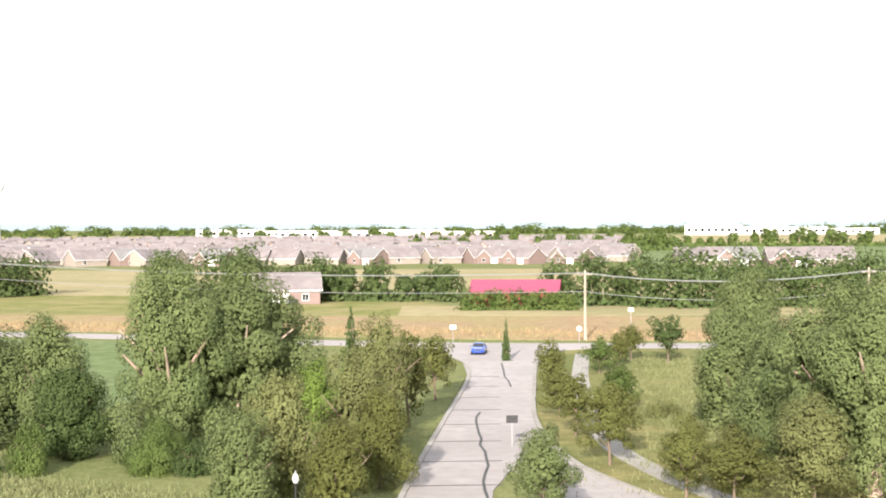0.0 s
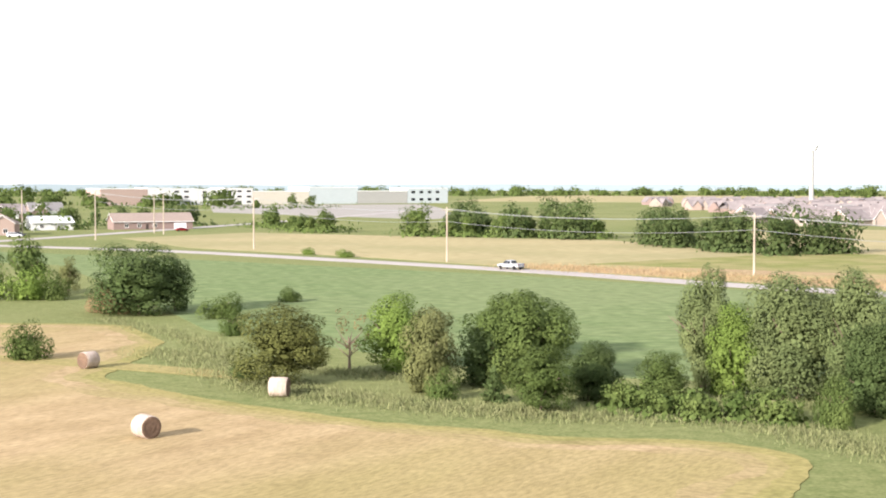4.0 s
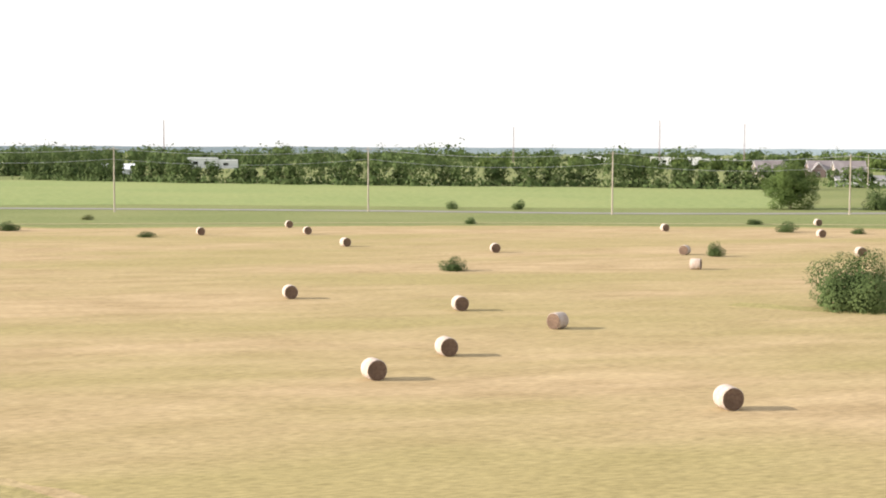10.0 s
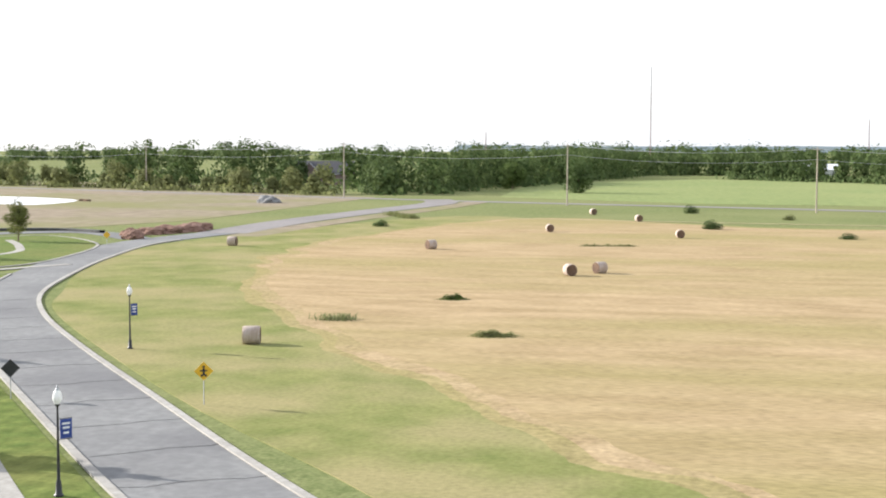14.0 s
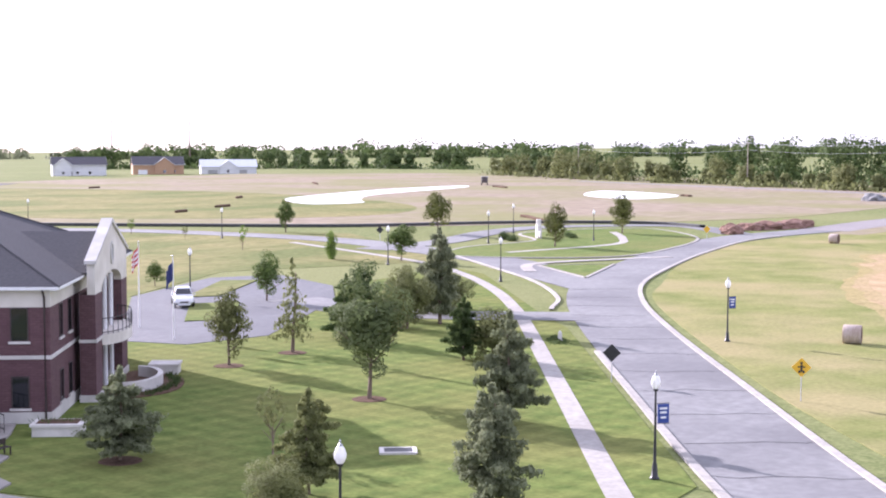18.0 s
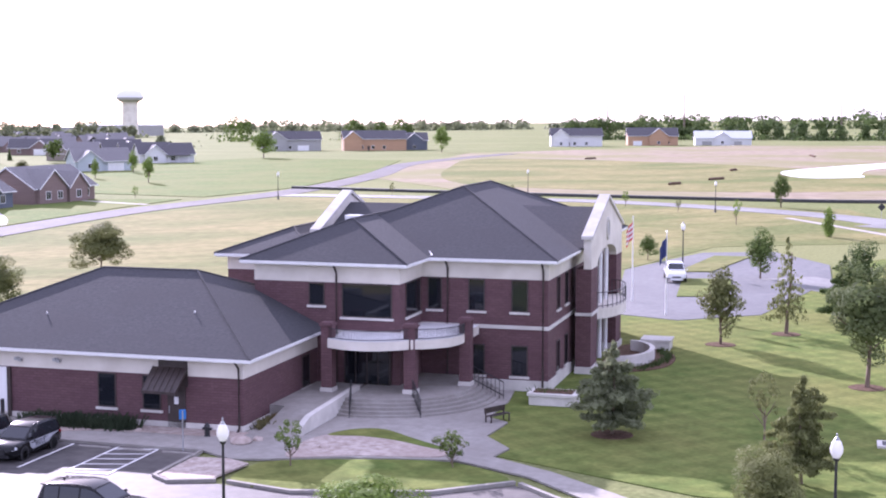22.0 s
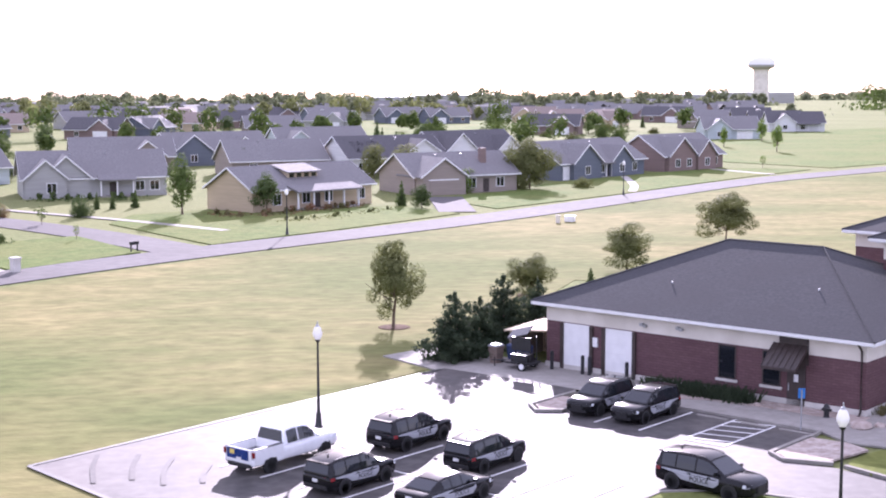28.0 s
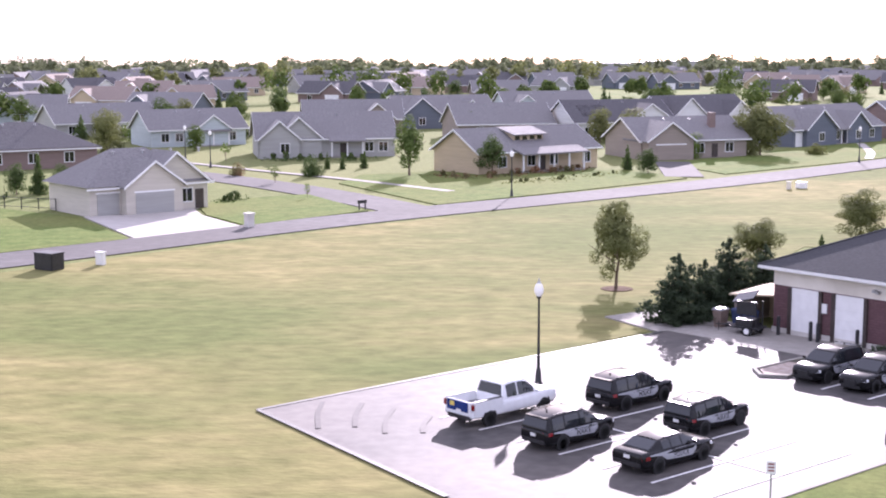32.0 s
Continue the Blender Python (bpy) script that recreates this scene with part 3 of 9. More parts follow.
ribbon("soil_bank", [(-146, -281), (-168, -243), (-194, -203), (-212, -180), (-240, -163), (-256, -142), (-252, -126)], 1.4, 0.55, M_TAR, "low black silt fence round the building land", "fence", thick=0.55)
area("visitor_car_park", [(-101, -117), (-121, -126), (-129, -122), (-123, -108), (-112, -98), (-88, -84.5), (-80, -86), (-78, -92)], 0.05, M_VISITOR, "smooth grey visitor car park", "road", smooth=False)
area("car_park_island", [(-90, -97), (-100, -107), (-104, -104), (-94, -94.5)], 0.14, M_LAWN, "kerbed grass island in the visitor car park", "lawn", smooth=False)
area("car_park_island_back", [(-104, -112), (-119, -122), (-122, -119), (-107, -110)], 0.14, M_MEADOW, "kerbed dry grass island behind the visitor car park", "lawn", smooth=False)


def kerb(name, pts, width, height, label="pale concrete kerb", closed=False):
    ribbon(name, spline(pts, 8, closed) + ([pts[0]] if closed else []), width, height, M_WALK, label, "kerb", thick=height, smooth=False)


def offset_line(pts, d):
    line, out = spline(pts, 8), []
    for i, p in enumerate(line):
        a, b = line[max(i - 1, 0)], line[min(i + 1, len(line) - 1)]
        v = Vector((b[0] - a[0], b[1] - a[1])).normalized()
        out.append((p[0] - v.y * d, p[1] + v.x * d))
    return out


ribbon("kerb_road_field", offset_line([(-14, 15)] + curve_road, -4.05)[:-6], 0.5, 0.15, M_WALK, "broad pale kerb and gutter", "kerb", thick=0.15, smooth=False)
ribbon("kerb_road_lawn", offset_line([(-14, 15)] + curve_road[:4], 4.05)[:-4], 0.5, 0.15, M_WALK, "broad pale kerb and gutter", "kerb", thick=0.15, smooth=False)
kerb("kerb_branch", [(-118.6, -75.5), (-120.5, -76.6), (-127, -80.0), (-135.5, -86.8), (-144.2, -95.4), (-155, -108.5), (-165.5, -121.5)], 0.45, 0.14)
kerb("kerb_entrance_west", [(-3.5, 62), (-1.9, 93), (0.8, 127), (3.4, 160), (3.0, 178), (-1.5, 197)], 0.4, 0.14)
kerb("kerb_entrance_east", [(14.5, 88), (10.6, 100), (9.0, 113), (8.8, 128), (10.2, 150), (12.5, 178), (17, 194)], 0.4, 0.14)
kerb("kerb_green", [(-166, -122), (-180, -131), (-200, -131), (-214, -143), (-231, -141), (-241, -131), (-224, -113), (-200, -105), (-178, -104)], 0.5, 0.13, closed=True)
for line in ([(-149, -90), (-160, -104), (-168, -97), (-149, -90)],):
    ribbon("kerb_fork", line, 0.4, 0.15, M_WALK, "pale kerb of the fork island", "kerb", thick=0.15, smooth=False)

# tar-sealed joints on the entrance road and cracks on the asphalt
for k in range(9):
    y = 84 + k * 9.5
    ribbon("tar_joint", [(-2.4 + (y - 84) * 0.06, y), (4.2 + (y - 84) * 0.035, y + 0.3)], 0.16, 0.075, M_TAR, "thin black tar seam", "seam", thick=0.01, smooth=False)
rng = random.Random(4)
ribbon("tar_crack", [(3.4 + rng.uniform(-0.3, 0.3) + 0.02 * k, 82 + 3.2 * k) for k in range(16)], 0.2, 0.077, M_TAR, "wandering black tar-sealed crack", "crack", thick=0.01, smooth=False)
ribbon("tar_crack", [(7.6 + rng.uniform(-0.2, 0.2), 150 + 3.2 * k) for k in range(9)], 0.18, 0.077, M_TAR, "wandering black tar-sealed crack", "crack", thick=0.01, smooth=False)
for k in range(12):
    d = 5 + k * 8.2
    a = Vector((-62.3, -25)) + (Vector((-128, -75)) - Vector((-62.3, -25))).normalized() * d
    n = Vector((-0.6, 0.8)) * 4.2
    ribbon("pavement_crack", [(a.x + n.x * s + rng.uniform(-0.5, 0.5), a.y + n.y * s + rng.uniform(-0.5, 0.5)) for s in (-1, -0.6, -0.2, 0.2, 0.6, 1)], 0.055, 0.07, M_TAR, "thin dark crack in worn asphalt", "crack", thick=0.008, smooth=False)


# ---- the station's car park and paths ----
area("car_park", site_pts([(-24.6, -33.3), (-24.6, -4.6), (-14.9, -4.2), (-14.6, -9.2), (-13.6, -10.0), (-12.6, -9.4), (-12.5, -4.5), (-0.3, -4.6), (-0.2, -9.5), (0.6, -10.4), (2.4, -10.2), (3.2, -10.0),
                           (6.9, -10.6), (13.0, -9.2), (16.3, -6.5), (19.5, -9.5), (27, -16), (40, -24), (40, -36), (-9, -34.9)]),
     0.05, M_LOT, "smooth asphalt car park shining in low sun", "road", smooth=False)
area("garage_apron", site_pts([(-30.1, -4.2), (-29.7, -0.1), (-24.3, 0.4), (-20.4, 0.6), (-14, 0.6), (-14, -3.9), (-14.8, -4.2), (-24.6, -4.6), (-24.6, -5.3)]), 0.07, M_CONCRETE, "pale concrete apron before the garage doors", "pavement", smooth=False)
area("front_walk", site_pts([(-14, 0.3), (-14, -3.9), (-12.5, -4.4), (-0.3, -4.4), (1.8, -5.6), (3.3, -5.2), (7.2, -3.7), (12.5, -2.8), (16.6, -4.9), (20.2, -8.4), (34, -20), (35.2, -19), (21.5, -7.2), (17.4, -3.7), (14.0, -1.6),
                             (14.4, 0.3), (12.6, 2.7), (12.9, 6.2), (11.6, 7.2), (11.6, 12), (11.2, 15), (0.2, 15), (0.2, 0.3)]), 0.085, M_CONCRETE, "pale concrete walk leading to the entrance", "pavement", smooth=False)
area("gravel_bed", site_pts([(-12.3, -4.0), (-12.3, -0.2), (0.4, -0.2), (0.4, -1.2), (-2.0, -1.6), (-5.2, -1.6), (-8.0, -2.0)]), 0.11, M_GRAVEL, "reddish gravel bed along the wall", "bed", smooth=False)
area("gravel_entrance", site_pts([(4.2, -4.4), (4.4, 0.2), (8.0, 0.5), (10.8, -0.6), (11.6, -2.4), (7.5, -3.4)]), 0.12, M_GRAVEL, "oval bed of reddish rock mulch", "bed")
area("lawn_entrance", site_pts([(4.6, 0.4), (5.4, 2.0), (7.0, 2.5), (9.0, 1.0), (11.6, -1.0), (10.6, -0.9), (8.4, 0.2), (6.4, 0.6)]), 0.13, M_MOWN, "dark green crescent of lawn", "lawn")
area("lawn_kerb_island", site_pts([(3.7, -9.6), (3.4, -7.2), (4.0, -5.7), (7.2, -4.4), (12.3, -3.5), (15.9, -6.0), (12.8, -8.5), (6.9, -10.2)]), 0.14, M_MOWN, "kerbed lawn island with a young tree", "lawn")
area("gravel_island", site_pts([(0.0, -6.0), (0.0, -9.6), (0.8, -10.1), (2.6, -9.4), (3.1, -6.4), (1.8, -5.8)]), 0.14, M_GRAVEL, "kerbed bed of reddish gravel", "bed", smooth=False)
area("gravel_island_west", site_pts([(-14.5, -6.4), (-14.4, -9.0), (-13.6, -9.7), (-12.8, -9.0), (-12.8, -6.2)]), 0.14, M_GRAVEL, "small kerbed island of gravel", "bed", smooth=False)
area("grass_island", site_pts([(-0.5, -36), (-0.5, -18.6), (1.5, -16.6), (6, -15.4), (12, -12.4), (14.5, -13.5), (16, -18), (16, -36)]), 0.14, M_LAWN, "kerbed grass island in the car park", "lawn", smooth=False)
for name, pts, closed in (("kerb_gravel", [(-0.2, -5.9), (-0.2, -9.7), (0.8, -10.4), (2.9, -9.6)], 0), ("kerb_island", [(3.5, -9.7), (6.9, -10.5), (13.0, -8.9), (16.2, -6.2)], 0),
                          ("kerb_stalls", [(-12.5, -4.5), (-0.2, -4.6), (-0.1, -6)], 0), ("kerb_west_island", [(-14.6, -4.4), (-14.7, -9.1), (-13.6, -10), (-12.6, -9.2), (-12.5, -4.5)], 0),
                          ("kerb_grass_island", [(-0.6, -36), (-0.6, -18.5), (1.4, -16.4), (6, -15.2), (12, -12.2), (14.7, -13.3), (16.2, -18), (16.2, -36)], 0),
                          ("kerb_lawn", [(16.5, -6.4), (19.6, -9.3), (27, -15.8), (40, -23.8)], 0)):
    ribbon(name, site_pts(pts), 0.22, 0.18, M_CONCRETE, "narrow pale concrete kerb", "kerb", thick=0.18, smooth=False)
ribbon("lot_edge", site_pts([(-24.6, -33.3), (-24.6, -5.0)]), 0.25, 0.062, M_TAR, "ragged dark edge of the asphalt", "edge", thick=0.03, smooth=False)
ribbon("lot_edge", site_pts([(-24.6, -33.3), (-9, -34.9)]), 0.25, 0.062, M_TAR, "ragged dark edge of the asphalt", "edge", thick=0.03, smooth=False)


def stripe(x0, y0, x1, y1, w=0.12):
    ribbon("parking_line", site_pts([(x0, y0), (x1, y1)]), w, 0.06, M_PAINT, "worn white painted parking line", "marking", thick=0.006, smooth=False)


for x in (-17.9, -15.2, -12.75, -10.2, -7.65, -5.1, -2.5):
    stripe(x, -27.8, x, -18.4)
stripe(-17.9, -23.2, -2.5, -23.2)
for x in (-9.9, -7.25, -4.7):
    stripe(x, -10.0, x, -4.9)
for x in (-2.5,):
    stripe(x, -10.0, x, -4.9)
for k in range(5):
    stripe(-4.7, -9.6 + k * 1.05, -2.5, -9.0 + k * 1.05)
stripe(-4.7, -10.0, -2.5, -9.9)
stripe(14.5, -11.4, 17.8, -9.3)
# wheelchair mark
bm = bm_new()
for a0 in range(0, 300, 20):
    a, b = radians(a0 + 120), radians(a0 + 140)
    poly(bm, [(0.42 * math.cos(a), 0.42 * math.sin(a), 0), (0.55 * math.cos(a), 0.55 * math.sin(a), 0), (0.55 * math.cos(b), 0.55 * math.sin(b), 0), (0.42 * math.cos(b), 0.42 * math.sin(b), 0)])
box(bm, -0.12, 0.1, 0, 0.04, 0.95, 0.003)
box(bm, -0.12, 0.05, 0.004, 0.5, 0.2, 0.006)
box(bm, 0.4, -0.4, 0, 0.55, 0.2, 0.003)
tagged(part("wheelchair_mark", bm, M_PAINT, m=site_pose(-1.2, -8.6, 0.064)), "white painted wheelchair symbol on asphalt", "marking", kind="structure")
for x in (-5.9, -3.6, -1.2):
    bm = bm_new()
    box(bm, -0.9, -0.08, 0, 0.9, 0.08, 0.12)
    bmesh.ops.bevel(bm, geom=bm.edges[:], offset=0.03, segments=1, affect="EDGES")
    tagged(part("wheel_stop", bm, M_CONCRETE, m=site_pose(x, -5.2, 0.05)), "low concrete wheel stop at a parking stall", "wheel stop", "wheel stops")

# ---- the station ----
station = thing("station_building", "two-storey dark red brick station with cream bands and charcoal hip roofs", "building", SITE)


def brick_material():
    m = M_BRICK
    nt, nd = m.node_tree, m.node_tree.nodes
    br = nd.new("ShaderNodeTexBrick")
    br.inputs["Scale"].default_value = 1.0
    br.inputs["Brick Width"].default_value, br.inputs["Row Height"].default_value, br.inputs["Mortar Size"].default_value = 0.42, 0.15, 0.012
    br.inputs["Color1"].default_value, br.inputs["Color2"].default_value, br.inputs["Mortar"].default_value = (1, 1, 1, 1), (0.8, 0.8, 0.8, 1), (0.62, 0.58, 0.55, 1)
    geo = nd.new("ShaderNodeTexCoord")
    sep, com, add = nd.new("ShaderNodeSeparateXYZ"), nd.new("ShaderNodeCombineXYZ"), nd.new("ShaderNodeMath")
    nt.links.new(geo.outputs["Object"], sep.inputs[0])
    nt.links.new(sep.outputs[0], add.inputs[0])
    nt.links.new(sep.outputs[1], add.inputs[1])
    nt.links.new(add.outputs[0], com.inputs[0])
    nt.links.new(sep.outputs[2], com.inputs[1])
    nt.links.new(com.outputs[0], br.inputs["Vector"])
    bsdf = nd["Principled BSDF"]
    old = bsdf.inputs["Base Color"].links[0].from_socket
    mul = nd.new("ShaderNodeMixRGB")
    mul.blend_type, mul.inputs[0].default_value = "MULTIPLY", 0.8
    nt.links.new(old, mul.inputs[1])
    nt.links.new(br.outputs[0], mul.inputs[2])
    nt.links.new(mul.outputs[0], bsdf.inputs["Base Color"])


brick_material()


def wall_block(x0, y0, x1, y1, z_band, z_top, belt=None, foot=0.42):
    """Plinth, brick, cream band and white gutter of one rectangular block."""
    b = bm_new()
    box(b, x0 - 0.06, y0 - 0.06, 0, x1 + 0.06, y1 + 0.06, foot)
    part("plinth", b, M_STONE, station, "pale stone plinth")
    b = bm_new()
    box(b, x0, y0, foot, x1, y1, z_band)
    part("wall", b, M_BRICK, station, "dark red brick wall")
    b = bm_new()
    box(b, x0 - 0.02, y0 - 0.02, z_band, x1 + 0.02, y1 + 0.02, z_top)
    part("frieze", b, M_STUCCO, station, "cream stucco band")
    if belt:
        b = bm_new()
        box(b, x0 - 0.07, y0 - 0.07, belt - 0.1, x1 + 0.07, y1 + 0.07, belt + 0.12)
        part("belt_course", b, M_STONE, station, "pale stone belt course")


def eaves(x0, y0, x1, y1, z, over=0.6, hide=()):
    b = bm_new()
    box(b, x0 - over, y0 - over, z - 0.03, x1 + over, y1 + over, z + 0.14)
    part("soffit", b, M_WHITE, station, "white soffit and gutter board")
    b = bm_new()
    o = over + 0.1
    for a in ((x0 - o, y0 - o, x1 + o, y0 - over + 0.02), (x0 - o, y1 + over - 0.02, x1 + o, y1 + o), (x0 - o, y0 - over, x0 - over + 0.02, y1 + over), (x1 + over - 0.02, y0 - over, x1 + o, y1 + over)):
        box(b, a[0], a[1], z + 0.03, a[2], a[3], z + 0.2)
    part("gutter", b, M_WHITE, station, "white metal gutter")


def hip_roof(x0, y0, x1, y1, z, ra, rb, name="roof"):
    """Hip roof on a rectangle, with the ridge from ra to rb."""
    b = bm_new()
    c = [b.verts.new((x, y, z)) for x, y in ((x0, y0), (x1, y0), (x1, y1), (x0, y1))]
    p, q = b.verts.new(ra), b.verts.new(rb)
    if abs(ra[0] - rb[0]) > abs(ra[1] - rb[1]):
        faces = ((c[0], c[1], q, p), (c[1], c[2], q), (c[2], c[3], p, q), (c[3], c[0], p))
    else:
        faces = ((c[0], c[1], p), (c[1], c[2], q, p), (c[2], c[3], q), (c[3], c[0], p, q))
    for f in faces:
        b.faces.new(f)
    b.faces.new(c[::-1])
    ob = part(name, b, M_SHINGLE, station, "charcoal shingle hip roof")
    caps = bm_new()
    along = abs(ra[0] - rb[0]) > abs(ra[1] - rb[1])
    edges = [((x0, y0, z), ra), ((x1, y0, z), rb if along else ra), ((x1, y1, z), rb), ((x0, y1, z), ra if along else rb), (ra, rb)]
    for a, e in edges:
        tube(caps, [Vector(a) + Vector((0, 0, 0.02)), Vector(e) + Vector((0, 0, 0.02))], [0.07, 0.07], 5)
    part("ridge_cap", caps, M_SHINGLE, ob, "dark ridge cap shingles")
    return ob


wall_block(-20.4, 0, 0, 17, 2.95, 3.9)
eaves(-20.4, 0, 0, 17, 3.9)
hip_roof(-21.1, -0.7, 0.7, 17.7, 4.1, (-12.9, 8.5, 7.6), (-6.7, 8.5, 7.6))
wall_block(-4, 10.8, 5.2, 26, 6.9, 7.95, 3.95)
wall_block(-3.9, 15.3, 13.2, 41, 6.9, 7.95, 3.95, 0.72)
wall_block(-10, 20, -4.1, 36, 6.4, 7.3)
eaves(-10, 20, -4.1, 36, 7.3)
hip_roof(-10.7, 19.3, -3.5, 36.7, 7.5, (-6.8, 24.0, 9.0), (-6.8, 32.0, 9.0))
eaves(-4, 10.8, 5.2, 26, 7.95)
eaves(-3.9, 15.3, 13.2, 41, 7.952)
hip_roof(-4.7, 10.1, 5.9, 27.5, 8.15, (0.6, 15.6, 10.35), (0.6, 23.0, 10.35))
hip_roof(-4.6, 14.6, 13.9, 41.7, 8.15, (5.4, 24.4, 12.0), (5.4, 31.8, 12.0))
b = bm_new()
tube(b, [(6.0, 14.9, 8.25), (3.3, 19.2, 9.65), (1.0, 22.2, 10.35)], [0.06, 0.06, 0.06], 5)
part("valley_flashing", b, M_WHITE, station, "thin white valley flashing")


def gable(xa, xb, side):
    """A white parapet gable with its brick piers, arch, balcony and roof, facing along x."""
    lo, hi = min(xa, xb), max(xa, xb)
    yc = 28.2
    prof = [(-6.2, 6.9), (-6.2, 8.9), (0, 11.15), (6.2, 8.9), (6.2, 6.9), (3.9, 6.9)]
    prof += [(3.9 * math.cos(radians(a)), 6.9 + 1.05 * math.sin(radians(a))) for a in range(15, 180, 15)] + [(-3.9, 6.9)]
    b = bm_new()
    rings = [[(x, yc + y, z) for y, z in prof] for x in (lo, hi)]
    loft(b, rings)
    g = part("gable", b, M_STUCCO, station, "cream stucco parapet gable with a pointed top")
    b = bm_new()
    for s in (-1, 1):
        pts = [(-6.45, 8.85), (0, 11.2), (0, 11.42), (-6.45, 9.07)]
        loft(b, [[(x, yc - s * y, z) for y, z in pts] for x in (lo - 0.12, hi + 0.12)])
    part("coping", b, M_STONE, g, "pale stone coping")
    out = hi + 0.04 if side > 0 else lo - 0.04
    b = bm_new()
    for k in range(20):
        a, c = radians(k * 18), radians(k * 18 + 18)
        loft(b, [[(out + o, yc + r * 0.75 * math.cos(q), 9.1 + r * 1.05 * math.sin(q)) for r in (0.55, 0.75) for o in ((-0.05, 0.05) if r < 0.6 else (0.05, -0.05))] for q in (a, c)], cap=False)
    part("oval_ring", b, M_STONE, g, "oval stone ring on the gable")
    b = bm_new()
    lathe(b, [(0.55, -0.02), (0.55, 0.02)], 20)
    part("oval_pane", b, M_GREY, g, "grey oval panel", m=pose(out - 0.03, yc, 9.1, 0, 90, 0) @ Matrix.Diagonal((1.0, 0.75, 1, 1)))
    for y0, y1 in ((-6.2, -3.9), (3.9, 6.2)):
        b = bm_new()
        box(b, lo - 0.5 * (side > 0), yc + y0, 0.5, hi + 0.5 * (side < 0), yc + y1, 6.9)
        part("pier", b, M_BRICK, station, "dark red brick pier")
        part("pier_base", box(bm_new(), lo - 0.55, yc + y0 - 0.06, 0, hi + 0.08, yc + y1 + 0.06, 0.5), M_STONE, station, "pale stone pier base")
        part("pier_belt", box(bm_new(), lo - 0.55, yc + y0 - 0.06, 3.85, hi + 0.08, yc + y1 + 0.06, 4.05), M_STONE, station, "pale stone belt of the pier")
    # balcony with a bowed front
    arc = [(hi - 0.3 + 1.5 * math.cos(radians(a)) if side > 0 else lo + 0.3 - 1.5 * math.cos(radians(a)), yc + 3.9 * math.sin(radians(a))) for a in range(-90, 91, 12)]
    inner = hi - 2.2 if side > 0 else lo + 2.2
    b = bm_new()
    slab(b, (arc + [(inner, yc + 3.9), (inner, yc - 3.9)])[::side], 3.35, 4.05)
    part("balcony", b, M_STUCCO, station, "cream bowed balcony slab")
    railing = bm_new()
    for i, p in enumerate(arc):
        tube(railing, [(p[0], p[1], 4.05), (p[0], p[1], 5.1)], [0.02, 0.02], 4)
    for z in (4.2, 5.1):
        tube(railing, [(x, y, z) for x, y in arc], [0.03] * len(arc), 5)
    part("balcony_railing", railing, M_BLACK, station, "black metal balcony railing")
    b = bm_new()
    tube(b, [(hi - 0.3 if side > 0 else lo + 0.3, yc - 1.2, 0.3), (hi - 0.3 if side > 0 else lo + 0.3, yc - 1.2, 7.6)], [0.16, 0.16], 10)
    tube(b, [(hi - 0.3 if side > 0 else lo + 0.3, yc + 1.2, 0.3), (hi - 0.3 if side > 0 else lo + 0.3, yc + 1.2, 7.6)], [0.16, 0.16], 10)
    part("porch_column", b, M_WHITE, station, "slim white porch columns")
    # roof behind the gable
    b = bm_new()
    back = 6.0 if side > 0 else 4.5
    v = [(hi - 0.3 if side > 0 else lo + 0.3, yc - 6.1, 8.25), (hi - 0.3 if side > 0 else lo + 0.3, yc, 10.55), (hi - 0.3 if side > 0 else lo + 0.3, yc + 6.1, 8.25)]
    w = [(back, y, z) for _, y, z in v]
    loft(b, [v, w])
    part("gable_roof", b, M_SHINGLE, station, "charcoal shingle roof behind the gable")


gable(14.1, 14.6, 1)
gable(-4.6, -4.1, -1)


def window(x0, z0, x1, z1, y, axis="x", sign=-1, bars=0):
    """A dark window on a wall: frame, pane, sill. axis x: on a front at depth y; axis y: on a side at x = y."""
    m = pose(0, 0, 0) if axis == "x" else Matrix(((0, -sign * -1, 0, 0), (1, 0, 0, 0), (0, 0, 1, 0), (0, 0, 0, 1)))

    def face_box(b, a0, d0, zz0, a1, d1, zz1):
        if axis == "x":
            box(b, a0, y + sign * d1, zz0, a1, y + sign * d0, zz1)
        else:
            box(b, y + sign * d0, a0, zz0, y + sign * d1, a1, zz1)
    b = bm_new()
    face_box(b, x0 + 0.05, -0.02, z0 + 0.05, x1 - 0.05, 0.02, z1 - 0.05)
    win = part("window", b, M_DARKGLASS, station, "dark tinted window")
    for a in ((x0, z0, x0 + 0.07, z1), (x1 - 0.07, z0, x1, z1), (x0 + 0.07, z1 - 0.07, x1 - 0.07, z1), (x0 + 0.07, z0, x1 - 0.07, z0 + 0.07)):
        b = bm_new()
        face_box(b, a[0], -0.02, a[1], a[2], 0.05, a[3])
        part("frame", b, M_BRONZE, win, "dark bronze frame")
    for k in range(bars):
        c = x0 + (x1 - x0) * (k + 1) / (bars + 1)
        b = bm_new()
        face_box(b, c - 0.03, -0.02, z0 + 0.07, c + 0.03, 0.04, z1 - 0.07)
        part("mullion", b, M_BRONZE, win)
    b = bm_new()
    face_box(b, x0 - 0.1, -0.02, z0 - 0.14, x1 + 0.1, 0.12, z0)
    part("sill", b, M_STONE, win, "pale stone sill")


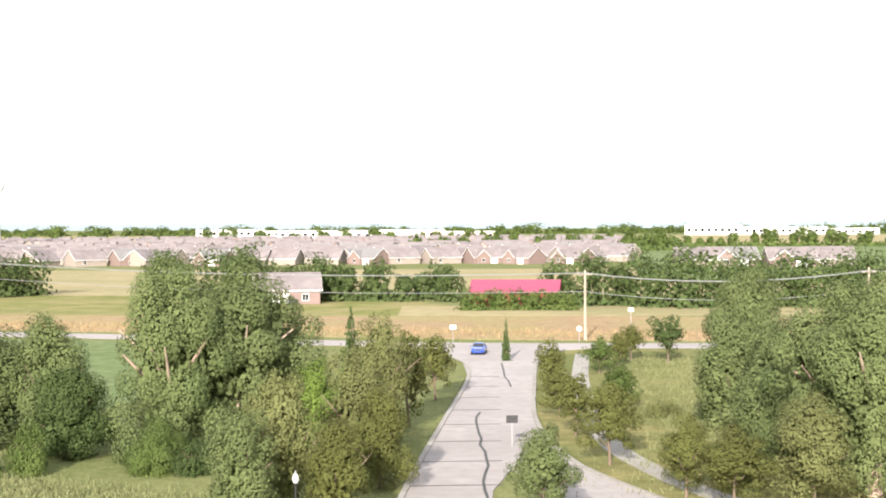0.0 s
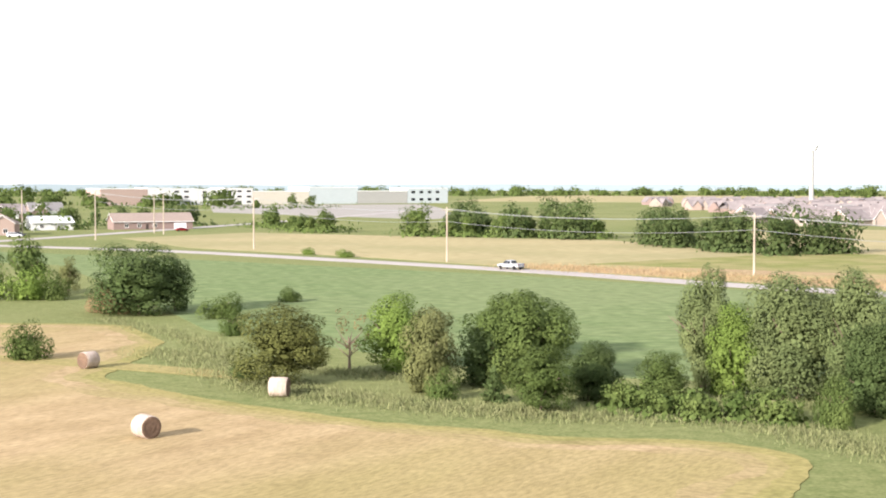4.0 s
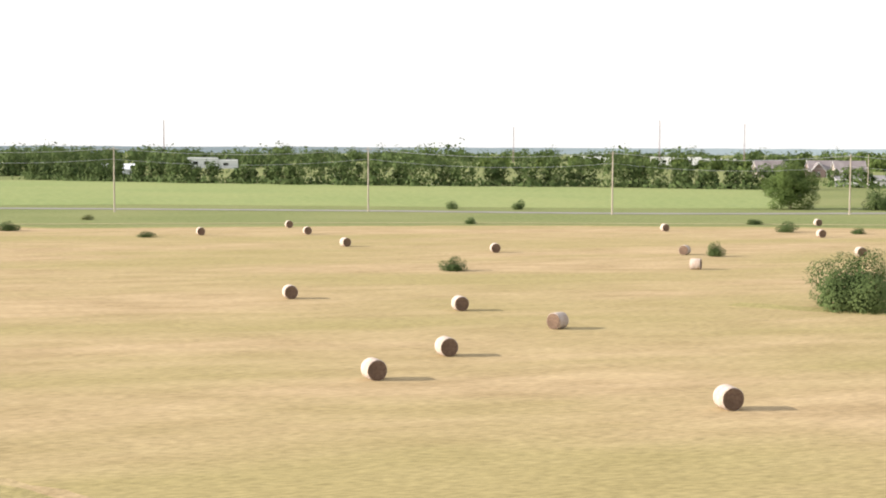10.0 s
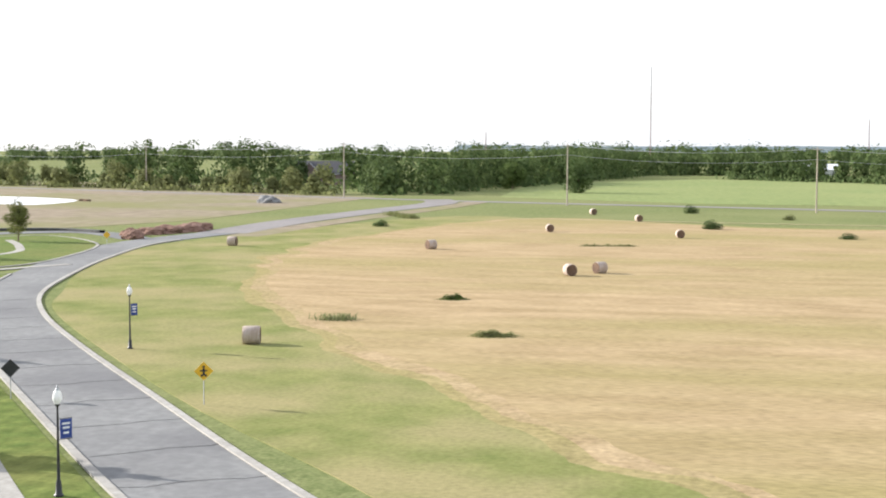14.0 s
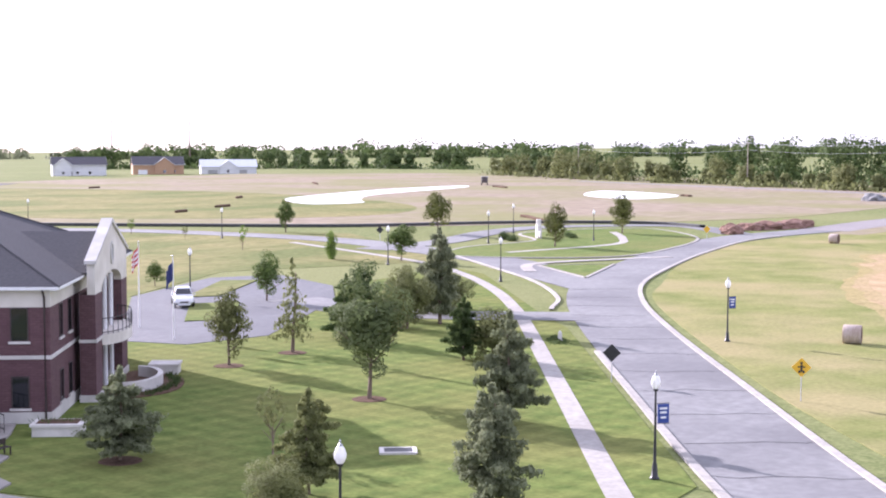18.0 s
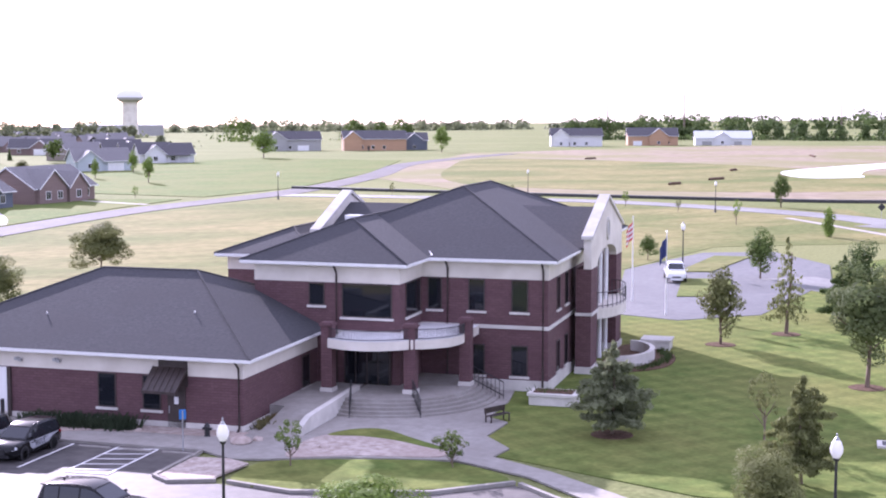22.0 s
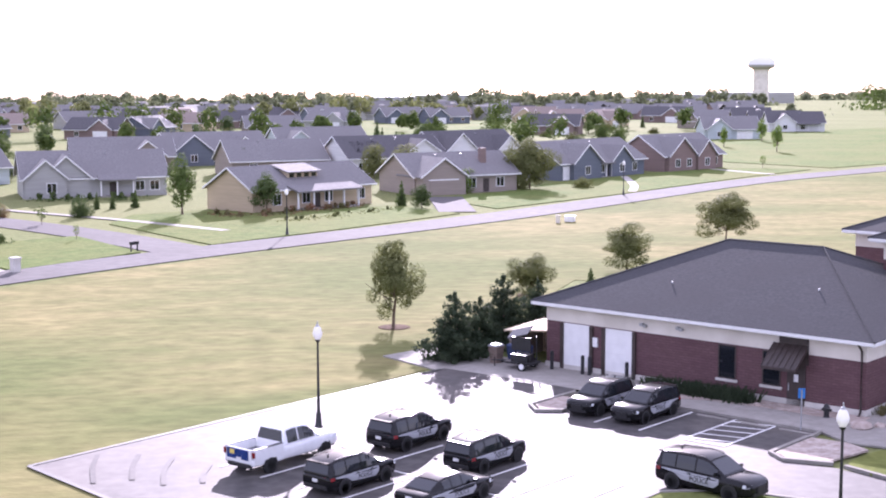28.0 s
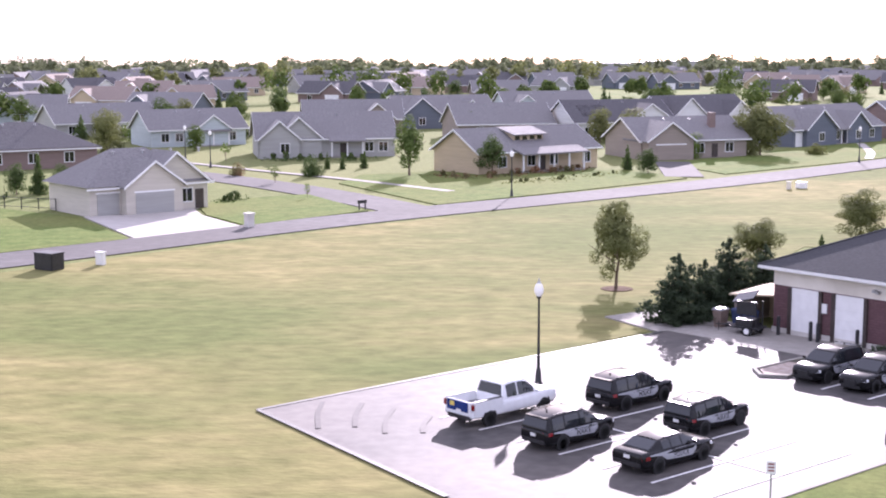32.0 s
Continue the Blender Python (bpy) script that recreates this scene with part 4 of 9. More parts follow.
for x in (8.2, 10.9):
    window(x, 4.9, x + 1.05, 6.88, 15.3)
    window(x, 0.95, x + 1.05, 2.85, 15.3)
window(5.6, 4.9, 6.5, 6.88, 15.3)
window(1.6, 4.85, 4.75, 6.88, 10.8)
window(-0.5, 5.5, 0.5, 6.85, 10.8, bars=0)
window(12.0, 4.8, 14.9, 6.88, 5.2, "y", 1)
for y in (17.8, 20.4):
    window(y, 4.8, y + 0.95, 6.85, 13.2, "y", 1)
    window(y, 0.9, y + 0.95, 2.85, 13.2, "y", 1)
window(-8.6, 1.0, -7.5, 2.9, 0)
window(-5.9, 1.0, -4.8, 2.9, 0)
window(8.3, 0.9, 9.5, 2.8, 0.0, "y", 1, bars=0)


def downpipe(x, y, z):
    b = bm_new()
    tube(b, [(x + 0.0, y - 0.6, z), (x, y - 0.15, z - 0.45), (x, y - 0.12, 0.3), (x, y - 0.4, 0.12)], [0.07] * 4, 6)
    part("downpipe", b, M_BRONZE, station, "dark bronze downpipe")


downpipe(-0.2, 0, 3.95)
downpipe(12.9, 15.3, 7.95)
downpipe(6.9, 15.3, 7.95)
downpipe(1.3, 10.8, 7.95)

# garage doors, entrance door with awning, wall lights and roof vents on the low wing
for x in (-19.1, -16.1):
    door = part("garage_door", box(bm_new(), x, -0.05, 0.08, x + 1.9, 0.02, 2.9), M_WHITE, station, "white sectional garage door")
    for k in range(1, 5):
        part("door_section", box(bm_new(), x + 0.03, -0.075, 0.08 + k * 0.56 - 0.25, x + 1.87, -0.05, 0.08 + k * 0.56 + 0.27), M_WHITE, door)
    for a in (x - 0.22, x + 1.9):
        part("door_jamb", box(bm_new(), a, -0.14, 0.08, a + 0.22, 0.0, 2.9), M_BRONZE, door, "dark door jamb")
b = bm_new()
box(b, -17.0, -0.1, 1.7, -16.65, 0, 2.25)
part("wall_sign", b, M_WHITE, station, "small white wall plate")
door = part("side_door", box(bm_new(), -4.4, -0.06, 0.1, -3.35, 0.0, 2.35), M_BRONZE, station, "dark bronze side door")
part("door_notice", box(bm_new(), -4.0, -0.075, 1.4, -3.75, -0.06, 1.8), M_WHITE, door, "white paper notice")
part("door_handle", tube(bm_new(), [(-4.28, -0.12, 0.9), (-4.28, -0.12, 1.3)], [0.025, 0.025], 5), M_GREY, door)
part("awning_back", box(bm_new(), -4.9, -0.08, 2.36, -3.2, 0.0, 3.89), M_BRONZE, station, "dark bronze panel behind the awning")
b = bm_new()
loft(b, [[(x, -0.08, 3.4), (x, -1.5, 2.35), (x, -1.5, 2.2), (x, -0.08, 3.2)] for x in (-5.2, -3.2)])
awn = part("awning", b, M_BRONZE, station, "dark standing-seam metal awning")
for k in range(7):
    x = -5.2 + k * 2.0 / 6
    b = bm_new()
    tube(b, [(x, -0.08, 3.43), (x, -1.5, 2.38)], [0.025, 0.025], 4)
    part("seam", b, M_BRONZE, awn)
for x, z in ((-13.6, 3.35), (-11.2, 3.4)):
    b = bm_new()
    box(b, x, -0.3, z, x + 0.18, -0.02, z + 0.16)
    box(b, x + 0.22, -0.3, z - 0.05, x + 0.38, -0.05, z + 0.1)
    part("flood_light", b, M_GREY, station, "small twin wall lamps")
part("door_mat", box(bm_new(), -5.0, -2.3, 0.1, -3.4, -1.2, 0.125), M_BLACK, station, "black entrance mat")


def vent(x, y, z, r=0.045, h=0.28):
    z -= 0.12
    b = bm_new()
    lathe(b, [(r * 1.8, z - 0.15), (r * 1.8, z), (r, z + 0.03), (r, z + h)], 8, (x, y))
    part("roof_vent", b, M_WHITE, station, "white roof vent pipe")


for x, y, z in ((-13.5, 3.0, 5.45), (-4.6, 3.8, 5.75), (-13.8, 9.8, 7.1), (-13.2, 9.8, 7.2), (-17.6, 9.0, 5.5)):
    vent(x, y, z)
b = bm_new()
box(b, -3.0, 24.0, 9.1, -2.0, 25.0, 9.9)
part("roof_unit", b, M_WHITE, station, "white rooftop ventilation box")

# the entrance: platform, round steps, columns, bowed balconies and railings
CX, CY = 4.3, 11.6
for k in range(5):
    r = 6.6 - 0.34 * k
    pts = [(CX + r * math.cos(radians(a)), CY + r * math.sin(radians(a))) for a in range(-100, 29, 6)]
    b = bm_new()
    slab(b, [(3.2, 11.6), (3.2, pts[0][1])] + pts + [(CX + r * math.cos(radians(28)), 15.2), (3.2, 15.2)], 0.08 + 0.16 * k, 0.08 + 0.16 * (k + 1))
    part("step", b, M_CONCRETE, station, "rounded concrete step")
b = bm_new()
slab(b, [(0.0, 3.5), (3.0, 3.5), (3.0, 15.2), (0.0, 15.2)], 0.08, 0.88)
part("ramp_landing", b, M_CONCRETE, station, "raised concrete landing")
b = bm_new()
loft(b, [[(x, -0.3, 0.08), (x, 3.5, 0.08), (x, 3.5, 0.88), (x, -0.3, 0.12)] for x in (0.9, 3.0)])
part("ramp", b, M_CONCRETE, station, "sloping concrete ramp")
b = bm_new()
loft(b, [[(x, 0.0, 0.05), (x, 9.0, 0.05), (x, 9.0, 1.15), (x, 1.2, 0.95), (x, 0.0, 0.6)] for x in (3.0, 3.35)])
part("ramp_wall", b, M_STONE, station, "pale stone ramp wall")
for x, y in ((1.7, 8.2), (6.5, 8.9), (8.9, 12.2)):
    b = bm_new()
    box(b, x - 0.34, y - 0.34, 1.12, x + 0.34, y + 0.34, 4.72)
    col = part("column", b, M_BRICK, station, "square brick column")
    b = bm_new()
    box(b, x - 0.40, y - 0.40, 0.5, x + 0.40, y + 0.40, 1.12)
    part("column_base", b, M_STONE, col, "pale stone base")
    b = bm_new()
    box(b, x - 0.42, y - 0.42, 4.72, x + 0.42, y + 0.42, 4.84)
    box(b, x - 0.34, y - 0.34, 4.84, x + 0.34, y + 0.34, 4.92)
    part("column_cap", b, M_BRICK, col, "brick cap")


def bowed(p, q, bulge, back):
    """A bowed slab between two columns, with railing."""
    p, q = Vector(p), Vector(q)
    d = q - p
    n = Vector((d.y, -d.x)).normalized()
    arc = [tuple(p + d * t + n * bulge * 4 * t * (1 - t)) for t in (k / 12 for k in range(13))]
    b = bm_new()
    slab(b, arc + back, 3.48, 4.0)
    s = part("balcony", b, M_STUCCO, station, "cream bowed balcony slab")
    rail = bm_new()
    for i in range(len(arc) - 1):
        for t in (0, 0.25, 0.5, 0.75):
            x, y = arc[i][0] + (arc[i + 1][0] - arc[i][0]) * t, arc[i][1] + (arc[i + 1][1] - arc[i][1]) * t
            tube(rail, [(x, y + 0.08, 4.0), (x, y + 0.08, 4.62)], [0.014, 0.014], 4)
    for z in (4.1, 4.62):
        tube(rail, [(x, y + 0.08, z) for x, y in arc], [0.022] * len(arc), 4)
    part("railing", rail, M_BLACK, s, "black balcony railing")
    b = bm_new()
    slab(b, arc + back, 4.004, 4.02)
    part("deck", b, M_WHITE, s, "pale balcony deck")


bowed((1.8, 7.8), (6.5, 8.4), 0.95, [(6.5, 10.7), (1.8, 10.7)])
bowed((6.6, 8.5), (8.9, 11.8), 0.75, [(8.9, 15.2), (5.3, 15.2), (5.3, 10.7), (6.6, 10.7)])
ent = part("entrance_door", box(bm_new(), 1.8, 10.55, 0.9, 4.7, 10.75, 3.3), M_BRONZE, station, "wide dark glazed entrance")
for k in range(4):
    x = 1.9 + k * 0.7
    part("door_leaf", box(bm_new(), x, 10.5, 0.95, x + 0.6, 10.55, 2.95), M_DARKGLASS, ent, "dark glass door leaf")
part("entrance_light", box(bm_new(), 3.1, 9.4, 3.28, 3.4, 9.7, 3.39), M_GLOBE, station, "small ceiling lamp under the balcony")


def handrail(p, q, drop):
    b = bm_new()
    p, q = Vector(p), Vector(q)
    n = 9
    for k in range(n):
        a = p.lerp(q, k / (n - 1))
        tube(b, [a + Vector((0, 0, -0.15)), a + Vector((0, 0, 0.95))], [0.02, 0.02], 4)
    for z in (0.15, 0.95):
        tube(b, [p + Vector((0, 0, z)), q + Vector((0, 0, z))], [0.035, 0.035], 5)
    part("handrail", b, M_BLACK, station, "black metal step railing")


handrail((3.6, 6.8, 0.9), (4.2, 4.8, 0.2), 0)
handrail((6.9, 7.9, 0.9), (8.0, 5.9, 0.2), 0)
handrail((8.9, 13.2, 0.95), (11.2, 12.2, 0.2), 0)

# planters and the round terrace wall
b = bm_new()
box(b, 12.9, 11.4, 0.03, 15.6, 13.0, 0.75)
box(b, 12.8, 11.3, 0.6, 15.7, 13.1, 0.76)
tagged(part("planter", b, M_STONE, m=SITE), "pale stone planter box by the corner", "planter")
tagged(part("planter_soil", box(bm_new(), 13.1, 11.6, 0.76, 15.4, 12.8, 0.80), M_MULCH, m=SITE), "dark planting soil", "soil", kind="stuff")
b = bm_new()
outer = [(15.6 + 2.3 * math.cos(radians(a)), 28.2 + 3.7 * math.sin(radians(a)), 0) for a in range(-85, 86, 10)]
inner = [(15.6 + 1.95 * math.cos(radians(a)), 28.2 + 3.35 * math.sin(radians(a)), 0) for a in range(-85, 86, 10)]
loft(b, [[(o[0], o[1], 0), (o[0], o[1], 0.85), (i[0], i[1], 0.85), (i[0], i[1], 0)] for o, i in zip(outer, inner)])
tagged(part("terrace_wall", b, M_STONE, m=SITE), "low curved pale stone terrace wall", "wall")
b = bm_new()
box(b, 16.4, 32.6, 0.03, 18.4, 34.4, 0.8)
box(b, 16.3, 32.5, 0.68, 18.5, 34.5, 0.81)
tagged(part("planter", b, M_STONE, m=SITE), "pale stone planter box beside the terrace", "planter")
area("mulch_bed", site_pts([(14.8, 23), (16.6, 23.2), (18.7, 25.2), (19.3, 28.2), (18.7, 31.2), (16.6, 33.4), (14.8, 33.4)]), 0.06, M_MULCH, "dark mulch bed round the terrace", "bed")

# faint curved tyre marks in the corner of the car park
M_MARK = surf("tyre_mark", (0.045, 0.043, 0.042), (0.068, 0.064, 0.062), 2.0, 0.70, 0.15, spec=0.15, **G)
for pts in (((-23.82, -30.16), (-22.17, -31.58), (-20.02, -33.07)), ((-22.43, -28.85), (-21.02, -30.23), (-19.18, -31.66)), ((-20.68, -28.29), (-19.26, -29.86), (-17.49, -31.27)), ((-18.51, -27.86), (-17.43, -29.15), (-16.46, -29.95))):
    ribbon("tyre_mark", [tuple(p) for p in site_pts(list(pts))], 0.24, 0.062, M_MARK, "faint dark curved tyre mark on asphalt", "tyre mark", thick=0.002)

# ---- vehicles ----
M_CARBLACK = surf("black_car_paint", (0.006, 0.006, 0.007), (0.009, 0.009, 0.010), 3, 0.12, spec=0.28)
M_CARWHITE = surf("white_car_paint", (0.72, 0.73, 0.74), (0.78, 0.79, 0.80), 3, 0.22, spec=0.5, coat=0.6)
M_CARSILVER = surf("silver_decal", (0.28, 0.29, 0.31), (0.36, 0.37, 0.39), 3, 0.35, spec=0.5)
M_CARBLUE = surf("blue_car_paint", (0.02, 0.06, 0.30), (0.03, 0.08, 0.36), 3, 0.2, spec=0.5, coat=0.6)
M_CARGREY = surf("grey_car_paint", (0.10, 0.105, 0.11), (0.13, 0.135, 0.14), 3, 0.22, spec=0.5, coat=0.6)
M_CARGLASS = glass("car_glass", (0.016, 0.019, 0.023), 0.03)
M_TYRE = surf("tyre_rubber", (0.018, 0.018, 0.018), (0.030, 0.030, 0.029), 6, 0.9, 0.2)
M_RIM = surf("wheel_rim", (0.28, 0.28, 0.29), (0.36, 0.36, 0.37), 4, 0.35, metal=0.7)
M_RED = surf("red_lens", (0.16, 0.008, 0.010), (0.22, 0.012, 0.014), 3, 0.2)
M_LENS = surf("clear_lens", (0.60, 0.62, 0.64), (0.70, 0.72, 0.74), 3, 0.1)
M_BLUELENS = surf("blue_lens", (0.015, 0.035, 0.14), (0.025, 0.05, 0.19), 3, 0.2)
M_PLATE = surf("plate_white", (0.66, 0.66, 0.64), (0.74, 0.74, 0.72), 3, 0.4)


SIDE = ((0.80, 0.0), (0.93, 0.05), (0.985, 0.16), (1.0, 0.36), (1.0, 0.58), (0.985, 0.76), (0.955, 0.88), (0.90, 0.96), (0.78, 1.0))


def body_ring(x, z0, z1, hw):
    """A rounded cross-section of a car body: tucked sill, full flank, soft shoulder."""
    half = [(x, hw * w, z0 + (z1 - z0) * u) for w, u in SIDE]
    return half + [(x, -y, z) for x, y, z in half[::-1]]


def bevelled(x0, y0, z0, x1, y1, z1, r=0.03):
    b = box(bm_new(), x0, y0, z0, x1, y1, z1)
    bmesh.ops.bevel(b, geom=b.edges[:], offset=r, segments=2, affect="EDGES")
    return b


def wheel(parent, x, y, r):
    s = 1 if y > 0 else -1
    b = bm_new()
    lathe(b, [(r * 0.62, -0.11), (r * 0.95, -0.11), (r, -0.07), (r, 0.07), (r * 0.95, 0.11), (r * 0.62, 0.11)], 20)
    t = part("wheel", b, M_TYRE, parent, "black tyre on a grey rim", m=pose(x, y, r, 90, 0, 0))
    b = bm_new()
    lathe(b, [(r * 0.62, -0.02), (r * 0.6, 0.10), (r * 0.3, 0.06), (r * 0.2, 0.10)], 14)
    rim = part("rim", b, M_RIM, t, "grey wheel rim", m=pose(0, 0, 0, 180 if s > 0 else 0, 0, 0))
    return rim


def car(name, label, m, kind="suv", paint=None, roof=None, police=False, group=""):
    """A car with its nose along x, standing on z = 0."""
    c = thing(name, label, "car" if kind != "pickup" else "pickup", m, group)
    paint = paint or M_CARBLACK
    if kind == "suv":
        body = [(-2.50, 0.62, 0.92, 0.74), (-2.46, 0.46, 1.02, 0.86), (-2.36, 0.36, 1.07, 0.94), (-2.0, 0.31, 1.10, 0.985), (-1.4, 0.29, 1.10, 1.0), (-0.4, 0.28, 1.08, 1.0), (0.6, 0.28, 1.06, 1.0), (1.1, 0.28, 1.07, 0.995), (1.6, 0.29, 1.07, 0.99), (2.0, 0.31, 1.03, 0.96), (2.25, 0.33, 0.97, 0.90), (2.42, 0.38, 0.89, 0.78), (2.50, 0.46, 0.78, 0.62)]
        cab = [(-2.44, 1.03, 1.10, 0.86, 0.82), (-2.24, 1.04, 1.62, 0.91, 0.74), (-1.9, 1.05, 1.69, 0.94, 0.75), (-1.2, 1.05, 1.735, 0.95, 0.77), (-0.5, 1.05, 1.75, 0.95, 0.775), (0.05, 1.05, 1.71, 0.95, 0.765), (0.36, 1.04, 1.62, 0.94, 0.75), (1.22, 1.0, 1.09, 0.90, 0.84)]
        wb, r, hw = 1.48, 0.37, 0.90
    elif kind == "sedan":
        body = [(-2.52, 0.55, 0.90, 0.74), (-2.46, 0.42, 0.99, 0.86), (-2.3, 0.32, 1.02, 0.92), (-1.5, 0.26, 1.03, 0.95), (-0.5, 0.24, 0.99, 0.955), (0.9, 0.24, 0.96, 0.95), (1.6, 0.25, 0.93, 0.94), (2.1, 0.28, 0.87, 0.90), (2.38, 0.32, 0.80, 0.80), (2.50, 0.40, 0.68, 0.64)]
        cab = [(-2.0, 0.99, 1.04, 0.80, 0.74), (-1.25, 0.98, 1.36, 0.87, 0.65), (-0.8, 0.98, 1.425, 0.88, 0.66), (-0.3, 0.97, 1.45, 0.89, 0.665), (0.25, 0.97, 1.42, 0.88, 0.655), (1.32, 0.94, 0.99, 0.84, 0.76)]
        wb, r, hw = 1.52, 0.35, 0.86
    else:
        body = [(-2.95, 0.62, 0.80, 0.90), (-2.9, 0.52, 0.84, 0.98), (-1.6, 0.46, 0.85, 1.0), (-1.02, 0.45, 0.85, 1.0), (-0.96, 0.45, 1.19, 1.0), (0.2, 0.45, 1.18, 1.01), (1.2, 0.45, 1.19, 1.0), (2.1, 0.46, 1.18, 0.985), (2.55, 0.48, 1.13, 0.95), (2.82, 0.52, 1.05, 0.88), (2.93, 0.60, 0.92, 0.78)]
        cab = [(-0.95, 1.16, 1.24, 0.92, 0.88), (-0.82, 1.17, 1.84, 0.94, 0.74), (-0.2, 1.17, 1.92, 0.95, 0.76), (0.45, 1.17, 1.90, 0.95, 0.755), (0.72, 1.17, 1.84, 0.94, 0.74), (1.55, 1.16, 1.22, 0.91, 0.84)]
        wb, r, hw = 1.86, 0.40, 0.93

    def flank(x, z):
        """Half width of the body at x and height z."""
        for p, q in zip(body, body[1:]):
            if p[0] <= x <= q[0]:
                u = (x - p[0]) / (q[0] - p[0])
                _, z0, z1, w = (g + (h - g) * u for g, h in zip(p, q))
                k = min(max((z - z0) / (z1 - z0), 0), 1)
                for (wa, ua), (wc, uc) in zip(SIDE, SIDE[1:]):
                    if ua <= k <= uc:
                        return w * (wa + (wc - wa) * (k - ua) / (uc - ua))
    b = bm_new()
    loft(b, [body_ring(*s) for s in body])
    part("body", b, paint, c, smooth=True)
    for x in (-wb, wb):
        for s in (-1, 1):
            part("wheel_arch", lathe(bm_new(), [(r * 1.13, -0.02), (r * 1.13, 0.006)], 20), M_BLACK, c, m=pose(x, s * (flank(x, r + 0.2)), r + 0.06, -90 * s, 0, 0))
    fine = []
    for p, q in zip(cab, cab[1:]):
        for i in range(4):
            fine.append(tuple(g + (h - g) * i / 4 for g, h in zip(p, q)))
    fine.append(cab[-1])
    b = bm_new()
    loft(b, [[(x, s * (w0 + (w1 - w0) * a - d), z0 + (z1 - z0) * e) for s, a, d, e in ((1, 0, 0, 0), (1, 0.45, -0.012, 0.45), (1, 0.86, 0, 0.86), (1, 1, 0.05, 0.97), (1, 1, 0.22, 1.0), (-1, 1, 0.22, 1.0), (-1, 1, 0.05, 0.97), (-1, 0.86, 0, 0.86), (-1, 0.45, -0.012, 0.45), (-1, 0, 0, 0))] for x, z0, z1, w0, w1 in fine])
    part("cabin", b, paint, c, smooth=True)

    def at(x):
        for p, q in zip(cab, cab[1:]):
            if p[0] <= x <= q[0]:
                u = (x - p[0]) / (q[0] - p[0])
                return [g + (h - g) * u for g, h in zip(p, q)]
    for name, p, q in (("rear_window", cab[0], cab[1]), ("windscreen", cab[-1], cab[-2])):
        b = bm_new()
        out = Vector((-(q[2] - p[2]), 0, q[0] - p[0]) if p[0] < q[0] else (q[2] - p[2], 0, p[0] - q[0])).normalized() * 0.012
        ring = []
        for u, k in ((0.10, 0.97), (0.93, 0.96)):
            x, z, w = (p[i] + (q[i] - p[i]) * u for i in (0, 2, 4))
            ring.append([Vector((x, s * (w * k - 0.03), z)) for s in (-1, 1)])
        loft(b, [[r_ + out * g for r_ in (ring[0][0], ring[0][1], ring[1][1], ring[1][0])] for g in (-0.5, 1)])
        part(name, b, M_CARGLASS, c, "dark tinted glass")
    x0, x1 = cab[1][0] + 0.16, cab[-2][0] + (0.46 if kind != "sedan" else 0.55)
    if kind == "sedan":
        x0 -= 0.1
    cuts = [x0 + (x1 - x0) * q for q in ((0, 0.25, 0.28, 0.61, 0.64, 1) if kind != "pickup" else (0, 0.36, 0.41, 1))]
    for s in (-1, 1):
        for xa, xb in zip(cuts[::2], cuts[1::2]):
            b = bm_new()
            rows = []
            for i in range(7):
                x = xa + (xb - xa) * i / 6
                _, z0, z1, w0, w1 = at(x)
                lo, hi = max(0.06 * 0.7 / max(z1 - z0, 0.1), 0.05), 0.87
                rows.append([(x, s * (w0 + (w1 - w0) * v + g), z0 + (z1 - z0) * v) for v, g in ((lo, -0.03), (lo, 0.02), (0.45, 0.03), (hi, 0.016), (hi, -0.03))])
            loft(b, rows)
            part("side_window", b, M_CARGLASS, c, "dark tinted glass")
    tops = [s for s in cab if s[2] > cab[0][2] + 0.2]
    b = bm_new()
    loft(b, [[(x, -w1 + 0.02, z1 - 0.05), (x, w1 - 0.02, z1 - 0.05), (x, w1 - 0.07, z1 + 0.005), (x, w1 - 0.3, z1 + 0.03), (x, -w1 + 0.3, z1 + 0.03), (x, -w1 + 0.07, z1 + 0.005)] for x, z0, z1, w0, w1 in tops])
    part("roof", b, roof or paint, c, smooth=True)
    if kind == "suv":
        for s in (-1, 1):
            part("roof_rail", tube(bm_new(), [(-1.95, s * 0.68, 1.69), (-1.85, s * 0.68, 1.75), (-0.7, s * 0.70, 1.79), (0.1, s * 0.69, 1.74), (0.2, s * 0.69, 1.68)], [0.018] * 5, 5), M_BLACK, c, "black roof rail")
        part("spoiler", bevelled(-2.42, -0.68, 1.60, -2.15, 0.68, 1.655, 0.02), paint, c)
        part("roof_aerial", lathe(bm_new(), [(0.05, 1.72), (0.045, 1.80), (0.01, 1.84)], 8, (-1.6, 0)), M_BLACK, c, "small black roof aerial")
        if police:
            part("push_bar", bevelled(2.47, -0.36, 0.45, 2.56, 0.36, 0.80), M_BLACK, c, "black push bar")
    for x in (-wb, wb):
        for y in (-hw, hw):
            wheel(c, x, y, r)
    x0, x1 = body[0][0], body[-1][0]
    zt = body[4][2]
    for s in (-1, 1):
        xh = body[-3][0]
        b = bm_new()
        loft(b, [[(x, s * (flank(x, z) + g), z) for z, g in ((zt - 0.33, -0.05), (zt - 0.33, 0.012), (zt - 0.20, 0.012), (zt - 0.20, -0.05))] for x in (xh - 0.12, xh, body[-2][0] - 0.02)])
        part("headlight", b, M_LENS, c, "clear headlight")
        b = bm_new()
        zl = zt - 0.26 if kind != "pickup" else 0.98
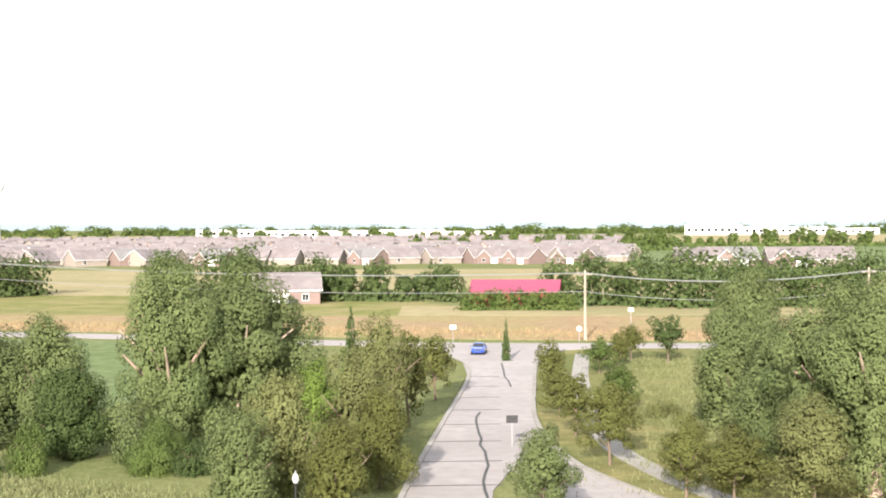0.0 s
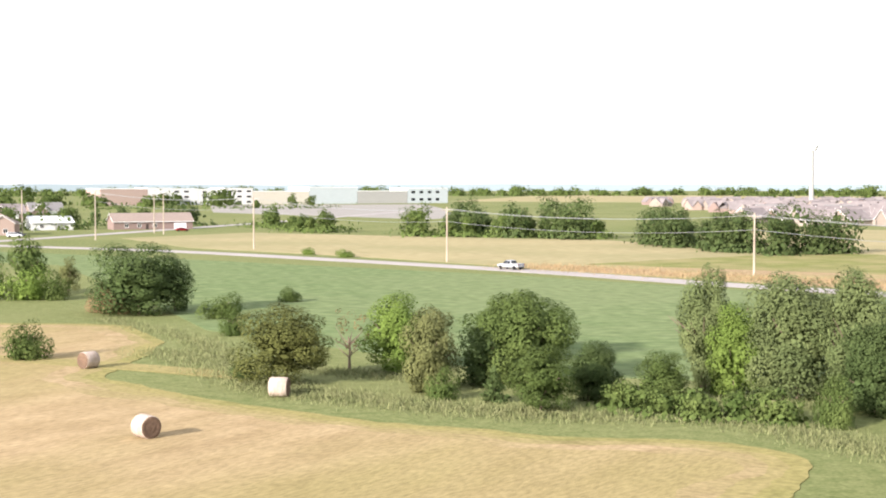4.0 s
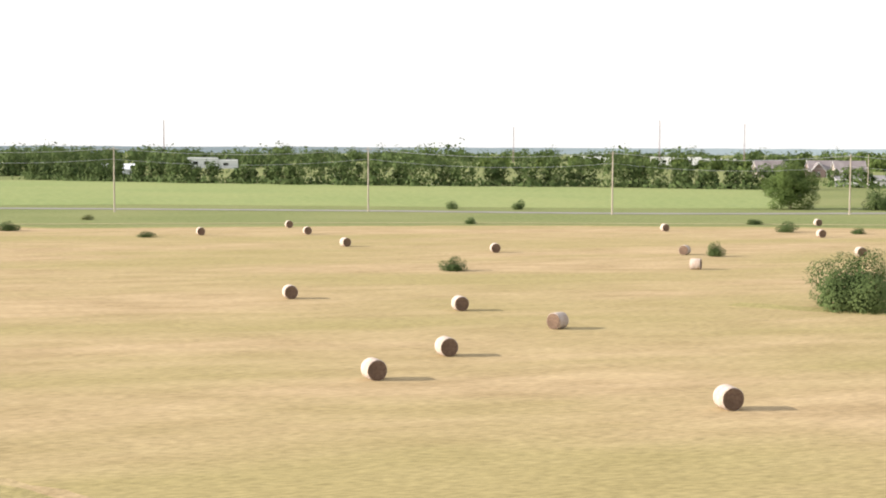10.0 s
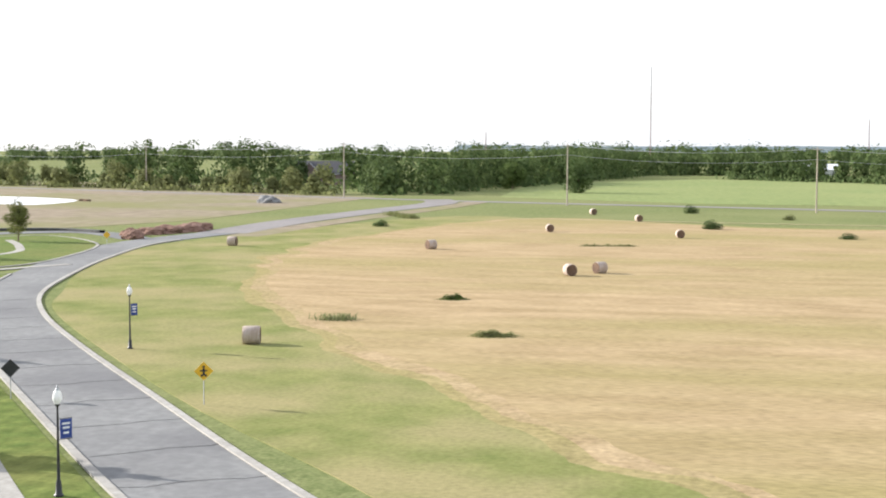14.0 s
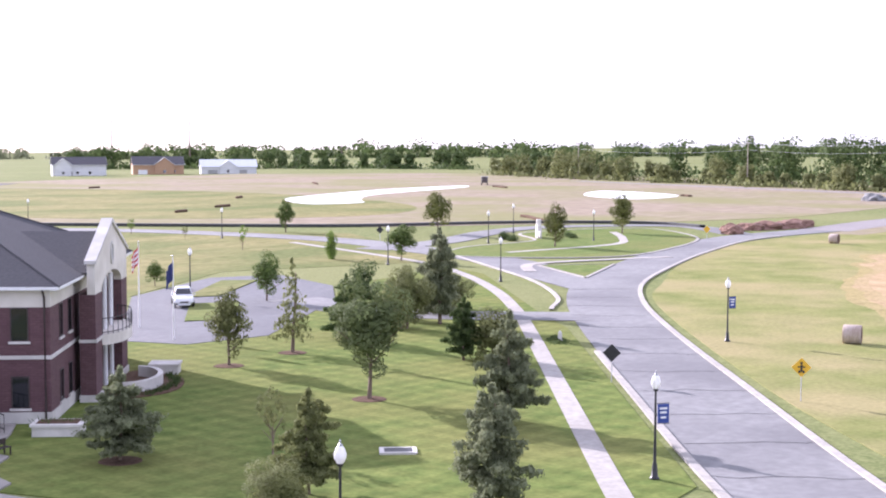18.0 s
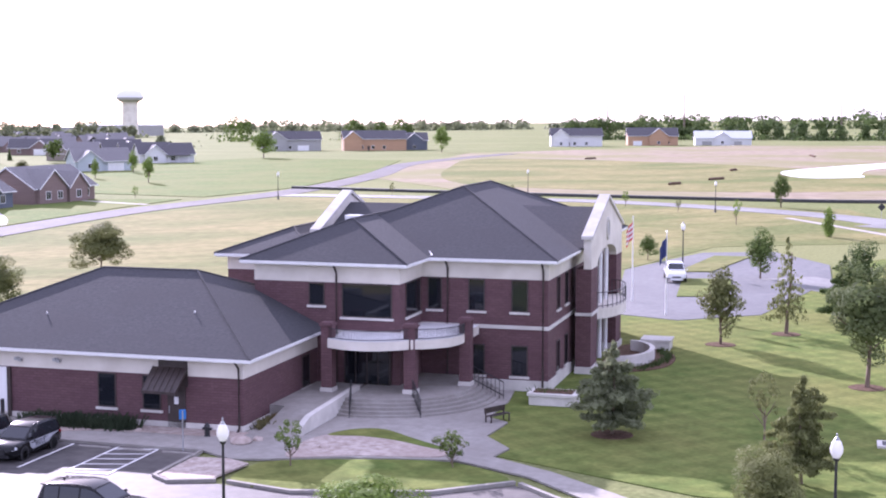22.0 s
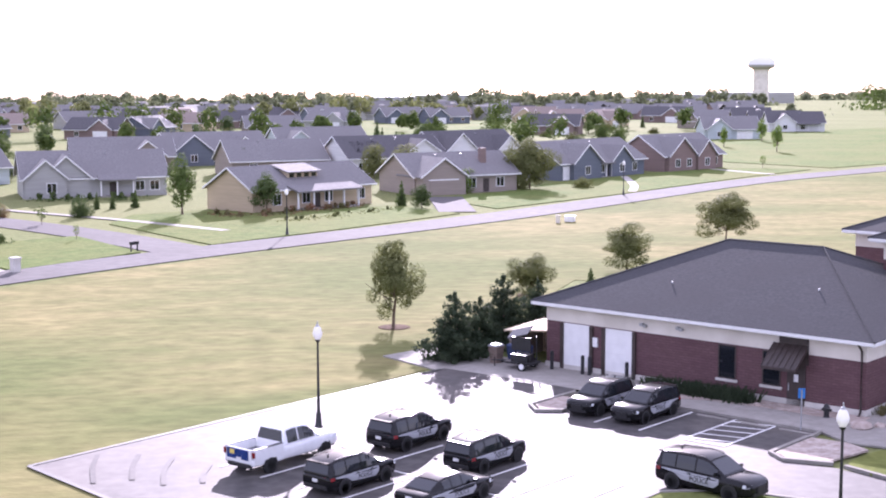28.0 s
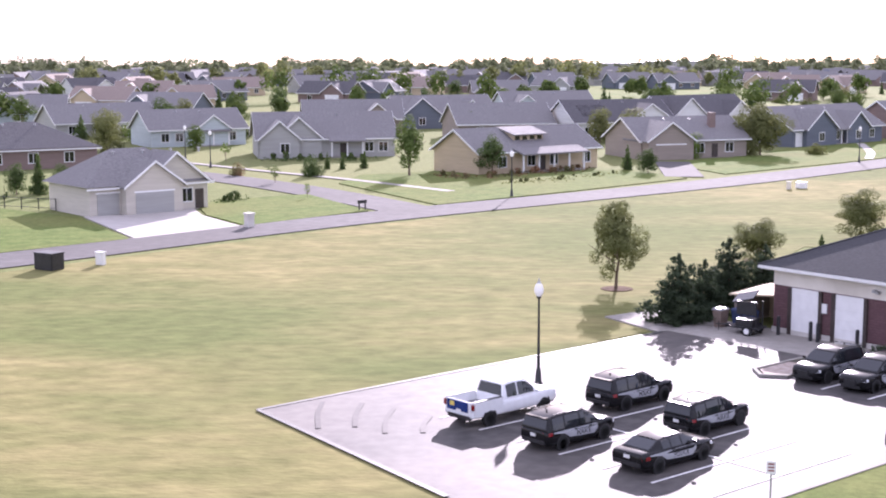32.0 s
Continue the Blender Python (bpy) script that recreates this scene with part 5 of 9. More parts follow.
        if kind == "pickup":
            box(b, -2.97, s * 0.93 - 0.065, 0.95, -2.82, s * 0.93 + 0.078, 1.22)
        else:
            loft(b, [[(x, s * (flank(x, z) + g), z) for z, g in ((zl, -0.08), (zl, 0.012), (zl + 0.15, 0.012), (zl + 0.15, -0.08))] for x in (body[0][0] + 0.025, body[2][0], body[2][0] + 0.22)])
        part("tail_light", b, M_RED, c, "red tail light")
        part("mirror", bevelled(cab[-2][0] + 0.42, s * (hw + 0.17) - 0.1, zt - 0.0, cab[-2][0] + 0.56, s * (hw + 0.17) + 0.1, zt + 0.14), paint, c)
        for x in ((-0.55, 0.45) if kind != "pickup" else (0.1,)):
            part("door_handle", bevelled(x - 0.1, s * flank(x, 0.9) - 0.015, 0.90, x + 0.1, s * flank(x, 0.9) + 0.03, 0.945, 0.012), paint, c)
    part("front_bumper", bevelled(x1 - 0.16, -0.62, 0.34, x1 + 0.03, 0.62, 0.54), M_BLACK if police else paint, c)
    part("grille", bevelled(x1 - 0.1, -0.45, 0.57, x1 + 0.012, 0.45, 0.76), M_BLACK, c, "black grille")
    part("number_plate", box(bm_new(), x0 - 0.03, -0.16, 0.74, x0 + 0.02, 0.16, 0.88), M_PLATE, c, "white number plate")
    part("rear_bumper", bevelled(x0 - 0.04, -0.76, 0.42, x0 + 0.18, 0.76, 0.62), M_BLACK, c)
    if kind == "pickup":
        part("bed_floor", box(bm_new(), -2.84, -0.80, 0.855, -1.02, 0.80, 0.875), M_CARGREY, c, "grey floor of the open cargo bed")
        for s in (-1, 1):
            side = part("bed_side", bevelled(-2.9, s * 0.91 - 0.10, 0.72, -1.0, s * 0.91 + 0.10, 1.30), paint, c)
            part("bed_rail", box(bm_new(), -2.88, s * 0.91 - 0.09, 1.302, -1.02, s * 0.91 + 0.09, 1.325), M_BLACK, side, "black plastic bed rail")
        gate = part("tailgate", bevelled(-2.95, -0.86, 0.74, -2.84, 0.86, 1.30), paint, c)
        if police:
            part("tailgate_graphic", box(bm_new(), -2.962, -0.62, 0.78, -2.95, 0.80, 1.26), M_BLUELENS, gate, "navy blue tailgate graphic")
            part("tailgate_badge", box(bm_new(), -2.968, 0.30, 0.98, -2.962, 0.60, 1.20), surf("yellow_decal", (0.60, 0.47, 0.10), (0.68, 0.54, 0.14), 3, 0.4), gate, "yellow badge shape")
    if police and kind != "pickup":
        dz = 0.0 if kind == "suv" else -0.06
        for s in (-1, 1):
            b = bm_new()
            rows = []
            for x, za, zb in ((-2.05, 0.93, 0.97), (-1.35, 0.84, 0.98), (-1.0, 0.62, 0.98), (-0.2, 0.56, 0.97), (0.7, 0.52, 0.96), (0.95, 0.72, 0.95)):
                rows.append([(x, s * (flank(x, z) + g), z) for z, g in ((za + dz, -0.02), (za + dz, 0.008), ((za + zb) / 2 + dz, 0.010), (zb + dz, 0.008), (zb + dz, -0.02))])
            loft(b, rows)
            d = part("door_panel", b, M_CARSILVER, c, "silver door panel with dark lettering")
            txt = bpy.data.curves.new("lettering", "FONT")
            txt.body, txt.size, txt.align_x, txt.extrude = "POLICE", 0.30, "CENTER", 0.004
            txt.materials.append(M_CARBLACK)
            t = new("lettering", txt)
            t.parent = d
            t.matrix_basis = pose(-0.05, s * (flank(0, 0.75) + 0.014), 0.63 + dz, 90, 0, 0 if s < 0 else 180)
    return c


SUV_LABEL = "glossy black police SUV with silver doors, parked on asphalt"
group = "police SUVs in the car park"
FIT = Matrix.Diagonal((0.94, 0.94, 0.95, 1))
suv = car("police_suv", SUV_LABEL, site_pose(-14.3, -19.0, 0.05, 92.5) @ FIT, "suv", police=True, group=group)
for x, y, a in ((-11.5, -25.9, 92), (-9.1, -19.65, 92.5)):
    copy_thing(suv, site_pose(x, y, 0.05, a) @ FIT)
for x, y, a in ((-11.35, -7.4, -88), (-8.6, -7.3, -90)):
    tagged(copy_thing(suv, site_pose(x, y, 0.05, a) @ FIT), "black police SUV parked nose out by the gravel bed")
car("police_suv", "black police SUV with silver doors, waiting on the drive", site_pose(0.8, -16.7, 0.05, -2) @ FIT, "suv", police=True, group=group)
car("police_sedan", "black police sedan with silver doors, parked on asphalt", site_pose(-6.7, -25.2, 0.05, 92) @ FIT, "sedan", police=True)
car("pickup_truck", "white pickup truck with an open bed and blue tailgate", site_pose(-16.5, -25.2, 0.05, 93) @ Matrix.Diagonal((0.95, 0.95, 0.95, 1)), "pickup", M_CARWHITE, police=True)
car("white_pickup", "white utility vehicle parked in the visitor car park", site_pose(13.6, 75.5, 0.05, -80), "pickup", M_CARWHITE)
car("blue_car", "bright blue car at the end of the entrance road", pose(5.3, 189, 0.065, 0, 0, -95), "sedan", M_CARBLUE)
car("silver_pickup", "pale silver pickup on the country road", pose(-139, 250.5, 0.06, 0, 0, 166), "pickup", M_CARSILVER)

# ---- trees, bushes and bales ----
def leaf_quads(rng, lobes, n, size, spread=0.35, narrow=1.0, up=0.0):
    """Leaf cards over the surface of overlapping round lobes, as vertex and face arrays."""
    c = np.array([l[0] for l in lobes], float)
    r = np.array([l[1] for l in lobes], float)
    if r.ndim == 1:
        r = np.repeat(r[:, None], 3, 1)
    w = (r[:, 0] * r[:, 2])
    k = rng.choice(len(lobes), n, p=w / w.sum())
    d = rng.normal(size=(n, 3))
    d /= np.linalg.norm(d, axis=1)[:, None]
    rad = 1.0 - spread * rng.random(n) ** 1.7 + 0.06 * rng.normal(size=n)
    p = c[k] + d * r[k] * rad[:, None]
    nrm = d + 0.7 * rng.normal(size=(n, 3)) + np.array([0, 0, up])
    nrm /= np.linalg.norm(nrm, axis=1)[:, None]
    t = np.cross(nrm, rng.normal(size=(n, 3)))
    t /= np.linalg.norm(t, axis=1)[:, None]
    b = np.cross(nrm, t)
    s = size * (0.6 + 0.8 * rng.random(n))[:, None]
    t, b = t * s, b * s * narrow
    v = np.stack([p - t * 0.5, p - b * 0.42 + t * 0.05, p + t * 0.55, p + b * 0.42 - t * 0.05], 1).reshape(-1, 3)
    v[:, 2] = np.maximum(v[:, 2], 0.004)
    return v, np.arange(4 * n).reshape(-1, 4)


def mesh_from(name, v, f, material):
    me = bpy.data.meshes.new(name)
    me.from_pydata(v.tolist(), [], f.tolist())
    me.materials.append(material)
    return me


def cards(rng, p, nrm, size, narrow, flat=1.0):
    """Small kite-shaped leaves at points p."""
    n = len(p)
    nrm = nrm / np.linalg.norm(nrm, axis=1)[:, None]
    t = np.cross(nrm, rng.normal(size=(n, 3)))
    t /= np.linalg.norm(t, axis=1)[:, None]
    b = np.cross(nrm, t)
    s = size * (0.6 + 0.8 * rng.random(n))[:, None]
    t, b = t * s, b * s * narrow
    t[:, 2] *= flat
    b[:, 2] *= flat
    v = np.stack([p - t * 0.5, p - b * 0.42 + t * 0.05, p + t * 0.55, p + b * 0.42 - t * 0.05], 1).reshape(-1, 3)
    return v, np.arange(4 * n).reshape(-1, 4)


def wobble(rng, d, amount, freq=2.6, waves=7):
    """Uneven swelling over directions d."""
    k = rng.normal(size=(waves, 3)) * freq
    return 1 + amount * np.cos(d @ k.T + rng.random(waves) * 6.283).sum(1) / math.sqrt(waves)


# kind: foot of the crown, boughs, reach of a bough, leaves, leaf size, unevenness
BROAD = {"round": (0.03, 26, 0.165, 12000, 0.030, 0.15), "bush": (0.0, 30, 0.165, 15000, 0.0255, 0.16), "cotton": (0.04, 46, 0.118, 34000, 0.0185, 0.17), "tall": (0.05, 24, 0.155, 9500, 0.033, 0.19),
         "oval": (0.14, 34, 0.125, 10500, 0.028, 0.17), "spread": (0.25, 28, 0.115, 7500, 0.028, 0.28), "young": (0.30, 24, 0.10, 2900, 0.038, 0.20), "bare": (0.25, 14, 0.11, 650, 0.035, 0.25)}
NEEDLES = {"conifer": (6500, 0.040), "spruce": (13000, 0.034), "juniper": (20000, 0.028), "larch": (6500, 0.028)}


def broad_crown(kind, rng, far):
    """Leaves of a broad crown of width 1 and height 1: billowing boughs about an uneven body, leafy on their outsides."""
    z0, boughs, rr, n, size, amount = BROAD[kind]
    flat = 1.4 if kind == "bush" else 0.66
    if far:
        n, size = n // 4, size * 1.75
    k = np.arange(boughs)
    up = 1 - 2 * (k + 0.5) / boughs
    d = np.stack([np.sqrt(1 - up * up) * np.cos(2.4 * k), np.sqrt(1 - up * up) * np.sin(2.4 * k), up], 1) + 0.22 * rng.normal(size=(boughs, 3))
    d /= np.linalg.norm(d, axis=1)[:, None]
    rho = (0.66 + 0.34 * rng.random(boughs) ** 0.7) * wobble(rng, d, amount)
    mid, half = (z0 + 1) / 2, (1 - z0) / 2
    wide = np.ones(boughs)
    if kind == "oval":
        wide = 0.95 - 0.40 * d[:, 2]
    elif kind == "spread":
        wide = 0.78 + 0.35 * d[:, 2]
    elif kind in ("round", "tall", "cotton"):
        wide = 1.0 - 0.16 * d[:, 2]
    if kind == "bush":
        d[:, 2] = np.abs(d[:, 2])
        mid, half = 0.08, 0.90
    c = np.stack([d[:, 0] * wide * 0.42 * rho, d[:, 1] * wide * 0.42 * rho, mid + d[:, 2] * half * 0.86 * rho], 1)
    r = rr * rng.uniform(0.6, 1.4, boughs)
    tall = np.array([1, 1, 1.0 * flat])
    b = rng.choice(boughs, n, p=r ** 2 / (r ** 2).sum())
    e = rng.normal(size=(n, 3)) + 0.25 * d[b]
    e /= np.linalg.norm(e, axis=1)[:, None]
    rag = wobble(rng, e * (1 + b[:, None] % 5), 0.10, 5.0)
    p = c[b] + e * (r[b] * (1.02 - 0.42 * rng.random(n) ** 2.2) * rag)[:, None] * tall
    keep = np.ones(n, bool)
    for q in range(boughs):
        inside = (((p - c[q]) / tall) ** 2).sum(1) < (0.62 * r[q]) ** 2
        keep &= ~(inside & (b != q))
    p, e, b = p[keep], e[keep], b[keep]
    nrm = 0.9 * e + 0.45 * d[b] + np.array([0, 0, 0.25]) + 0.26 * rng.normal(size=p.shape)
    v, f = cards(rng, p, nrm, size, 0.8, flat)
    if kind not in ("young", "bare"):
        m = n // 9
        q = rng.normal(size=(m, 3))
        q /= np.linalg.norm(q, axis=1)[:, None]
        q2 = q * (0.25 + 0.42 * rng.random(m))[:, None] * np.array([0.5, 0.5, half]) + np.array([0, 0, mid])
        v2, f2 = cards(rng, q2, q + 0.4 * rng.normal(size=(m, 3)), size * 2.4, 0.9, flat)
        v, f = np.concatenate([v, v2]), np.concatenate([f, f2 + len(v)])
    side = np.percentile(np.abs(v[:, :2]), 99.3)
    v[:, :2] *= 0.5 / side
    top, low = np.percentile(v[:, 2], 99.8), np.percentile(v[:, 2], 1.5)
    if kind not in ("round", "cotton", "tall"):
        low = 0.0
    v[:, 2] = np.maximum((v[:, 2] - low) / (top - low), 0.004)
    return v, f


def needle_crown(kind, rng, far):
    """Boughs in loose tiers that shorten towards the tip, each with pads of needles."""
    out = []
    tiers = {"conifer": 14, "spruce": 10, "juniper": 12, "larch": 12}[kind]
    base = {"conifer": 0.04, "spruce": 0.17, "juniper": 0.02, "larch": 0.20}[kind]
    for i in range(tiers):
        t = i / (tiers - 1)
        z = base + (0.96 - base) * t
        full = 0.46 * (1 - t) ** {"juniper": 0.58, "spruce": 0.60, "conifer": 0.75, "larch": 0.9}[kind] + 0.025
        if kind == "spruce":
            full *= 0.80 + 0.55 * min(t, 0.3)
        arms = max(2, int((8 if kind != "spruce" else 6) * (1 - t)) + 3)
        for k in range(arms):
            a = k * 2 * math.pi / arms + i * 0.9 + rng.uniform(-0.4, 0.4)
            reach = full * rng.uniform(0.55 if kind in ("juniper", "spruce") else 0.65, 1.2)
            zz = z + rng.uniform(-0.025, 0.025) * (1.6 if kind == "spruce" else 1)
            thick = {"larch": 0.020, "spruce": 0.046, "juniper": 0.063}.get(kind, 0.035)
            for s in (0.3, 0.55, 0.8, 1.0):
                q = max(0.022, reach * {"larch": 0.13, "spruce": 0.30}.get(kind, 0.24) * (1.15 - 0.4 * s))
                lift = {"juniper": 0.12, "spruce": 0.07}.get(kind, 0.03) * s
                out.append(((math.cos(a) * reach * s * 0.9, math.sin(a) * reach * s * 0.9, zz - 0.05 * s * s + lift), (q, q, thick)))
    n, size = NEEDLES[kind]
    if far:
        n, size = n // 4, size * 1.9
    v, f = leaf_quads(rng, out, n, size, 0.6, 0.34 if kind == "juniper" else 0.5, 0.35)
    if kind != "larch":
        v2, f2 = leaf_quads(rng, [(c, tuple(0.7 * q for q in r)) for c, r in out], n // 9, size * 2.0, 0.5)
        v, f = np.concatenate([v, v2]), np.concatenate([f, f2 + len(v)])
    return v, f


crowns, trunks = {}, {}


def crown_mesh(kind, lf, seed, far):
    key = (kind, lf, seed, far)
    if key not in crowns:
        base = (kind, "", seed, far)
        if base not in crowns:
            rng = np.random.default_rng(100 * seed + len(kind))
            v, f = (broad_crown if kind in BROAD else needle_crown)(kind, rng, far)
            crowns[base] = mesh_from("crown", v, f, LEAF[lf])
            crowns[key] = crowns[base]
        else:
            me = crowns[base].copy()
            me.materials.clear()
            me.materials.append(LEAF[lf])
            crowns[key] = me
    return crowns[key]


def trunk_mesh(kind, seed, pale):
    key = (kind, seed, pale)
    if key not in trunks:
        rng = random.Random(seed)
        top = 0.85 if kind in ("conifer", "spruce", "larch", "juniper") else 0.55
        r = {"young": 0.014, "bush": 0.016, "cotton": 0.028, "bare": 0.02}.get(kind, 0.0155)
        bm = bm_new()
        bend = rng.uniform(-0.03, 0.03)
        tube(bm, [(0, 0, -0.01), (bend * 0.4, 0, top * 0.3), (bend, bend, top * 0.65), (bend * 1.4, 0, top)], [r * 1.5, r * 1.1, r * 0.8, r * 0.35], 8)
        if kind not in ("conifer", "juniper", "larch", "spruce"):
            for k in range(12 if kind == "bare" else 7):
                a = k * 2.4 + rng.uniform(-0.4, 0.4)
                z = top * rng.uniform(0.35, 0.8)
                e = rng.uniform(0.22, 0.36) if kind != "young" else 0.2
                tube(bm, [(bend * z, 0, z), (math.cos(a) * e * 0.5, math.sin(a) * e * 0.5, z + 0.10), (math.cos(a) * e, math.sin(a) * e, z + rng.uniform(0.18, 0.3))], [r * 0.6, r * 0.4, r * 0.12], 5)
        trunks[key] = mesh_of("trunk", bm, M_PALEBARK if pale else M_BARK, True)
    return trunks[key]


LEAFWORD = {"mid": "mid-green", "dark": "dark green", "olive": "olive-green", "lime": "bright yellow-green", "cotton": "silvery mid-green", "pear": "deep bronze-green", "blue": "grey-green", "juniper": "very dark green", "rust": "green and rust-brown"}
FORM = {"round": ("tree", "broad rounded {} tree with dense foliage", "tree"), "bush": ("bush", "dense low {} bush standing in grass", "bush"), "cotton": ("cottonwood_tree", "tall spreading {} cottonwood with heavy clumps", "tree"),
        "tall": ("tree", "slim upright {} tree with loose foliage", "tree"), "oval": ("street_tree", "neat egg-shaped {} ornamental tree", "tree"), "spread": ("tree", "vase-shaped {} tree with an open crown", "tree"),
        "conifer": ("conifer", "narrow pointed {} conifer", "conifer"), "spruce": ("spruce", "full conical {} spruce on the lawn", "conifer"), "juniper": ("juniper", "ragged {} juniper beside the apron", "conifer"),
        "larch": ("larch", "thin tiered {} conifer with bare gaps", "conifer"), "young": ("sapling", "young sparse {} tree with a thin trunk", "tree"), "bare": ("shrub", "half-bare {} shrub with dry twigs", "bush")}
tree_count = 0


def tree(kind, lf, x, y, h, w):
    global tree_count
    tree_count += 1
    rng = random.Random(tree_count)
    name, label, cat = FORM[kind]
    leaf_size = (BROAD[kind][4] if kind in BROAD else NEEDLES[kind][1]) * 1.75
    far = leaf_size * w / math.hypot(x, y) < 0.0019
    seed = tree_count % (4 if kind in ("round", "oval") else 3)
    ob = thing(name, label.format(LEAFWORD[lf]), cat, pose(x, y, terrain(x, y), 0, 0, rng.uniform(0, 360)), group=cat + "s")
    size = Matrix.Diagonal((w * 1.04, w * rng.uniform(0.96, 1.1), h * 1.02, 1))
    part("trunk", trunk_mesh(kind, seed, kind == "cotton"), None, ob, m=Matrix.Diagonal((h, h, h, 1)))
    part("crown", crown_mesh(kind, lf, seed, far), None, ob, m=size)
    return ob


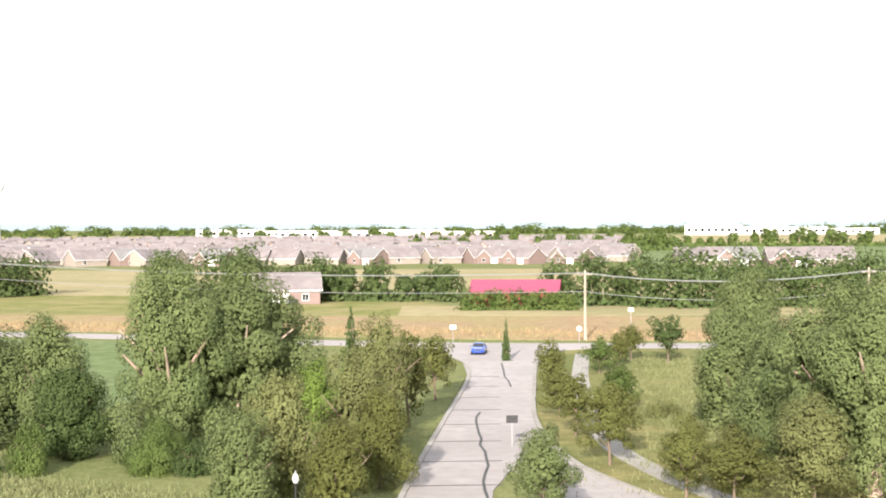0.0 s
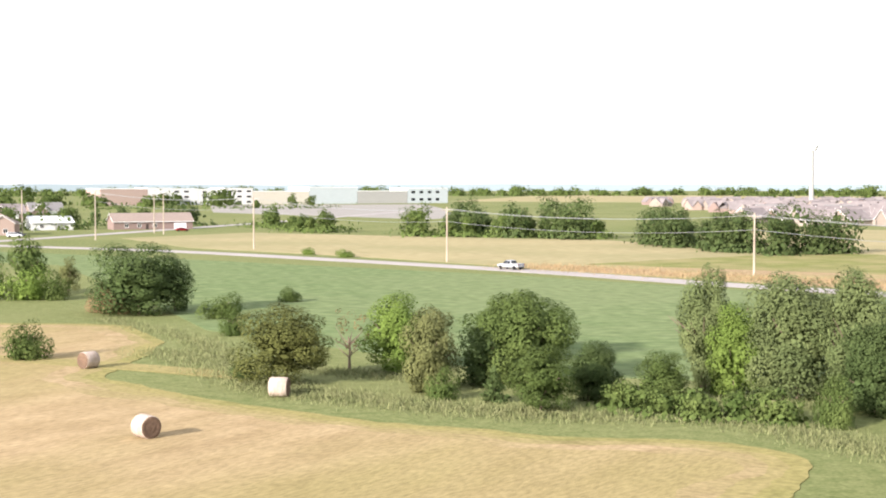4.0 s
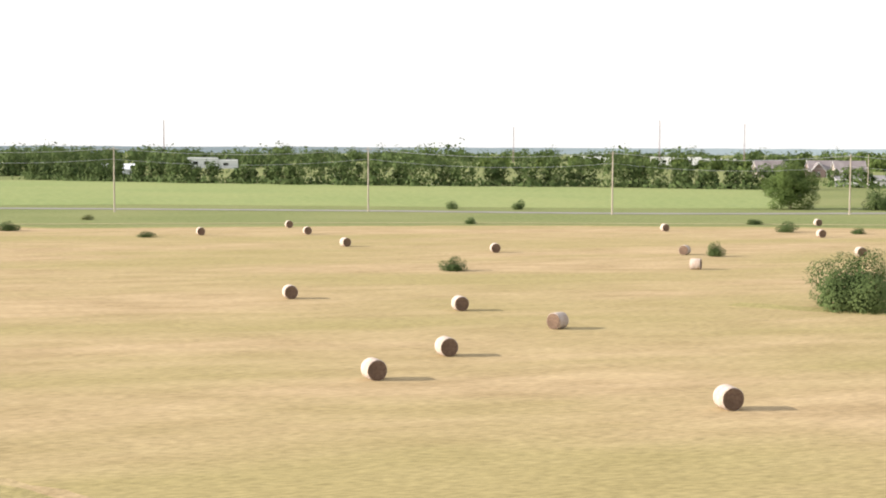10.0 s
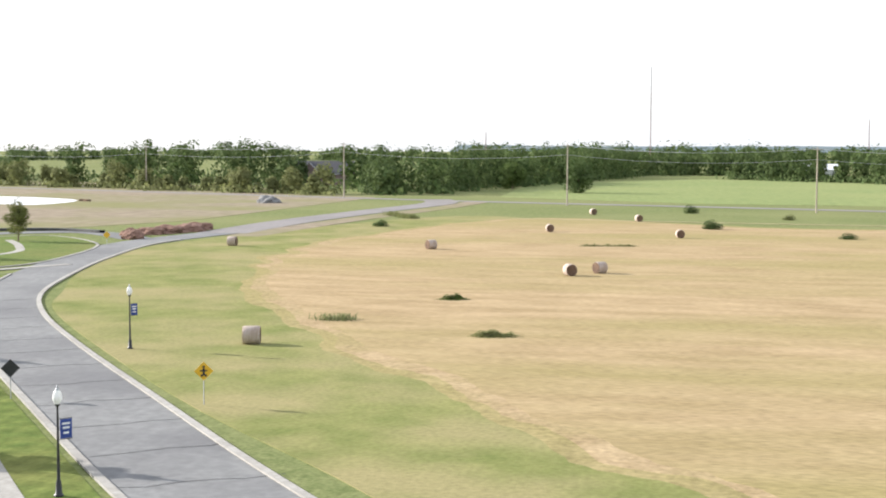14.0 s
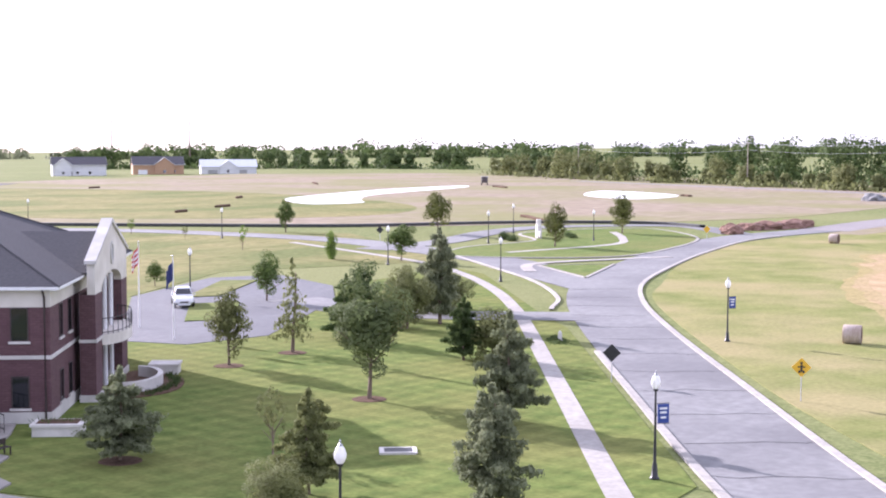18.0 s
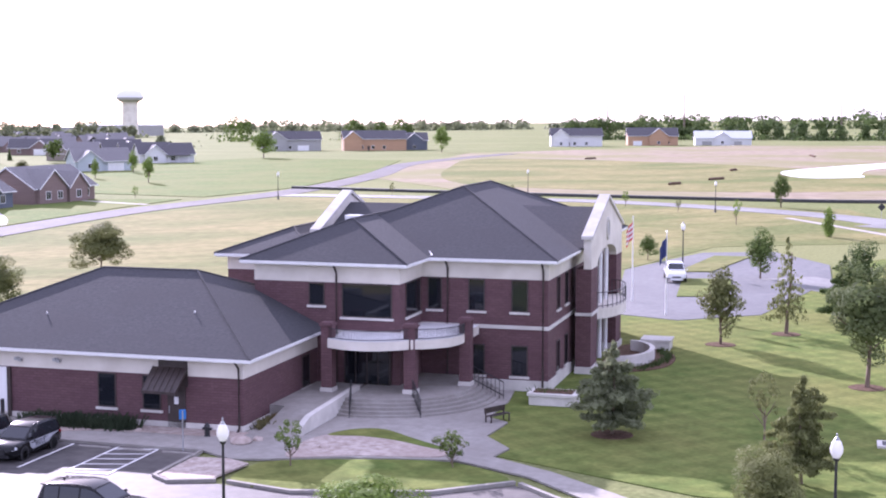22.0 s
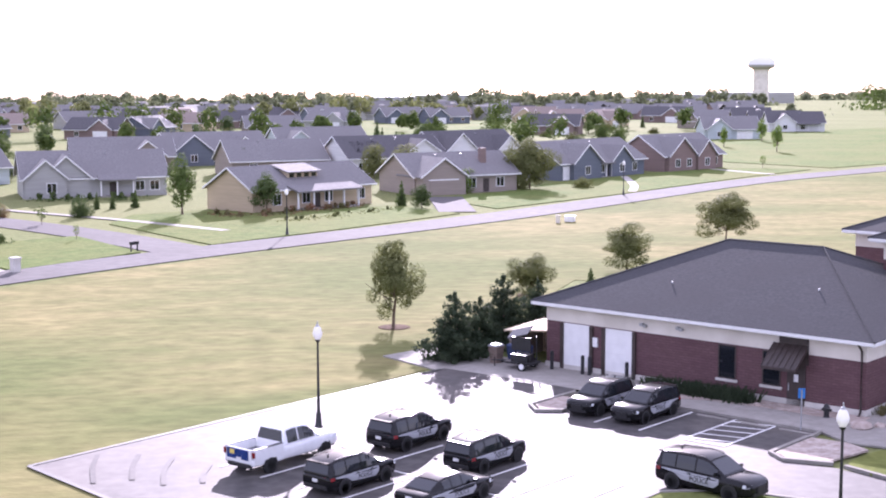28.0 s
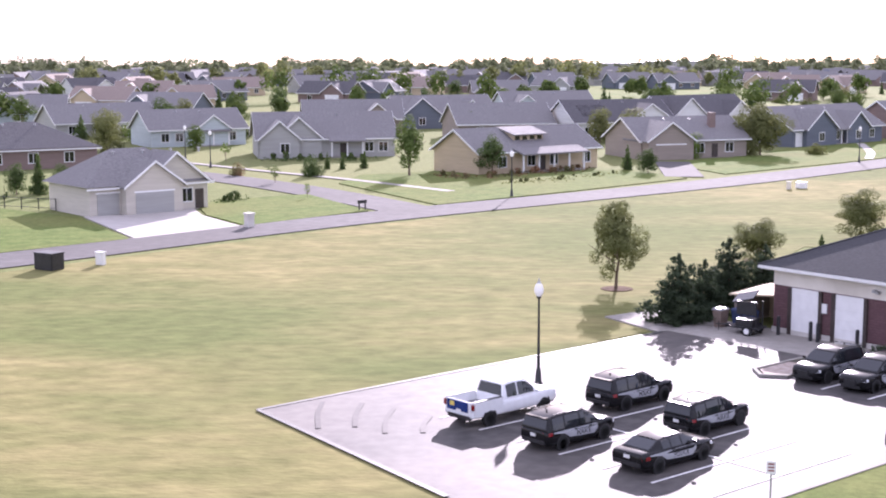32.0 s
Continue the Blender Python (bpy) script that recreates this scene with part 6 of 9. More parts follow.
TREES = {
    "bush": [("dark", -134.7, 80.2, 6.3, 9.7), ("mid", -125.1, 94.3, 3.4, 3.9), ("mid", -118.5, 94, 3.5, 4.5), ("mid", -107.2, 96.3, 3.8, 4.7), ("mid", -69.2, 47.6, 2.1, 3.9), ("dark", -189.2, 50.8, 2, 3.9), ("dark", -206.3, 98.2, 2.4, 2.9), ("dark", -264.3, 141.5, 2.3, 4.8), ("dark", -256, 153.1, 1.4, 3.3), ("dark", -293.8, 149.5, 1.3, 3.9), ("mid", -280.1, 193.2, 3, 5.7), ("dark", -307.5, 86.4, 1.6, 2.8), ("dark", -384.1, 102.4, 2.4, 3.5), ("dark", -379, 120.2, 2.8, 4.4), ("dark", -358.6, 220.5, 6.7, 9.2), ("dark", -359.7, 227.5, 5.9, 8.5), ("mid", -237.3, 180.5, 4.2, 5.9), ("mid", -234.3, 183.3, 5, 5.7), ("lime", -170, 144.7, 5.7, 7.1), ("lime", -163.7, 147.3, 5.2, 7.9), ("mid", -160, 149.2, 4.6, 4.4), ("rust", -137.7, 139.7, 5.1, 8.6), ("mid", -119.3, 139.3, 3.4, 6.4), ("mid", -104.6, 124.2, 3.2, 3.2), ("mid", -127.8, 164.4, 2.3, 3.3), ("dark", -79.7, 96.3, 1.9, 3), ("mid", -58.8, 95.6, 2.6, 2.8), ("lime", -212, 279.2, 1.9, 3.5), ("lime", -197, 274.4, 2, 5.4), ("mid", -28.7, 98.9, 3.7, 2.5), ("mid", -28.3, 98.8, 3.6, 2.5), ("mid", -19.8, 99, 4, 4.5), ("dark", -16.8, 98.4, 2.6, 3.2), ("olive", 19.7, 126.5, 1.8, 2.1), ("olive", 21.3, 128.3, 1.5, 1.9), ("dark", 24.6, 124.5, 2.7, 3.1), ("dark", 18.3, -186, 2.8, 3.1), ("rust", 28.3, -187, 1.8, 2.3), ("dark", -368.7, -20.7, 2.2, 4.1), ("dark", -297.6, -12.5, 2, 4), ("dark", -272, 13.3, 1.2, 3.9), ("olive", -340.9, 3.3, 1.3, 3.3), ("dark", -289.5, -80.9, 1.5, 3.3)],
    "round": [("mid", -369.3, 199.1, 12.7, 17.5), ("mid", -188.3, 153.4, 4.8, 5.8), ("mid", -175.5, 147.6, 8, 8.2), ("dark", -132.6, 138.3, 9.3, 13), ("dark", -132.2, 144.7, 7.3, 5.5), ("pear", -74.7, 96, 6.7, 9), ("lime", -71.3, 108.2, 7, 7), ("dark", -60.1, 103.9, 4.9, 4.3), ("mid", -57.4, 106.5, 7.9, 9.2), ("mid", -49.1, 93.9, 5, 5.5), ("dark", -48.6, 102.3, 4.6, 4.1), ("mid", -43, 102.7, 4, 4.3), ("lime", -41.1, 112.2, 6.9, 4.8), ("cotton", -36.1, 111.2, 9.7, 7), ("cotton", -30.2, 110.8, 10.3, 6), ("dark", -27.3, 105.9, 6.6, 5.3), ("mid", -66.6, 122.4, 6.3, 11.7), ("dark", -48.7, 101.2, 4.2, 4.5), ("lime", -39.9, 109.8, 7.4, 5.2), ("cotton", -35, 110.9, 9.6, 7.5), ("cotton", -30.9, 111.8, 9.9, 6.1), ("dark", -27.6, 106.5, 6.6, 6.6), ("cotton", -12.9, 115.8, 10.4, 6.1), ("cotton", -10.9, 80.5, 6.8, 4.3), ("olive", -9.2, 85.8, 8.4, 4.9), ("lime", -9.2, 107.8, 7.1, 5.2), ("pear", -5.7, 82.4, 6, 4), ("olive", -5.3, 96.4, 8.9, 4.7), ("olive", -4.4, 114.6, 10.1, 5.1), ("pear", -3.6, 92.7, 6.6, 4.5), ("cotton", 24.6, 119.3, 9.5, 6.4), ("cotton", 27.1, 110.1, 10.1, 7.7), ("cotton", 24.5, 102.4, 7, 6.4), ("olive", 23.1, 86.1, 6.9, 5.8), ("cotton", 42.2, 142.3, 11.3, 10.7), ("dark", -104.8, -88.2, 5.2, 3.3), ("olive", -99, -78.1, 5.6, 4.8), ("olive", -110.3, -82.5, 4.1, 6), ("olive", -88.7, -61.7, 4.1, 3.9), ("olive", -44.6, -42.1, 2.8, 3), ("lime", -27.9, -47.6, 2.8, 5), ("dark", -26, -189.5, 3.3, 3.2), ("olive", -30.3, -240.6, 6.4, 6.7), ("lime", -35.7, -216.1, 3.8, 4.5), ("olive", -47.6, -221.5, 7.9, 9.4), ("olive", -44.8, -227.5, 5.8, 5.5), ("lime", 56.7, -254, 3.4, 6.2), ("mid", 46.7, -249.4, 3.9, 6), ("dark", 37.9, -256.6, 2.8, 5.2), ("mid", 47.5, -312.7, 5.2, 5.8), ("dark", 126.5, -435, 5.8, 6.5), ("dark", 100.8, -421.1, 5, 6.9), ("dark", 127, -494, 5.8, 8.9), ("dark", 50.2, -163.6, 3.6, 2.7), ("dark", 44.9, -163.6, 3.6, 2.4), ("dark", -518.8, -69.9, 11.8, 11.6), ("mid", -560, -102, 11, 12)],
    "tall": [("mid", -169.9, 152.9, 9.2, 6.8), ("olive", -165.5, 156.9, 5.9, 3.6), ("olive", -61.7, 98.2, 6.9, 5.1), ("cotton", -43, 111.2, 10.2, 4.5), ("cotton", -43, 110.8, 9.9, 4.1), ("lime", -151, -132.9, 4.1, 1.8), ("olive", -24.3, -111.8, 3.4, 4.2), ("olive", -36.1, -125, 4.5, 4.5)],
    "bare": [("rust", -75.8, 106.7, 5.6, 3.1)],
    "conifer": [("dark", -54.7, 96.7, 2.8, 2.5), ("dark", -9.1, 149.2, 8.5, 3.3), ("dark", 8.5, 179, 5.3, 1.3), ("dark", -30.8, -117.5, 1.4, 0.9), ("dark", -23.9, -194.7, 3.4, 2), ("dark", 15.2, -197.1, 2.2, 1.1), ("dark", 12.3, -198.9, 2.4, 1.4), ("dark", 17.3, -197.2, 2.3, 1.1), ("dark", 68, -260.4, 4.4, 3.2), ("dark", 47.6, -163.6, 4.6, 2.4)],
    "cotton": [("cotton", -19.4, 105.5, 14.7, 9.1), ("cotton", -15, 109.3, 14.8, 11.5), ("cotton", 29.1, 134, 12.8, 8.2), ("cotton", 26.7, 95.5, 13.3, 8.8), ("cotton", 27.9, 89.6, 14.1, 8.7)],
    "oval": [("pear", -2.4, 121.4, 8.1, 4.5), ("pear", -0.2, 139.3, 6.5, 4), ("pear", 11.8, 148.3, 5.4, 4.1), ("pear", 10.9, 126.8, 4.8, 3.8), ("pear", 11.3, 115, 5.1, 3.8), ("pear", 12.5, 101.5, 6, 4.4), ("mid", 18.6, 163.7, 4.4, 3.8), ("mid", 17, 132.3, 4.5, 3.8), ("pear", 21.7, 171.3, 4.2, 2.9), ("pear", 24.2, 178.2, 4.6, 3.4), ("pear", 15.8, 88.9, 5.5, 4), ("pear", 18.1, 85.4, 5.2, 5.3), ("olive", -74.3, -75.3, 5.7, 3.5), ("mid", -155, -123.5, 5.1, 4.6), ("mid", -107.2, -103.2, 5.3, 3.7), ("mid", -110.3, -123.8, 3, 2.6), ("mid", -190.7, -179, 5.9, 3.9), ("pear", -204.3, -154.5, 7.6, 5.3), ("pear", -190.5, -120.8, 7, 4.8), ("pear", -226, -129, 7.6, 5.2), ("olive", -11.7, -98.7, 6.2, 4.4), ("olive", -51.2, -140.9, 5.7, 6.3), ("mid", 5.6, -186.7, 7.9, 4.9), ("dark", -5.2, -186.5, 5.5, 4.2), ("mid", -2.9, -263.4, 5.2, 6.3), ("mid", 65.7, -265.2, 3.9, 2.8), ("mid", 79.5, -283, 4.5, 3.5), ("lime", -232, -469.8, 10.7, 10.8), ("lime", -332.7, -504.8, 10.9, 8.2), ("lime", -128.6, -321.9, 6.4, 2.8), ("lime", -145.9, -376.2, 6.4, 3.5), ("lime", -125, -348.3, 5.4, 2.3), ("cotton", 6.2, 80.1, 5.9, 4.6)],
    "spread": [("dark", 28.2, 174.4, 5.9, 4.8), ("cotton", -70.2, -58.4, 7.7, 5.5)],
    "young": [("pear", -37.8, -56.2, 1.7, 1.7), ("olive", -54.6, -52, 3.6, 1.8), ("lime", -168.8, -195.8, 2.8, 1.6), ("lime", -155.7, -155.1, 3.9, 1.6), ("olive", -167.2, -180.3, 2.2, 1.4), ("mid", -31.2, -60.1, 2.4, 1.6), ("mid", -37.5, -55.6, 2, 1.7), ("olive", -151.2, -247.6, 2.7, 1.4), ("olive", -166, -226.4, 2.7, 1.3), ("mid", 22, -176.8, 2.3, 1.7), ("lime", 33.8, -212.1, 2.7, 1.9), ("lime", 16.1, -159, 1.7, 0.8), ("lime", -103.1, -264.9, 2.6, 1.6)],
    "larch": [("olive", -82, -76.1, 7.5, 3.8)] ,
    "spruce": [("dark", -90.3, -77.7, 5.2, 4.5), ("dark", -87.2, -63.3, 4.8, 3.7), ("blue", -113.7, -85.7, 7.6, 5.1), ("blue", -69.4, -47, 6.3, 4.8), ("blue", -52.6, -36.5, 5.7, 4.4), ("olive", -49.5, -44.8, 4.8, 3.9), ("blue", -48.7, -57.2, 4.7, 4.8), ("blue", -103.3, -77.7, 8.4, 4.8)],
    "juniper": [("juniper", -14.1, -86.3, 4, 4.6), ("juniper", -18.3, -92, 4.2, 4.4), ("juniper", -16.1, -88.6, 3.4, 3.6), ("juniper", -21, -93.8, 3.6, 3.4)],
}
BALES = [(-101.0, 21.2, 8), (-111.4, 29.4, 5), (-125.9, 44.0, 126), (-142.4, 39.0, 180), (-157.9, 23.5, 2), (-221.2, 66.4, 173), (-239.9, 45.2, 14), (-275.2, 44.3, 1), (-299.0, 44.2, 2), (-276.6, 23.8, 5), (-267.3, -17.0, 14), (-323.9, -29.9, 25), (-353.4, -43.9, 27), (-279.4, -43.3, 19), (-185.3, -26.0, 28), (-189.8, -22.6, 137), (-272.1, 118.1, 177), (-210.5, 94.9, 136), (-184.3, 84.8, 55), (-84.1, 41.2, 179), (-114.9, 89.2, 92), (-96.9, 94.6, 86), (-285.3, 160.5, 171), (-247.3, 139.9, 171), (-201.3, 120.9, 169), (-249.5, 165.5, 76), (-188.8, 136.4, 74), (-66.6, 70.4, 163), (-70.7, 89.9, 23), (-114.3, -43.3, 106), (-226.5, -89.3, 92), (-227.4, -54.9, 134), (-55.1, 30.0, 11)]
for kind, rows in TREES.items():
    for row in rows:
        tree(kind, *row)
# mulch rings under the lawn trees
for x, y in ((-74.3, -75.3), (-82.0, -76.1), (-70.2, -58.4), (-11.8, -98.9), (-48.7, -57.2), (-31.2, -60.1), (-37.5, -55.6), (-24.3, -111.8)):
    b = bm_new()
    lathe(b, [(1.15, 0.02), (1.08, 0.06), (0.4, 0.09)], 18)
    tagged(part("mulch_ring", b, M_MULCH, m=pose(x, y, 0.03)), "round bed of bark mulch under a tree", "mulch", "mulch rings")


def bale(x, y, turn, r=0.80, half=0.74):
    ob = thing("hay_bale", "round hay bale in pale net wrap on stubble", "hay bale", pose(x, y, r + 0.0, 0, 0, turn), "hay bales in the field")
    rng = random.Random(int(x * 10))
    b = bm_new()
    rings = []
    for k, (s, q) in enumerate(((-half, 0.93), (-half + 0.06, 0.985), (-half * 0.4, 1.0), (half * 0.4, 1.01), (half - 0.06, 0.985), (half, 0.93))):
        rings.append([(s, r * q * (1 + 0.012 * math.sin(3 * a + k)) * math.cos(a), max(r * q * math.sin(a), -r * 0.985)) for a in (2 * math.pi * i / 24 for i in range(24))])
    loft(b, rings, cap=False)
    part("wrap", b, M_NETWRAP, ob, "pale net wrap", True)
    for s in (-1, 1):
        b = bm_new()
        prev = None
        for q, d in ((0.93, 0.0), (0.75, 0.03), (0.5, 0.015), (0.28, 0.035), (0.02, 0.02)):
            ring = [b.verts.new((s * (half + d), r * q * math.cos(a), max(r * q * math.sin(a), -r * 0.985))) for a in (2 * math.pi * i / 24 for i in range(24))]
            if prev:
                for i in range(24):
                    b.faces.new((prev[i], prev[(i + 1) % 24], ring[(i + 1) % 24], ring[i]))
            prev = ring
        b.faces.new(prev)
        part("end", b, M_HAYBALE, ob, "coiled brown hay end")
    return ob


for x, y, turn in BALES:
    bale(x, y, turn)


def weeds(name, label, pts, width, n, h, material, seed=1):
    """Upright blades scattered along a line."""
    rng = np.random.default_rng(seed)
    line = np.array(spline(pts, 12)) if len(pts) > 1 else np.array(pts, float)
    p = line[rng.integers(0, len(line), n)] + rng.normal(size=(n, 2)) * width / 2
    hh = h * (0.25 + 1.05 * rng.random(n) ** 1.5)
    a = rng.random(n) * 6.283
    d = np.stack([np.cos(a), np.sin(a)], 1) * (0.025 + 0.035 * rng.random(n))[:, None] * (h / 0.6) ** 0.5
    lean = rng.normal(size=(n, 2)) * hh[:, None] * 0.3
    z = np.zeros((n, 1))
    v = np.stack([np.hstack([p - d, z]), np.hstack([p + d, z]), np.hstack([p + lean + d * 0.5, hh[:, None]]), np.hstack([p + lean - d * 0.5, hh[:, None] * 0.9])], 1).reshape(-1, 3)
    ob = new(name, mesh_from(name, v, np.arange(4 * n).reshape(-1, 4), material))
    return tagged(ob, label, "weeds", kind="stuff")




def leafy_clump(name, label, pts, width, n, h, lf, seed):
    """A low mound of leafy weeds along a line."""
    rng = np.random.default_rng(seed)
    line = np.array(spline(pts, 12))
    off = rng.normal(size=(n, 2)) * width / 2
    p = line[rng.integers(0, len(line), n)] + off
    lump = 0.55 + 0.45 * np.sin(p[:, 0] * 2.3 + seed) * np.sin(p[:, 1] * 2.9)
    z = h * np.exp(-(off ** 2).sum(1) / (width * 0.7) ** 2) * lump * rng.random(n) ** 0.6 + 0.05
    v, f = cards(rng, np.hstack([p, z[:, None]]), rng.normal(size=(n, 3)) + np.array([0, 0, 0.8]), 0.16, 0.6)
    v[:, 2] = np.maximum(v[:, 2], 0.03)
    return tagged(new(name, mesh_from(name, v, f, LEAF[lf])), label, "weeds", kind="stuff")


leafy_clump("weed_clump", "leafy clump of tall green weeds in the stubble", [(-123.7, -25.2), (-124.3, -23.0)], 1.0, 2200, 0.95, "olive", 2)
leafy_clump("weed_clump", "leafy clump of tall green weeds in the stubble", [(-152.8, -35.0), (-153.2, -33.7)], 1.0, 1800, 0.95, "mid", 3)
weeds("weed_clump", "thin patch of pale weeds in the stubble", [(-132.0, -42.6), (-132.4, -40.2)], 1.2, 420, 0.6, M_TUFT, 4)
leafy_clump("weed_clump", "long low patch of weeds in the stubble", [(-241.1, -31.2), (-242.7, -23.6)], 1.3, 2200, 0.5, "olive", 5)
weeds("weed_clump", "low weeds at the field's edge", [(-338, -92), (-328, -86), (-322, -82)], 1.5, 1500, 0.9, LEAF["olive"], 6)
weeds("hedgerow_weeds", "rough yellow-green weeds under the hedgerow trees", [(-100, 108), (-85, 100), (-72, 93), (-60, 92), (-48, 93), (-36, 98), (-24, 92), (-12, 86)], 3.4, 26000, 0.36, M_TUFT, 7)
weeds("hedgerow_weeds", "pale dry weeds behind the hedgerow trees", [(-130, 130), (-105, 118), (-88, 106), (-70, 104), (-50, 106), (-30, 108)], 2.5, 14000, 0.36, M_TUFT, 8)
weeds("verge_weeds", "russet weeds along the country road", [(-140, 262), (-96, 250), (-55, 240), (0, 225), (60, 215), (120, 212)], 11.0, 18000, 0.6, surf("russet_stalks", (0.27, 0.18, 0.10), (0.37, 0.29, 0.16), 1, 0.9, island=0.3, translucent=0.2), 9)
weeds("meadow_weeds", "rough dry meadow grass with green tufts", [(20, 92), (24, 120), (26, 150), (30, 180)], 9.0, 16000, 0.4, M_TUFT, 10)
weeds("gravel_shrubs", "row of low dark shrubs along the wall", site_pts([(-12.0, -1.4), (-9.0, -1.2), (-6.3, -1.1)]), 0.6, 4000, 0.7, LEAF["juniper"], 12)
weeds("terrace_shrubs", "small dark shrubs in the mulch bed", site_pts([(17.4, 24.2), (18.4, 26.4), (18.7, 29.2), (17.8, 31.8)]), 0.4, 900, 0.4, LEAF["dark"], 13)
weeds("wall_shrubs", "small reddish shrubs beside the ramp", site_pts([(0.6, 0.8), (0.7, 3.0)]), 0.3, 900, 0.5, LEAF["rust"], 14)
weeds("planter_flowers", "small dark plants in a planter", site_pts([(13.4, 12.2), (15.2, 12.2)]), 0.3, 500, 0.8, LEAF["dark"], 15)

# ---- houses ----
def paint(name, c, k=0.92, scale=1.2):
    c = tuple(v * 0.86 for v in c)
    return surf(name, tuple(v * k for v in c), tuple(min(v * 1.06, 0.85) for v in c), scale, 0.8, 0.25, tuple(v * 0.88 for v in c), 0.4, bump_scale=8, stretch=(0.3, 0.3, 4))


WALL = {"cream": paint("cream_siding", (0.62, 0.58, 0.50)), "tan": paint("tan_siding", (0.58, 0.47, 0.32)), "taupe": paint("taupe_siding", (0.34, 0.29, 0.25)), "blue": paint("slate_blue_siding", (0.155, 0.175, 0.210)),
        "brown": paint("brown_siding", (0.26, 0.19, 0.17)), "white": paint("white_siding", (0.76, 0.76, 0.75)), "pale": paint("pale_blue_siding", (0.52, 0.58, 0.60)), "grey": paint("grey_siding", (0.42, 0.42, 0.40)),
        "pink": paint("pinkish_brick", (0.44, 0.335, 0.29)), "sheath": paint("orange_wood_sheathing", (0.52, 0.33, 0.20)), "red": paint("barn_red", (0.36, 0.07, 0.07)), "buff": paint("buff_stucco", (0.66, 0.56, 0.46))}
ROOF = {"grey": surf("grey_shingles", (0.16, 0.155, 0.155), (0.24, 0.23, 0.225), 4, 0.9, 0.6, (0.19, 0.18, 0.18), 0.2), "brown": surf("brown_shingles", (0.22, 0.175, 0.15), (0.31, 0.25, 0.215), 4, 0.9, 0.6, (0.25, 0.2, 0.175), 0.2),
        "dark": surf("dark_shingles", (0.075, 0.072, 0.078), (0.125, 0.12, 0.125), 4, 0.9, 0.6, (0.10, 0.095, 0.10), 0.2), "magenta": surf("faded_magenta_metal", (0.25, 0.050, 0.095), (0.31, 0.075, 0.125), 1.5, 0.5, 0.1, stretch=(6, 1, 1)),
        "rose": surf("pinkish_grey_shingles", (0.175, 0.150, 0.150), (0.245, 0.215, 0.212), 0.3, 0.9, 0.4, (0.20, 0.18, 0.178), 0.05), "white": surf("pale_metal_roof", (0.62, 0.64, 0.66), (0.72, 0.74, 0.76), 1.5, 0.5, 0.1)}


def gable_body(bm, x0, x1, y0, y1, hw, rise):
    """Walls with a gable at each end of x."""
    loft(bm, [[(x, y0, 0), (x, y0, hw), (x, (y0 + y1) / 2, hw + rise), (x, y1, hw), (x, y1, 0)] for x in (x0, x1)])


def gable_roof(bm, x0, x1, y0, y1, hw, rise, over=0.5, thick=0.2):
    s = rise / ((y1 - y0) / 2)
    yc = (y0 + y1) / 2
    a, b = y0 - over, y1 + over
    za = hw - over * s
    loft(bm, [[(x, a, za + 0.02), (x, yc, hw + rise + 0.02), (x, b, za + 0.02), (x, b, za + thick), (x, yc, hw + rise + thick), (x, a, za + thick)] for x in (x0 - over, x1 + over)])


def swap(bm, xc):
    """Turns a body built along x so that it runs along y, centred on xc."""
    for v in bm.verts:
        v.co = Vector((xc + v.co.y, v.co.x, v.co.z))


def add_window(h, x, z, w, t, y, glass_m=None):
    fr = bm_new()
    for a in ((x - w / 2 - 0.1, z - 0.1, x - w / 2, z + t + 0.1), (x + w / 2, z - 0.1, x + w / 2 + 0.1, z + t + 0.1), (x - w / 2, z - 0.1, x + w / 2, z), (x - w / 2, z + t, x + w / 2, z + t + 0.1), (x - 0.03, z, x + 0.03, z + t)):
        box(fr, a[0], y - 0.06, a[1], a[2], y + 0.01, a[3])
    win = part("window", fr, M_WHITE, h, "white-framed window")
    part("pane", box(bm_new(), x - w / 2, y - 0.03, z, x + w / 2, y + 0.01, z + t), M_DARKGLASS, win, "dark glass")


